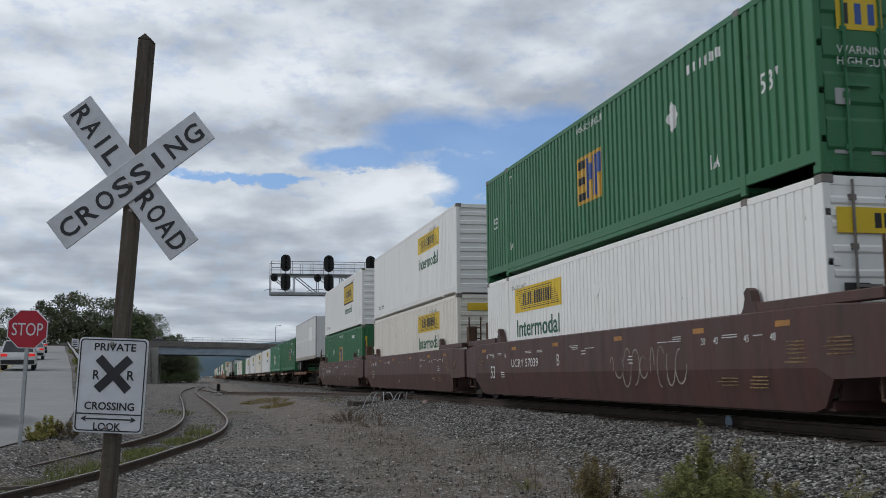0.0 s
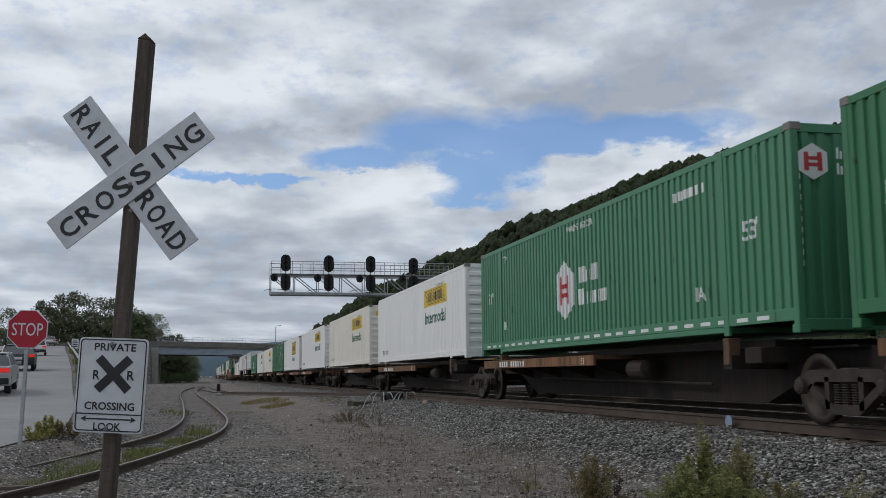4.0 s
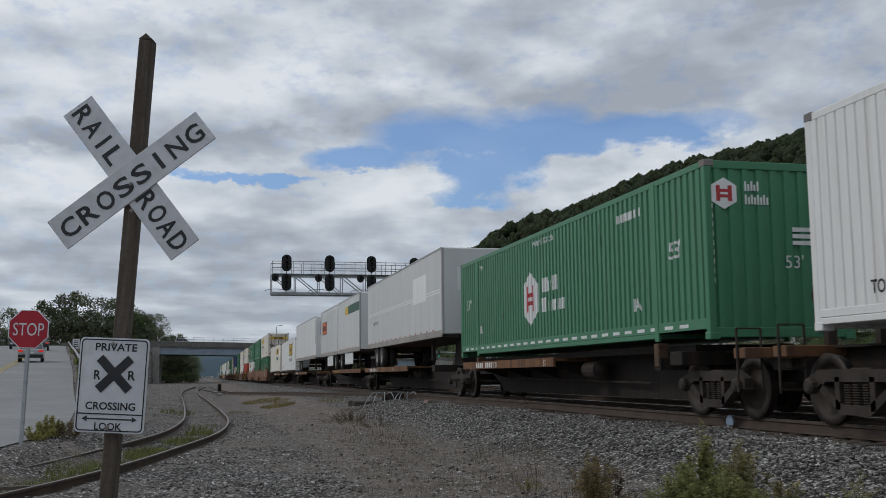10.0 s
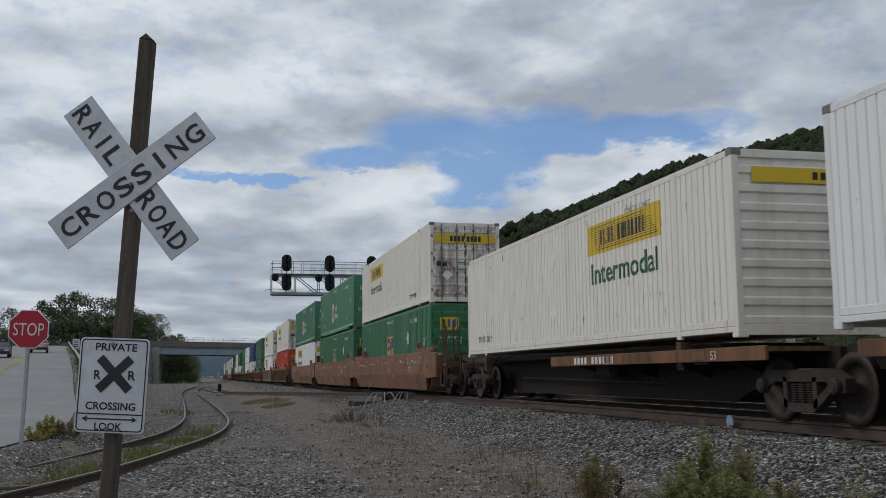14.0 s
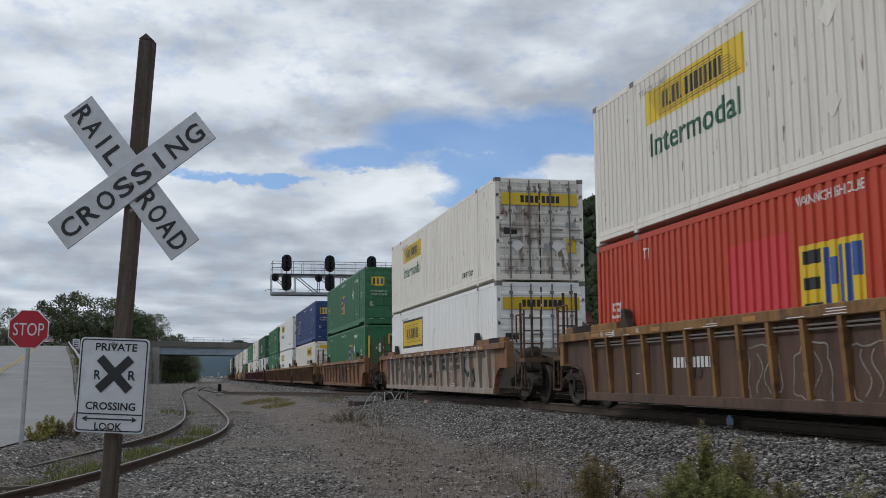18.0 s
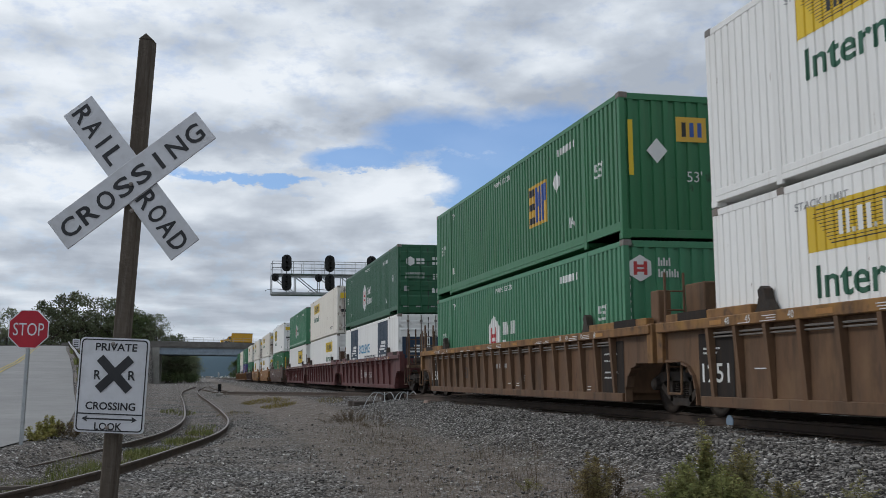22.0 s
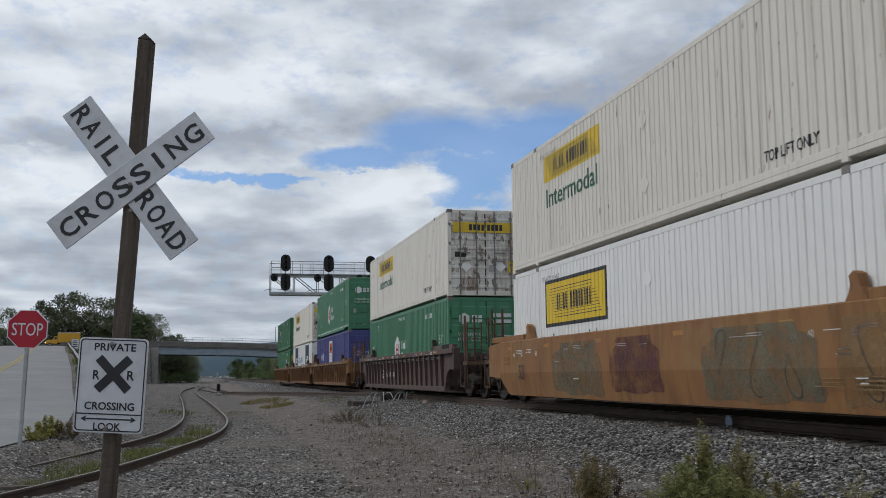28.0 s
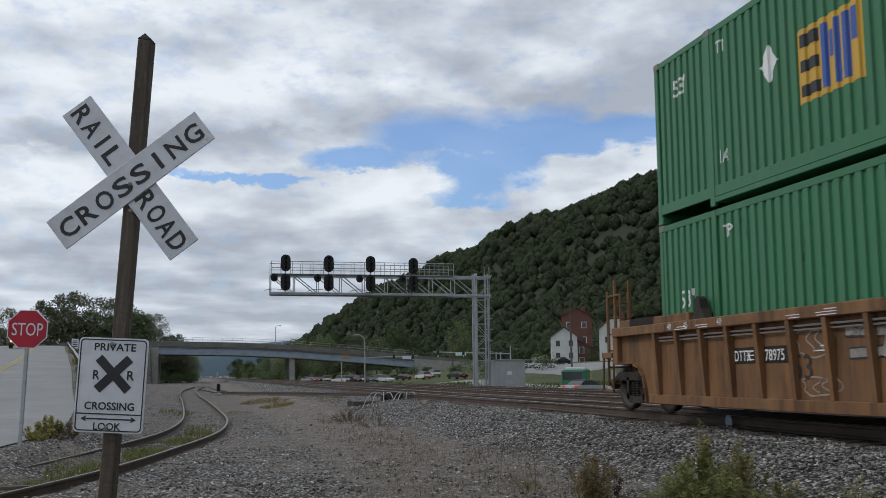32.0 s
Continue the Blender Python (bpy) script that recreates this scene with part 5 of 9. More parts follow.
        part("lettering", text_build("53'", 0.30, lambda u, v: (-0.1 - u, yf + 0.004, 1.15 + v)), M["white_ink"], fr, "letters 53'")
    else:
        part("hexagon_mark", Build().prism([(0.95 + 0.26 * math.cos(radians(30 + 60 * i)), 2.35 + 0.26 * math.sin(radians(30 + 60 * i))) for i in range(6)], 1, yf, yf + 0.005), M["white_ink"], fr, "white hexagon mark")
        for x0, x1, z0, z1 in ((0.81, 0.88, 2.22, 2.48), (1.02, 1.09, 2.22, 2.48), (0.88, 1.02, 2.37, 2.42), (0.88, 1.02, 2.28, 2.33)):
            plate(fr, yf + 0.006, x0, x1, z0, z1, "red_ink")
        for i in range(8):
            plate(fr, yf, 0.58 - i * 0.055 - 0.035, 0.58 - i * 0.055, 2.18, 2.34 - 0.04 * (i % 2), "white_ink")
        for i in range(5):
            plate(fr, yf, 0.58 - i * 0.055 - 0.035, 0.58 - i * 0.055, 2.40, 2.56 - 0.05 * (i % 2), "white_ink")
        for i in range(9):
            plate(fr, yf, 1.16, 1.22, 0.9 + 0.15 * i, 0.98 + 0.15 * i, "white_ink")
        for i in range(3):
            plate(fr, yf, -0.85, -0.25, 1.75 - 0.11 * i, 1.82 - 0.11 * i, "white_ink")
        part("lettering", text_build("53'", 0.30, lambda u, v: (-0.1 - u, yf + 0.004, 1.15 + v)), M["white_ink"], fr, "letters 53'")
    # doors
    yd = -L2 + 0.02
    for i, (x0, x1) in enumerate(((-W2 + 0.12, -0.006), (0.006, W2 - 0.12))):
        prof = [(yd + 0.04, CH - 0.14), (yd + 0.04, 0.19), (yd - 0.004, 0.19)]
        for k in range(8 if white else 4):
            z, rise, run = (0.26 + 0.32 * k, 0.018, (0.03, 0.09, 0.12)) if white else (0.30 + 0.62 * k, 0.026, (0.05, 0.40, 0.45))
            prof += [(yd - 0.004, z), (yd - 0.004 - rise, z + run[0]), (yd - 0.004 - rise, z + run[1]), (yd - 0.004, z + run[2])]
        prof.append((yd - 0.004, CH - 0.14))
        b = Build().prism(prof, 0, x0, x1)
        d = part("door", b, M["door_white"] if body == "cream" else m, c)
        for k, fx in enumerate((0.26, 0.74)):
            x = x0 + (x1 - x0) * fx
            part("locking_bar", ROD_W if white else ROD_G[body], None, d, "steel locking bar", at=(x, yd - 0.055, 0))
        y = yd - 0.032
        w0, w1 = x0 + 0.06, x1 - 0.06
        if style in ("panel_yellow", "panel_worn", "panel_boxed", "panel_pale"):
            plate(d, y, w0 if i == 0 else x0 + 0.02, x1 - 0.02 if i == 0 else w1, 2.13, 2.47, "yellow" if style != "panel_pale" else "white_ink", "yellow band with dark marks", "yellow_band")
            for k in range(4):
                a = (x1 - 0.55 + k * 0.14) if i == 0 else (x0 + 0.06 + k * 0.14)
                plate(d, y - 0.003, a, a + 0.10, 2.20, 2.40, "black")
            if i == 0:
                plate(d, y, x0 + 0.12, x0 + 0.5, 1.30, 1.48, "black")
            else:
                plate(d, y, x1 - 0.40, x1 - 0.12, 0.80, 1.20, "yellow", "yellow notice", "notice")
                plate(d, y, x0 + 0.1, x0 + 0.3, 0.82, 1.05, "steel", "", "notice")
                plate(d, y, x1 - 0.42, x1 - 0.12, 1.52, 1.66, "steel")
            part("placard_holder", Build().prism([(x0 + 0.3, 1.0), (x0 + 0.5, 0.8), (x0 + 0.7, 1.0), (x0 + 0.5, 1.2)], 1, y, y - 0.005), M["white"], d)
        elif style == "slogan":
            plate(d, y, w0, w1, 0.30, 1.95, "navy", "navy panel", "navy_panel")
            for k in range(3):
                a = x1 - 0.62 + 0.2 * k if i == 0 else x0 + 0.1 + 0.2 * k
                plate(d, y - 0.003, a, a + 0.12, 0.70, 1.15, "white_ink")
            for k in range(3):
                plate(d, y - 0.003, x0 + 0.35 + 0.1 * k, x1 - 0.25 + 0.04 * k, 1.30 + 0.12 * k, 1.37 + 0.12 * k, "white_ink")
        else:
            if i == 0:
                if "square" in style:
                    plate(d, y, x0 + 0.22, x0 + 0.92, 1.95, 2.40, "yellow", "yellow square mark", "yellow_square")
                    for k in range(3):
                        plate(d, y - 0.003, x0 + 0.30 + 0.2 * k, x0 + 0.40 + 0.2 * k, 2.03, 2.32, "black" if k == 0 else "blue_ink")
                elif style != "panel_violet":
                    part("hexagon_mark", Build().prism([(x0 + 0.42 + 0.2 * math.cos(radians(30 + 60 * k)), 2.18 + 0.2 * math.sin(radians(30 + 60 * k))) for k in range(6)], 1, y, y - 0.004), M["white_ink"], d, "white hexagon mark")
                    for k in range(2):
                        plate(d, y, x0 + 0.68, x0 + 1.02, 2.20 - 0.14 * k, 2.30 - 0.14 * k, "white_ink")
                part("lettering", text_build("WARNING", 0.16, lambda u, v: (x0 + 0.2 + u, y - 0.004, 1.62 + v), 0.82), M["white_ink"], d, "letters WARNING")
                part("lettering", text_build("HIGH CUBE", 0.16, lambda u, v: (x0 + 0.2 + u, y - 0.004, 1.46 + v), 0.82), M["white_ink"], d, "letters HIGH CUBE")
                plate(d, y, x0 + 0.14, x0 + 0.36, 0.92, 1.14, "steel", "", "notice")
            else:
                for k in range(2):
                    plate(d, y, x0 + 0.18, x0 + 0.88, 2.24 - 0.2 * k, 2.36 - 0.2 * k, "white_ink")
                for k in range(3):
                    plate(d, y, x0 + 0.2, x0 + 0.95, 1.60 - 0.09 * k, 1.65 - 0.09 * k, "white_ink")
                part("lettering", text_build("53'", 0.28, lambda u, v: (x0 + 0.55 + u, y - 0.004, 1.16 + v)), M["white_ink"], d, "letters 53'")
                plate(d, y, x0 + 0.58, x0 + 0.95, 0.84, 1.08, "yellow", "yellow notice", "notice")
                plate(d, y, x0 + 0.16, x0 + 0.54, 0.86, 1.06, "white_ink", "", "notice")
            for k in range(2):
                plate(d, y + 0.02, x0 + 0.1 + 0.55 * k, x0 + 0.35 + 0.55 * k, 0.26, 0.31, "steel")
    part("door_seal", Build().box(-0.02, 0.02, yd - 0.012, yd, 0.19, CH - 0.14), M["black"], c, "black rubber door seal")
    for (owner, mat), b in pool.items():
        part("marking", b, M[mat], owner)
    return c


ROD_W = ROD.mesh("locking_bar", M["casting"])
ROD_G = {k: ROD.mesh("locking_bar", M[k]) for k in ("green", "pale_green", "deep_green", "blue", "red", "violet")}
_proto = {}


def put_container(style, s, z, near="doors", label=""):
    """s: middle of the box along the train. near: which end leads."""
    turn = 0 if near == "doors" else 180
    m = pose(TRACK_X, s, z, 0, 0, turn)
    if style not in _proto:
        c = _proto[style] = container(style)
        c.matrix_basis = m
    else:
        c = copy_thing(_proto[style], m)
    if label:
        c["label"] = label
    TRAIN.append((c, s, z, turn))
    return c


# ---- the train: cars ----
def truck_meshes():
    fr = []
    for sx in (-1, 1):
        b = Build()
        x0, x1 = sorted((sx * 0.93, sx * 1.08))
        top = [(-1.05, 0.42), (-1.05, 0.60), (-0.75, 0.72), (0.75, 0.72), (1.05, 0.60), (1.05, 0.42), (0.80, 0.42), (0.62, 0.56), (-0.62, 0.56), (-0.80, 0.42)]
        b.prism(top, 0, x0, x1)
        b.prism([(-0.80, 0.46), (-0.30, 0.14), (0.30, 0.14), (0.80, 0.46), (0.72, 0.54), (0.26, 0.26), (-0.26, 0.26), (-0.72, 0.54)], 0, x0, x1)
        for y in (-0.36, 0.36):
            b.box(x0, x1, y - 0.05, y + 0.05, 0.2, 0.62)
        for y in (-0.89, 0.89):
            b.lathe((sx * 1.06, y, 0.50), (sx, 0, 0), [(0, 0.11), (0.10, 0.11), (0.13, 0.07)], 10)
        fr.append(b.mesh("side_frame", M["truck"]))
    sp = Build()
    prof = []
    for k in range(9):
        prof += [(0.26 + 0.032 * k, 0.078), (0.26 + 0.032 * k + 0.016, 0.058)]
    for yy in (-0.18, 0.02, 0.2):
        sp.lathe((0, yy, 0), (0, 0, 1), prof, 8)
    wheel = Build().lathe((0, 0, 0), (1, 0, 0), [(-0.065, 0.10), (-0.06, 0.16), (-0.02, 0.34), (-0.065, 0.36), (-0.065, 0.455), (0.055, 0.462), (0.062, 0.485), (0.075, 0.485), (0.075, 0.36), (0.01, 0.34), (-0.01, 0.17), (0.06, 0.10)], 28)
    axle = Build().tube((-0.85, 0, 0), (0.85, 0, 0), 0.08, seg=10)
    bol = Build().box(-1.0, 1.0, -0.22, 0.22, 0.45, 0.74, 0.03)
    return fr, sp.mesh("spring", M["truck"]), wheel.mesh("wheel", M["wheel"], True), axle.mesh("axle", M["wheel"], True), bol.mesh("bolster", M["truck"])


TRUCK = truck_meshes()


def add_truck(car, y):
    fr, sp, wheel, axle, bol = TRUCK
    t = part("truck", bol, None, car, "grimy cast-steel railway truck", at=(0, y, 0))
    for i in (0, 1):
        part("side_frame", fr[i], None, t)
        part("spring", sp, None, t, "coil spring pack", at=((-1.0, 1.0)[i], 0, 0))
        for yy in (-0.89, 0.89):
            w = part("wheel", wheel, None, t, "steel railway wheel")
            w.matrix_basis = pose((-0.76, 0.76)[i], yy, 0.46, 0, 0, 180 * (i == 0))
    for yy in (-0.89, 0.89):
        part("axle", axle, None, t, at=(0, yy, 0.46))


def coupler(car, y, sg, mat):
    b = Build().box(-0.12, 0.12, *sorted((y, y + sg * 0.55)), 0.72, 0.98, 0.03)
    b.prism([(-0.2, y + sg * 0.5), (0.2, y + sg * 0.5), (0.16, y + sg * 0.72), (-0.05, y + sg * 0.72)], 2, 0.72, 0.98)
    part("coupler", b, M["truck"], car, "steel knuckle coupler")
    part("air_hose", Build().path([(0.3, y, 0.75), (0.33, y + sg * 0.25, 0.5), (0.25, y + sg * 0.6, 0.42)], 0.03, 6), M["tyre"], car)


# worn top rails (and ribs) whose paint differs from the side's
TRIM = {"rust_car": ("ochre_trim", "ochre_trim"), "tan_car": ("ochre_trim", "tan_car"), "grey_car": ("salmon_car", "grey_car")}


def well_side(car, yc, sx, kind, mat, rnd, plain=False, number=""):
    """One side of a well, with its ribs."""
    m = M[mat]
    top, edge = (M[k] for k in TRIM.get(mat, (mat, mat)))
    if kind == "smooth":
        st = [(-9.75, 0.64), (-8.50, 0.60), (-8.15, 0.24), (-7.9, 0.18), (7.9, 0.18), (8.15, 0.24), (8.50, 0.60), (9.75, 0.64)]
        b = Build()
        for y, lo in st:
            end = abs(y) > 9
            rim = 1.53 if not end else 1.46
            mid = max(lo + 0.02, 0.74)
            xo = 1.56 if not end else 1.50
            sec = [(1.42, lo), (1.46 if lo < 0.5 else xo, lo), (xo, mid), (xo, rim - 0.02), (xo - 0.03, rim), (1.42, rim)]
            b.v += [(sx * x, yc + y, z) for x, z in sec]
        for k in range(len(st) - 1):
            b.f += [(6 * k + i, 6 * k + (i + 1) % 6, 6 * k + 6 + (i + 1) % 6, 6 * k + 6 + i) for i in range(6)]
        b.f += [tuple(range(6)), tuple(range(6 * len(st) - 6, 6 * len(st)))]
        s = part("side_wall", b, m, car)
    else:
        b = Build()
        x = lambda a, c: sorted((sx * a, sx * c))
        b.box(*x(1.40, 1.44), yc - 8.3, yc + 8.3, 0.2, 1.45)
        b.box(*x(1.40, 1.50), yc - 8.3, yc + 8.3, 0.17, 0.33, 0.01)
        for k in range(14 if sx > 0 else 0):
            y = yc - 7.9 + 15.8 * k / 13
            b.prism([(1.44, 0.33), (1.50, 0.33), (1.57, 1.37), (1.44, 1.37)], 1, y - 0.045, y + 0.045)
        s = part("side_wall", b, m, car)
        part("top_chord", Build().box(*x(1.38, 1.58), yc - 9.7, yc + 9.7, 1.37, 1.53, 0.012), top, s)
        arch = [(8.42, 0.19), (8.46, 0.45), (8.56, 0.66), (8.72, 0.80), (8.95, 0.88), (9.72, 0.92)]
        for sg in (-1, 1):
            part("end_gusset", Build().prism([(yc + sg * 8.3, 0.19)] + [(yc + sg * a, z) for a, z in arch] + [(yc + sg * 9.72, 1.37), (yc + sg * 8.3, 1.37)], 0, *x(1.38, 1.44)), top if mat == "grey_car" else m, s)
            b = Build()
            for (a, z), (c, w) in zip(arch, arch[1:]):
                b.prism([(yc + sg * a, z), (yc + sg * c, w), (yc + sg * c, w - 0.05), (yc + sg * (a + 0.05), z - 0.01)], 0, *x(1.36, 1.50))
            part("wheel_arch", b, top if mat == "grey_car" else m, s)
            part("end_post", Build().box(*x(1.34, 1.54), *sorted((yc + sg * 9.55, yc + sg * 9.76)), 0.86, 1.55, 0.012), top, s)
        rib = Build().prism([(1.44, 0.33), (1.50, 0.33), (1.57, 1.37), (1.44, 1.37)], 1, -0.045, 0.045)
        if sx < 0:
            rib.v = [(-a, y, z) for a, y, z in rib.v]
        rib = rib.mesh("rib", edge)
        places = [0.24 + 1.46 * k for k in range(-5, 6)] if mat in ("maroon_car", "salmon_car") else [-7.9 + 0.9875 * k for k in range(17)] if mat == "grey_car" else [-7.9 + 0.8316 * k for k in range(20)]
        for y in places if sx < 0 else ():
            part("rib", rib, None, s, at=(0, yc + y, 0))
        for z, r in ((1.29, 0.017), (1.235, 0.014)) if sx < 0 else ((1.27, 0.02),):
            part("pipe", Build().tube((sx * 1.49, yc - 7.8, z), (sx * 1.49, yc + 7.8, z), r, seg=6), M["casting"] if mat != "maroon_car" else m, s)

    # guides over the container's foot
    for y in (-6.1, 6.1):
        y *= 1.05
        g = Build().prism([(yc + y - 0.24, 1.52), (yc + y + 0.24, 1.52), (yc + y + 0.15, 1.62), (yc + y + 0.10, 1.74), (yc + y + 0.12, 1.84), (yc + y + 0.03, 1.90), (yc + y - 0.05, 1.86), (yc + y - 0.10, 1.70), (yc + y - 0.20, 1.58)], 0, *sorted((sx * 1.33, sx * 1.47)))
        part("container_guide", g, M["truck"] if kind != "smooth" else m, s, "worn steel container guide")
    for sg in (-1, 1):
        part("end_ledge", Build().box(*sorted((sx * 1.34, sx * 1.50)), *sorted((yc + sg * 6.68, yc + sg * 9.45)), 1.525, 1.665, 0.012), top, s)
        if kind != "smooth" and sx < 0:
            part("grip_strip", Build().box(*sorted((sx * 1.36, sx * 1.507)), *sorted((yc + sg * 8.0, yc + sg * 9.0)), 1.535, 1.672), M["spine"], s, "black non-slip strip")
    stencil = Build()

    def plate(y0, y1, z0, z1, mt, label="", name="mark_bar", x=1.562):
        if name == "mark_bar":
            stencil.box(*sorted((sx * (x - 0.01), sx * (x + 0.003))), yc + y0, yc + y1, z0, z1)
            return
        part(name, Build().box(*sorted((sx * (x - 0.01), sx * (x + 0.003))), yc + y0, yc + y1, z0, z1), M[mt], s, label)

    def words(t, y, z, h, mt="white_ink", x=1.566, width=None):
        y_at = (lambda u: yc + y - u) if sx < 0 else (lambda u: yc - y + u)
        part("lettering", text_build(t, h / 0.73, lambda u, v: (sx * x, y_at(u), z + v), width), M[mt], s, "letters " + t)
    flat = kind == "smooth"
    if sx > 0:
        return
    xx = 1.562 if flat else 1.447
    for y in (-7.6, -5.2, -2.0, 1.5, 4.6, 7.4):
        plate(y, y + 0.36, 1.30 if flat else 1.41, 1.38 if flat else 1.48, "dull_orange" if mat != "orange_car" or flat else "orange_car", "orange reflector", "reflector", 1.562 if flat else 1.582)
    words("53", 6.9 if flat else 1.15 if mat == "maroon_car" else 3.8, 0.60, 0.42 if mat == "maroon_car" else 0.34, "white_ink" if mat in ("brown_car", "maroon_car", "dark_car") else "black", xx + 0.004)
    y0 = 5.0 if flat else 2.6
    if number:
        if flat:
            words(number, y0, 0.88, 0.20, "white_ink", xx + 0.004, 2.1)
        else:
            words(number.split()[0], 0.12, 0.62, 0.27, "white_ink", xx + 0.004, 0.84)
            words(number.split()[1], -1.32, 0.62, 0.27, "white_ink", xx + 0.004, 0.94)
    # small print and length marks along the top of the side
    zt = 1.20 if flat else 1.39
    for y in (-6.9, -6.2, -4.4, -3.9, -0.6, 0.3, 2.6, 3.4, 5.9, 6.6):
        for j in range(rnd.randint(1, 3)):
            plate(y, y + rnd.uniform(0.22, 0.5), zt + 0.035 * j, zt + 0.012 + 0.035 * j, "white_ink", "", "mark_bar", 1.564 if flat else 1.584)
    for mark, y in (("20", -5.1), ("40", -5.5), ("45", -6.4), ("48", -7.1), ("48", 7.3), ("45", 6.7), ("40", 5.6)):
        q = text_build(mark, 0.15, lambda u, v: (sx * (1.567 if flat else 1.586), yc + y - u, v + (1.12 if flat else 1.40)))
        stencil.add(q.v, q.f)
    if flat:
        # tan notices near the car's end
        b = Build()
        for y, z, n in ((-7.9, 1.08, 4), (-7.0, 0.62, 4), (-6.2, 0.60, 3), (-8.9, 1.10, 5), (-8.0, 0.86, 2), (7.6, 1.10, 4)):
            for j in range(n):
                b.box(sx * 1.565, sx * 1.561, yc + y, yc + y + 0.62 * rnd.uniform(0.6, 1), z - 0.05 * j, z - 0.05 * j + 0.02)
        part("notice", b, M["graffiti_tan"], s, "small tan printed notices")
    for k in range(0 if plain or number else 9):
        if k == 4:
            continue
        sg = -sx
        a = y0 - 0.24 * k
        plate(sg * a - 0.07, sg * a + 0.07, 0.90 if flat else 0.66, 1.07 if flat else 0.84, "white_ink", "", "mark_bar", xx + 0.002)
    letter = "A" if rnd.random() < 0.5 else "B"
    if not plain:
        words(letter, 1.6 if flat else -2.5, 0.88 if flat else 0.6, 0.26, "white_ink", xx + 0.004)
    for k in range(rnd.randint(3, 5)):
        y = rnd.uniform(-7, 7)
        z = rnd.uniform(0.5, 1.2) if flat else rnd.uniform(0.4, 1.1)
        w = rnd.uniform(0.18, 0.4)
        for j in range(rnd.randint(1, 3)):
            plate(y, y + w * rnd.uniform(0.6, 1), z - 0.06 * j, z - 0.06 * j + 0.018, "white_ink", "", "mark_bar", xx + 0.002)
    part("stencil", stencil, M["white_ink"], s, "white stencilled marks")
    if sx < 0 and not plain and mat in ("brown_car", "orange_car"):
        graffiti(s, yc - 4.4 if flat else yc + rnd.uniform(-5, 4), xx + 0.003, sx, rnd)


def graffiti(owner, y, x, sx, rnd):
    """Looping sprayed strokes, not letters."""
    b = Build()
    for k in range(rnd.randint(7, 9)):
        c, r1, r2, a = y + 0.36 * k, rnd.uniform(0.10, 0.20), rnd.uniform(0.18, 0.36), rnd.uniform(0, 6)
        span = rnd.uniform(3.0, 6.0)
        pts = [(c + r1 * math.cos(a + span * i / 14) + 0.05 * i / 14, 0.80 + r2 * math.sin(a + span * i / 14)) for i in range(15)]
        for p, q in zip(pts, pts[1:]):
            d = Vector((q[0] - p[0], q[1] - p[1])).normalized() * 0.014
            b.add([(sx * x, p[0] - d.y, p[1] + d.x), (sx * x, p[0] + d.y, p[1] - d.x), (sx * x, q[0] + d.y, q[1] - d.x), (sx * x, q[0] - d.y, q[1] + d.x)], [(0, 1, 2, 3)])
    part("spray_paint", b, M["graffiti"], owner, "faded sprayed strokes")


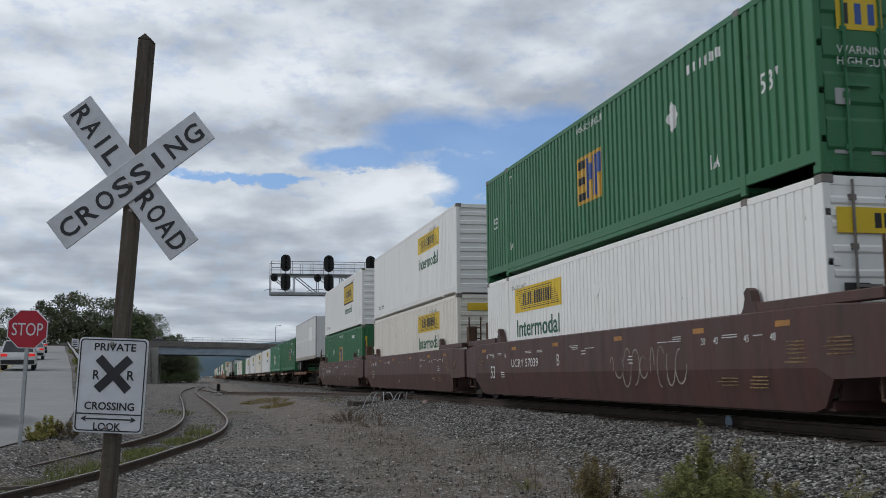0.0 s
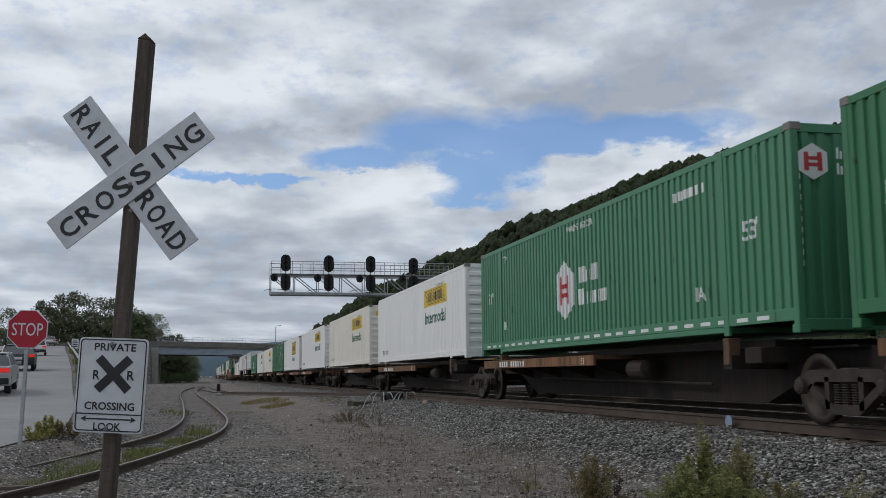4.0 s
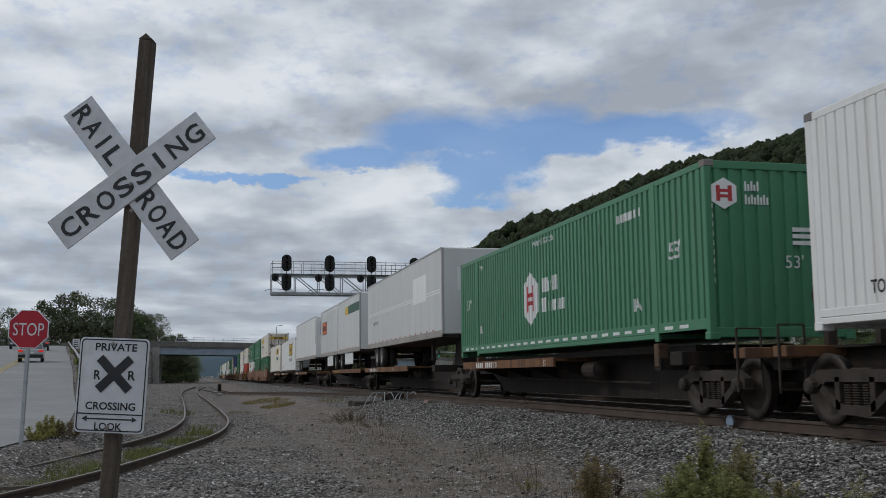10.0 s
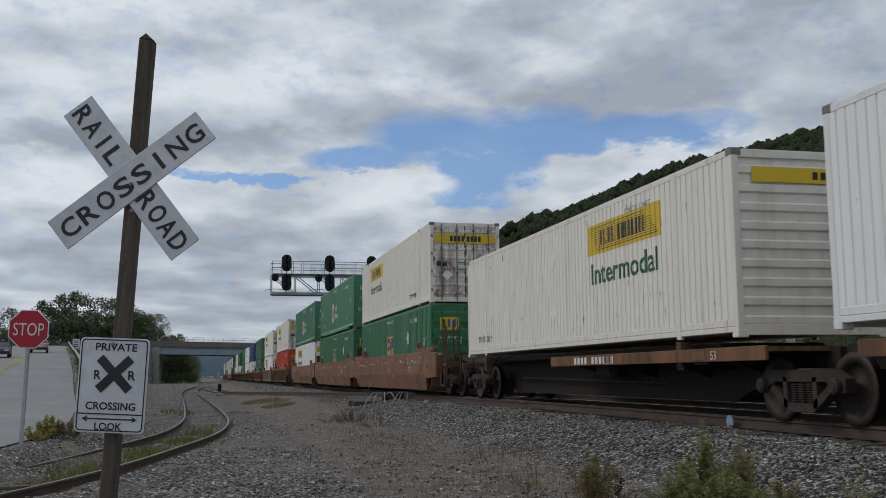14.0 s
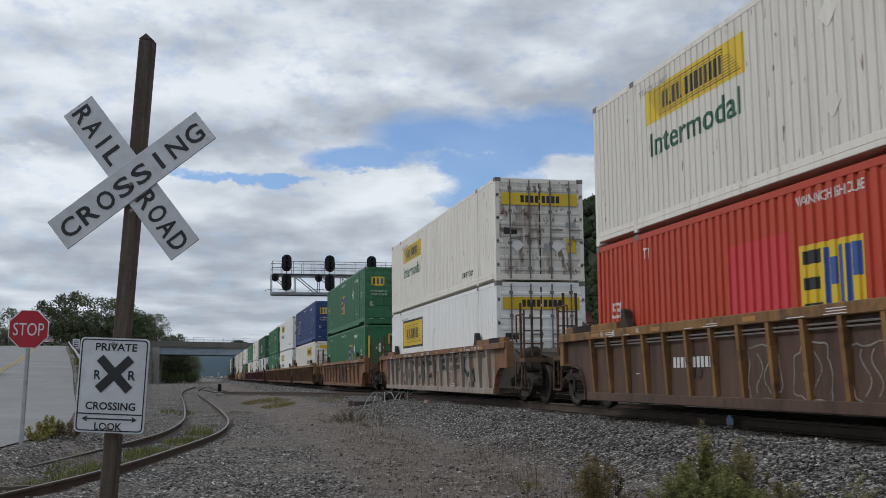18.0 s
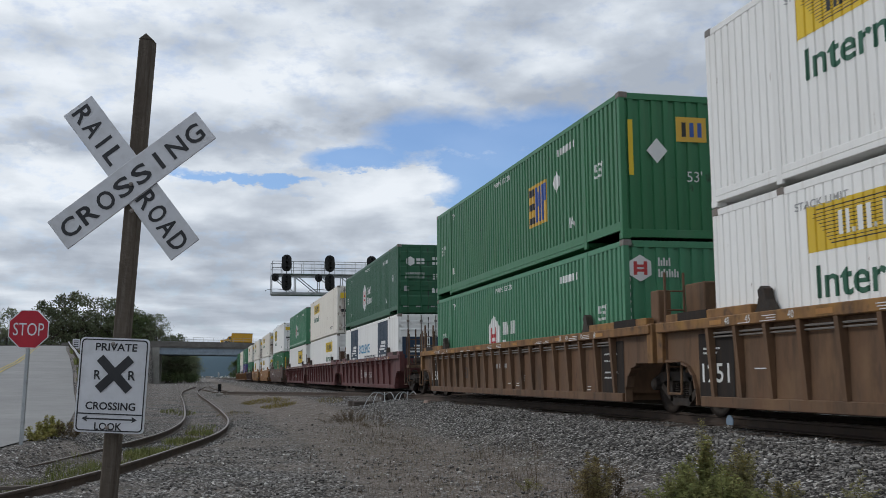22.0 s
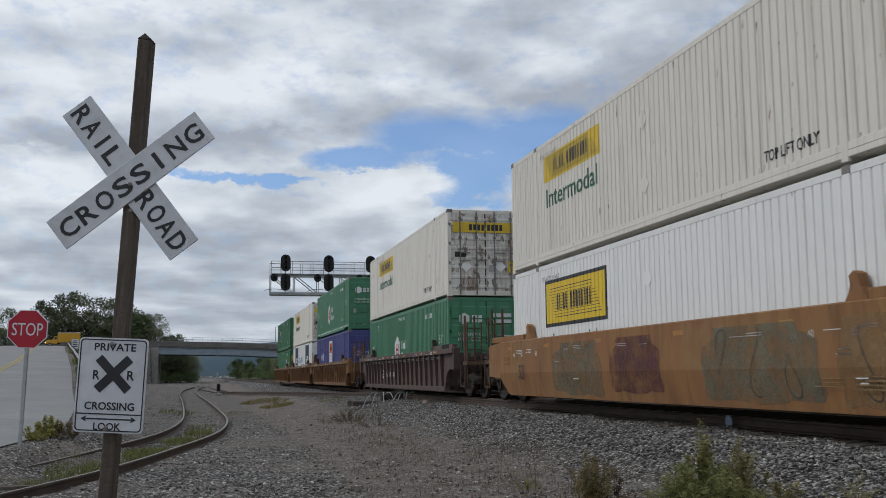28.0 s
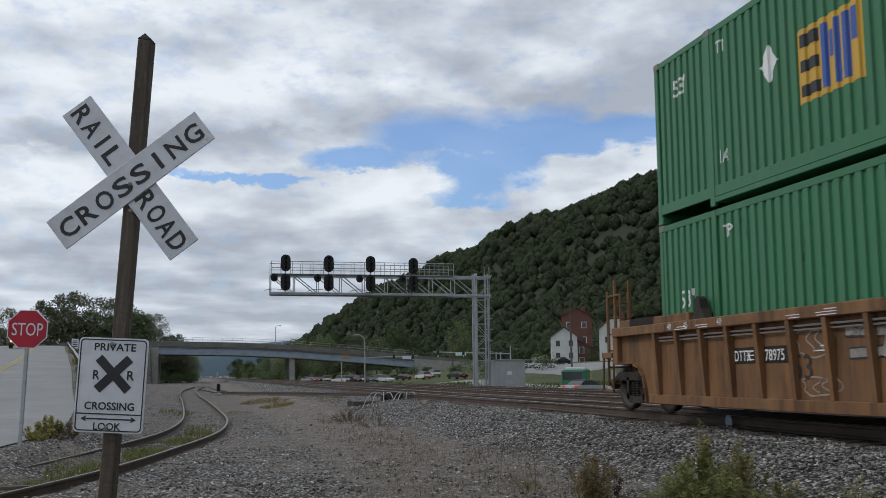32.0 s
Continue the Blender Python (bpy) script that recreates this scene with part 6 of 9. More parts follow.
def well_car(centres, kind, mat, label, seed, extras=(), number=""):
    rnd = random.Random(seed)
    s0 = centres[0]
    car = thing("well_car", label, "railway car", group="cars of the train")
    TRAIN.append((car, s0, RAIL_Z, 0))
    car.matrix_basis = pose(TRACK_X, s0, RAIL_Z)
    m = M[mat]
    gear = m if mat in ("orange_car", "tan_car") else M["gear"]
    for i, c in enumerate(centres):
        yc = c - s0
        for sx in (-1, 1):
            well_side(car, yc, sx, kind, mat, rnd, bool(extras) or (number and i % 2 == 1), number if i % 2 == 0 else "")
        part("well_floor", Build().box(-1.40, 1.40, yc - 8.25, yc + 8.25, 0.20, 0.33), m, car)
        for sg in (-1, 1):
            end = (sg < 0 and i == 0) or (sg > 0 and i == len(centres) - 1)
            gap = 3.75 if end else abs(centres[i + sg] - c) - 2 * 8.077
            reach = 10.75 if end else 8.077 + gap / 2 - 0.06
            part("bulkhead", Build().box(-1.36, 1.36, *sorted((yc + sg * 8.28, yc + sg * 8.38)), 0.33, 1.40), m, car)
            b = Build().prism([(yc + sg * 8.38, 0.78), (yc + sg * reach, 0.78), (yc + sg * reach, 1.04), (yc + sg * 8.38, 1.30)], 0, -0.42, 0.42)
            part("draft_sill", b, M["truck"], car)
            b = Build().box(-1.36, 1.36, *sorted((yc + sg * (reach - 0.5 if end else 9.2), yc + sg * (reach if end else 9.45))), 1.00, 1.10)
            part("end_platform", b, gear, car)
            if end:
                add_truck(car, yc + sg * 9.80)
                coupler(car, yc + sg * 10.75, sg, mat)
                lad = Build()
                for x in (-1.30, -0.86):
                    lad.tube((x, yc + sg * 10.55, 0.45), (x, yc + sg * 10.55, 2.3), 0.022, seg=6)
                for k in range(6):
                    lad.tube((-1.30, yc + sg * 10.55, 0.5 + 0.32 * k), (-0.86, yc + sg * 10.55, 0.5 + 0.32 * k), 0.016, seg=5)
                part("ladder", lad, gear, car, "painted steel grab ladder")
                rail = Build().path([(-1.3, yc + sg * 9.9, 1.5), (-1.3, yc + sg * 9.9, 2.2), (-1.3, yc + sg * 10.5, 2.2), (-1.3, yc + sg * 10.5, 1.1)], 0.02, 6)
                part("handrail", rail, gear, car)
                bw = Build()
                ring = [(0.55 + 0.26 * math.cos(t), yc + sg * 10.35, 1.75 + 0.26 * math.sin(t)) for t in (2 * math.pi * k / 14 for k in range(15))]
                bw.path(ring, 0.02, 5)
                for k in range(3):
                    bw.tube((0.55, yc + sg * 10.35, 1.75), ring[k * 5], 0.012, seg=5)
                bw.box(0.45, 0.65, yc + sg * 10.35 - 0.06, yc + sg * 10.35 + 0.06, 1.04, 1.8)
                part("brake_wheel", bw, M["truck"], car)
                for xx in (-1.28, -0.98):
                    part("stanchion", Build().tube((xx, yc + sg * 10.2, 1.05), (xx, yc + sg * 10.2, 2.5), 0.032, seg=6), gear, car)
                part("step", Build().path([(-1.38, yc + sg * 10.1, 1.0), (-1.40, yc + sg * 10.1, 0.35), (-1.40, yc + sg * 10.6, 0.35), (-1.38, yc + sg * 10.6, 1.0)], 0.022, 6), gear, car, "steel stirrup step")
                part("brake_cylinder", Build().lathe((-0.7, yc + sg * 9.1, 1.25), (0, sg, 0), [(0, 0.06), (0.03, 0.17), (0.5, 0.17), (0.55, 0.05)], 12), M["truck"], car)
                part("brake_pipe", Build().path([(-0.9, yc + sg * 8.5, 1.35), (-0.95, yc + sg * 9.3, 1.15), (-0.8, yc + sg * 10.2, 1.12), (-0.5, yc + sg * 10.7, 0.8)], 0.025, 6), M["truck"], car)
            else:
                if sg > 0:
                    add_truck(car, yc + 8.077 + gap / 2)
                    lad = Build()
                    for x in (-1.45, -1.1):
                        lad.tube((x, yc + 8.077 + gap / 2 - 0.3, 0.7), (x, yc + 8.077 + gap / 2 - 0.3, 2.4), 0.022, seg=6)
                    for k in range(5):
                        lad.tube((-1.45, yc + 8.077 + gap / 2 - 0.3, 0.8 + 0.32 * k), (-1.1, yc + 8.077 + gap / 2 - 0.3, 0.8 + 0.32 * k), 0.016, seg=5)
                    part("ladder", lad, gear, car)
                    yj = yc + 8.077 + gap / 2
                    part("end_box", Build().box(-0.78, -0.12, yj - 0.42, yj + 0.30, 1.08, 2.25, 0.02), gear, car, "tall steel box between the wells")
                    part("end_box", Build().box(-1.30, -1.05, yj + 0.30, yj + 0.62, 1.08, 2.15, 0.02), gear, car)
                    part("brake_pipe", Build().path([(-1.2, yj - 1.3, 1.30), (-1.1, yj - 0.4, 1.0), (-1.15, yj + 0.5, 1.05), (-1.2, yj + 1.3, 1.3)], 0.022, 6), M["truck"], car)
                    part("step", Build().path([(-1.38, yj - 0.7, 1.0), (-1.40, yj - 0.7, 0.35), (-1.40, yj - 0.2, 0.35), (-1.38, yj - 0.2, 1.0)], 0.022, 6), gear, car, "steel stirrup step")
    for what, i, y0, y1, z0, z1, mat2, label2 in extras:
        car_mark(car, centres[i] - s0, what, y0, y1, z0, z1, mat2, label2, kind)
    return car


def car_mark(car, yc, what, y0, y1, z0, z1, mat, label, kind):
    """Paint on the near side of a well: a panel, bars, letters, or a sprayed shape with an outline."""
    x = -1.565 if kind == "smooth" else -1.447
    yl, yr = yc + max(y0, y1), yc + min(y0, y1)
    lean = lambda z: -1.56 if z >= 0.74 else -1.46 - 0.10 * (z - 0.18) / 0.56

    def laid(b):
        """Folds a flat drawing round the bend of a smooth side."""
        if kind != "smooth":
            return b
        bm = bmesh.new()
        vs = [bm.verts.new(p) for p in b.v]
        for f in b.f:
            bm.faces.new([vs[i] for i in f])
        bmesh.ops.bisect_plane(bm, geom=bm.verts[:] + bm.edges[:] + bm.faces[:], plane_co=(0, 0, 0.74), plane_no=(0, 0, 1))
        bm.verts.index_update()
        q = Build()
        q.v = [(v.co.x + 1.56 + lean(v.co.z), v.co.y, v.co.z) for v in bm.verts]
        q.f = [tuple(v.index for v in f.verts) for f in bm.faces]
        bm.free()
        return q
    flat = lambda pts, dx: laid(Build().add([(x - dx, a, z) for a, z in pts], [tuple(range(len(pts)))]))
    if what == "panel":
        part("painted_panel", flat([(yl, z0), (yr, z0), (yr, z1), (yl, z1)], 0.002), M[mat], car, label)
    elif what == "bars":
        n = max(3, int((yl - yr) / ((z1 - z0) * 0.75)))
        step = (yl - yr) / n
        b = Build()
        for k in range(n):
            if n > 6 and k == n // 2 - 1:
                continue
            b.add([(x - 0.005, yl - step * k, z0), (x - 0.005, yl - step * (k + 0.68), z0), (x - 0.005, yl - step * (k + 0.68), z1), (x - 0.005, yl - step * k, z1)], [(0, 1, 2, 3)])
        part("stencil", laid(b), M[mat], car, label)
    elif what == "text":
        part("lettering", text_build(label.split(": ")[-1], (z1 - z0) / 0.73, lambda u, v: (x - 0.005, yl - u, z0 + v), yl - yr, 0.01), M[mat], car, label)
    elif what == "stroke":
        # thick sprayed strokes with a dark edge, running over the ribs
        kinds = ([[(0, 0.95), (1, 0.9)], [(0.05, 0.62), (0.9, 0.66)], [(0.55, 0.92), (0.5, 0.60)]], [[(0, 0.85), (0.9, 0.9), (1.0, 0.75), (0.92, 0.05)], [(0.0, 0.3), (0.45, 0.34)]], [[(0.05, 0.98), (0.0, 0.55), (0.3, 0.35), (0.9, 0.5), (1.0, 0.15)], [(0.5, 0.0), (0.9, 0.02)]], [[(0, 0.1), (0.25, 0.05), (0.35, 0.5)], [(0.3, 0.95), (1, 0.7), (0.85, 0.25)]])
        for half, dx, mt in ((0.075, 0.003, "spray_dark"), (0.052, 0.006, mat)):
            b = Build()
            for run in kinds[int(abs(yl) * 10) % 4]:
                for p, q in zip(run, run[1:]):
                    p, q = [Vector((yl + (yr - yl) * u, z0 + (z1 - z0) * w)) for u, w in (p, q)]
                    d = (q - p).normalized() * half
                    p, q = p - d * 0.7, q + d * 0.7
                    b.add([(x - dx, p.x - d.y, p.y + d.x), (x - dx, p.x + d.y, p.y - d.x), (x - dx, q.x + d.y, q.y - d.x), (x - dx, q.x - d.y, q.y + d.x)], [(0, 1, 2, 3)])
            part("spray_paint", laid(b), M[mt], car, label)
    elif what == "word":
        word = label.split()[-1]
        step = (yl - yr) / len(word)
        for k, ch in enumerate(word):
            part("lettering", text_build(ch, (z1 - z0) / 0.70, lambda u, v: (x - 0.004, yl - step * (k + 0.1) - u, z0 + v), step * 0.72, 0.05), M[mat], car, label)
    else:
        ph = yl * 1.7 + z1
        cy, cz, ry, rz = (yl + yr) / 2, (z0 + z1) / 2, (yl - yr) / 2, (z1 - z0) / 2
        pts = []
        for k in range(28):
            t = 2 * math.pi * k / 28
            w = 1 + 0.10 * math.sin(3 * t + ph) + 0.07 * math.sin(7 * t + 2 * ph)
            c, s = math.cos(t), math.sin(t)
            pts.append((cy + ry * math.copysign(abs(c) ** 0.6, c) * w, min(max(cz + rz * math.copysign(abs(s) ** 0.6, s) * w, 0.20), 1.36)))
        if mat != "none":
            part("spray_paint", flat(pts, 0.002), M[mat], car, label)
        b = Build()

        def line(path, half):
            for p, q in zip(path, path[1:]):
                d = Vector((q[0] - p[0], q[1] - p[1]))
                if d.length > 1e-6:
                    d = d.normalized() * half
                    b.add([(x - 0.0035, p[0] - d.y, p[1] + d.x), (x - 0.0035, p[0] + d.y, p[1] - d.x), (x - 0.0035, q[0] + d.y, q[1] - d.x), (x - 0.0035, q[0] - d.y, q[1] + d.x)], [(0, 1, 2, 3)])
        if what == "loop":
            line(pts + pts[:1], 0.012)
        for j in range(int(2 * ry) if what == "spray" else 0):
            o, q = cy + ry * (0.9 - 1.8 * (j + 0.5) / max(1, int(2 * ry))), ph * (j + 1.3)
            line([(o + 0.16 * math.sin(k * 0.55 + q), cz + rz * (0.8 * math.cos(k * 0.3 + 0.5 * q))) for k in range(12)], 0.011)
        for j in range(2 if what == "loop" else 0):
            o = cy + ry * (0.5 * j - 0.25)
            line([(o + ry * 0.22 * math.sin(k * 0.45 + ph * (j + 1)), cz + rz * (0.75 - 1.5 * k / 13)) for k in range(14)], 0.012)
        part("spray_outline", laid(b), M["graffiti" if what == "loop" else "spray_dark"], car, "sprayed outline strokes")


def spine_car(units, label, seed, number=(9, "", 0)):
    """units: (near end, far end, trailer or not) along the train, coupled by shared trucks."""
    rnd = random.Random(seed)
    s0 = units[0][0]
    car = thing("spine_car", label, "railway car", group="cars of the train")
    TRAIN.append((car, s0, RAIL_Z, 0))
    car.matrix_basis = pose(TRACK_X, s0, RAIL_Z)
    n = len(units)
    joints = [units[0][0] - 1.15 - s0] + [(a[1] + b[0]) / 2 - s0 for a, b in zip(units, units[1:])] + [units[-1][1] + 1.15 - s0]
    trucks = [joints[0] + 1.6] + joints[1:-1] + [joints[-1] - 1.6]
    for y in trucks:
        add_truck(car, y)
    coupler(car, joints[0], -1, "spine")
    coupler(car, joints[-1], 1, "spine")
    for i, (a, e, trailer, *where) in enumerate(units):
        a, e = a - s0, e - s0
        d0, d1 = (a - 0.9, a - 0.9 + (where[0] if where[0] > 1 else 9.2)) if where else (e - 10.5, e + 0.2) if trailer else (e - 8.9, e - 0.6)
        y0, y1 = joints[i] + 0.08, joints[i + 1] - 0.08
        b = Build().prism([(y0, 0.72), (y0 + 1.5, 0.72), (y0 + 3.0, 0.20), (y1 - 3.0, 0.20), (y1 - 1.5, 0.72), (y1, 0.72), (y1, 1.04), (y0, 1.04)], 0, -0.36, 0.36)
        sp = part("spine", b, M["spine"], car, "dark grimy centre spine")
        part("spine_flange", Build().box(-0.55, 0.55, y0 + 0.3, y1 - 0.3, 1.02, 1.055), M["spine"], sp)
        if not trailer:
            part("support_beam", Build().box(-0.95, 0.95, a + 1.2, e - 1.2, 1.055, 1.17, 0.01), M["spine"], sp, "dark beam under the container")
        # deck over the far half, where trailer wheels stand
        d = part("deck", Build().box(-1.36, 1.36, d0, d1, 0.99, 1.06), M["deck"], car, "rusty steel wheel deck")
        for sx in (-1, 1):
            part("deck_edge", Build().box(*sorted((sx * 1.34, sx * 1.40)), d0, d1, 0.86, 1.07, 0.008), M["deck"], d, "worn orange deck edge")
            for y in (d1 - 7.4, d1 - 3.6, d1 - 0.9) if sx < 0 else ():
                part("reflector", Build().box(*sorted((sx * 1.40, sx * 1.404)), y, y + 0.4, 0.90, 1.03), M["orange_car"], d)
            y_at = (lambda u: e - 0.9 - u) if sx < 0 else (lambda u: e - 4.0 + u)
            b = Build()
            for k in (0, 1, 2, 3, 5, 6, 7, 8, 9, 10):
                yy = d1 - 1.6 - 0.2 * k
                b.box(*sorted((sx * 1.40, sx * 1.404)), yy - 0.06, yy + 0.06, 0.89, 1.03)
            if i == number[0]:
                part("lettering", text_build(number[1], 0.17, lambda u, v: (sx * 1.406, (d1 - number[2] - u) if sx < 0 else (d1 - number[2] - 2.0 + u), 0.90 + v), 1.9, 0.01), M["gold"], d, "pale yellow letters " + number[1])
            else:
                part("stencil", b, M["white_ink"], d, "white stencilled marks")
            part("lettering", text_build("53", 0.2, lambda u, v: (sx * 1.406, (d1 - 7.6 - u) if sx < 0 else (d1 - 8.0 + u), 0.89 + v)), M["white_ink"], d, "letters 53")
            for k in range(4) if sx < 0 else ():
                y = d1 - 1.2 - 2.2 * k
                part("deck_bracket", Build().prism([(sx * 0.36, 0.6), (sx * 1.3, 0.88), (sx * 1.3, 0.98), (sx * 0.36, 0.98)], 1, y - 0.04, y + 0.04), M["spine"], d)
        # cross bolster and pedestals at the near end
        part("cross_bolster", Build().box(-1.36, 1.36, a + 0.9, a + 1.35, 0.82, 1.05, 0.01), M["spine"], car)
        if not trailer:
            for sx in (-1, 1):
                for y in (a + 1.98, e - 1.98):
                    part("pedestal", Build().box(*sorted((sx * 1.12, sx * 1.32)), y - 0.09, y + 0.09, 0.80, 1.21, 0.012), M["gear"], car)
                part("cross_arm", Build().box(*sorted((sx * 0.3, sx * 1.3)), a + 1.85, a + 2.1, 0.74, 0.95), M["spine"], car)
        else:
            b = Build().prism([(a + 0.9, 1.05), (a + 2.2, 1.05), (a + 1.75, 2.10), (a + 1.25, 2.10)], 0, -0.35, 0.35)
            b.box(-0.55, 0.55, a + 1.0, a + 2.0, 2.08, 2.16, 0.01)
            part("trailer_hitch", b, M["spine"], car, "steel trailer hitch stand")
        part("air_reservoir", Build().lathe((-0.75, a + 6.0, 0.78), (0, 1, 0), [(0, 0.05), (0.05, 0.18), (0.75, 0.18), (0.8, 0.05)], 12), M["truck"], car)
        part("brake_rod", Build().tube((-0.5, a + 4.0, 0.5), (-0.5, e - 3, 0.6), 0.025, seg=6), M["truck"], car)
    for sg, y in ((-1, joints[0]), (1, joints[-1])):
        b = Build()
        ring = [(0.3 + 0.27 * math.cos(t), y - sg * 0.35, 1.85 + 0.27 * math.sin(t)) for t in (2 * math.pi * k / 14 for k in range(15))]
        b.path(ring, 0.02, 5)
        b.box(0.22, 0.38, y - sg * 0.35 - 0.06, y - sg * 0.35 + 0.06, 1.0, 1.85)
        part("brake_wheel", b, M["truck"], car, "dark handbrake wheel")
        lad = Build()
        for x in (-1.32, -0.92):
            lad.tube((x, y - sg * 0.3, 0.4), (x, y - sg * 0.3, 1.35), 0.02, seg=6)
        for k in range(4):
            lad.tube((-1.32, y - sg * 0.3, 0.45 + 0.3 * k), (-0.92, y - sg * 0.3, 0.45 + 0.3 * k), 0.014, seg=5)
        part("ladder", lad, M["truck"], car)
        part("end_sill", Build().box(-1.3, 1.3, *sorted((y - sg * 0.1, y - sg * 0.45)), 0.90, 1.06, 0.01), M["deck"], car)
    return car


def trailer(style, near, far, z=1.88):
    """A road trailer whose nose leads (towards -y) unless turned."""
    n = far - near
    s = (near + far) / 2
    h = n / 2
    labels = {"van": "dull white road trailer with a faded patch on its side", "van_plain": "dull white road trailer on a rusty deck", "band": "short grey-white road trailer with a dark green band",
              "sign": "short ribbed white road trailer with an orange sign", "cool": "white refrigerated road trailer with a cooling unit on its nose"}
    c = thing("road_trailer", labels[style], "trailer", group="trailers of the train")
    m = M["trailer_dull" if style in ("van", "band") else "trailer"]
    zb, zt, w = 1.00, 3.95, 1.29
    b = Build().box(-w, w, -h, h, zb, zt, 0.035)
    body = part("body", b, m, c)
    for sx in (-1, 1):
        x = lambda a, e: sorted((sx * a, sx * e))
        part("bottom_rail", Build().box(*x(w - 0.02, w + 0.012), -h + 0.02, h - 0.02, zb - 0.08, zb + 0.14, 0.006), M["trailer_rail"], body, "scuffed aluminium rail")
        part("top_rail", Build().box(*x(w - 0.02, w + 0.012), -h + 0.02, h - 0.02, zt - 0.06, zt + 0.01, 0.006), M["steel"], body)
        k = 0
        y = -h + 0.5
        while y < h - 0.6 and (sx < 0) != (style == "sign"):
            part("reflector", Build().box(*x(w + 0.010, w + 0.016), y, y + 0.19, zb + 0.15, zb + 0.20), M["red_ink" if k % 2 else "white_ink"], body)
            y += 0.24 if k % 2 else 0.80
            k += 1
        if style == "sign":
            b = Build()
            for i in range(int(n / 0.31)):
                yy = -h + 0.2 + 0.31 * i
                b.box(*x(w - 0.01, w + 0.018), yy - 0.02, yy + 0.02, zb + 0.14, zt - 0.16)
            part("wall_ribbing", b, m, body)
        if style in ("van", "van_plain"):
            for i in range(2):
                part("pin_stripe", Build().box(*x(w - 0.004, w + 0.004), -h + 0.3, h - 0.3, 2.42 + 0.09 * i, 2.46 + 0.09 * i), M["white"], body, "pale pin stripe")
            b = Build()
            for y0 in ([-h + 0.8 + 1.22 * i for i in range(12)]):
                b.box(*x(w - 0.004, w + 0.003), y0, y0 + 0.005, zb + 0.14, zt - 0.16)
            part("panel_seam", b, m, body)
        if style == "van":
            a0 = -h + 2.5
            part("faded_patch", Build().box(*x(w - 0.003, w + 0.006), a0, a0 + 2.45, 2.30, 3.28), M["white"], body, "blank white patch")
            y_at = (lambda u: h - 1.6 - u) if sx < 0 else (lambda u: h - 3.2 + u)
            part("lettering", text_build("AIR RIDE EQUIPPED", 0.2, lambda u, v: (sx * (w + 0.006), y_at(u), 1.98 + v), 1.6), M["black"], body, "letters AIR RIDE EQUIPPED")
        if style == "band":
            part("green_band", Build().box(*x(w - 0.003, w + 0.006), -h + 0.02, h - 4.4, 3.05, 3.52), M["deep_green"], body, "dark green band")
            part("yellow_mark", Build().box(*x(w, w + 0.009), h - 4.3, h - 3.2, 3.05, 3.50), M["yellow"], body, "yellow company mark")
        if style == "sign":
            sg = lambda q: [(-h + 1.05 - q, 2.42 - q), (-h + 3.35 + q, 2.42 - q), (-h + 3.45 + q, 2.78), (-h + 3.35 + q, 3.14 + q), (-h + 1.05 - q, 3.14 + q), (-h + 0.95 - q, 2.78)]
            part("sign_edge", Build().prism(sg(0.05), 0, *x(w + 0.008, w + 0.020)), M["black"], body)
            part("orange_sign", Build().prism(sg(0), 0, *x(w + 0.01, w + 0.024)), M["orange_ink"], body, "orange company sign")
            b = Build()
            for i in range(6):
                b.box(*x(w + 0.02, w + 0.028), -h + 1.25 + 0.34 * i, -h + 1.47 + 0.34 * i, 2.60, 2.95)
            part("marking", b, M["black"], body)
        if style == "cool":
            part("skirt", Build().prism([(h - 6.2, 0.95), (h - 6.0, 0.35), (h - 10.5, 0.35), (h - 12.2, 0.95)], 0, *x(w - 0.06, w - 0.03)), M["grille"], body, "dark side skirt")
            b = Build()
            for i in range(9):
                b.box(*x(w, w + 0.006), -h + 0.18, -h + 0.32, 2.0 + 0.19 * i, 2.13 + 0.19 * i)
            part("marking", b, M["black"], body)
        if style in ("band",):
            part("skirt", Build().box(*x(w - 0.08, w - 0.04), -1.6, 1.6, 0.28, 1.0, 0.02), M["trailer"], body, "white side skirt")
        if style == "sign":
            part("skirt", Build().box(*x(w - 0.08, w - 0.04), -0.8, 2.0, 0.28, 1.0, 0.02), M["trailer"], body, "white side skirt")
    # nose
    if style == "cool":
        u = part("cooling_unit", Build().box(-0.95, 0.95, -h - 0.62, -h, 1.9, 3.78, 0.10), M["white"], c, "white cooling unit with black grilles")
        part("grille", Build().box(-0.8, 0.8, -h - 0.635, -h - 0.60, 2.75, 3.65, 0.03), M["grille"], u)
        part("side_grille", Build().box(-0.962, -0.94, -h - 0.5, -h - 0.1, 2.6, 3.6, 0.005), M["grille"], u)
        part("lower_cover", Build().box(-0.85, 0.85, -h - 0.60, -h, 1.45, 1.9, 0.04), M["white"], u)
    else:
        part("nose_patch", Build().box(-0.75, 0.75, -h - 0.008, -h, 2.5, 3.3), M["white_ink"], c, "pale nose patch")
        part("corner_trim", Build().box(-w - 0.01, -w + 0.09, -h - 0.01, -h + 0.09, zb, zt, 0.02), M["steel"], c)
        part("corner_trim", Build().box(w - 0.09, w + 0.01, -h - 0.01, -h + 0.09, zb, zt, 0.02), M["steel"], c)
    # running gear
    axles = [h - 1.05] if n < 12 else [h - 2.35, h - 3.6] if style == "van" else [h - 2.85, h - 4.1]
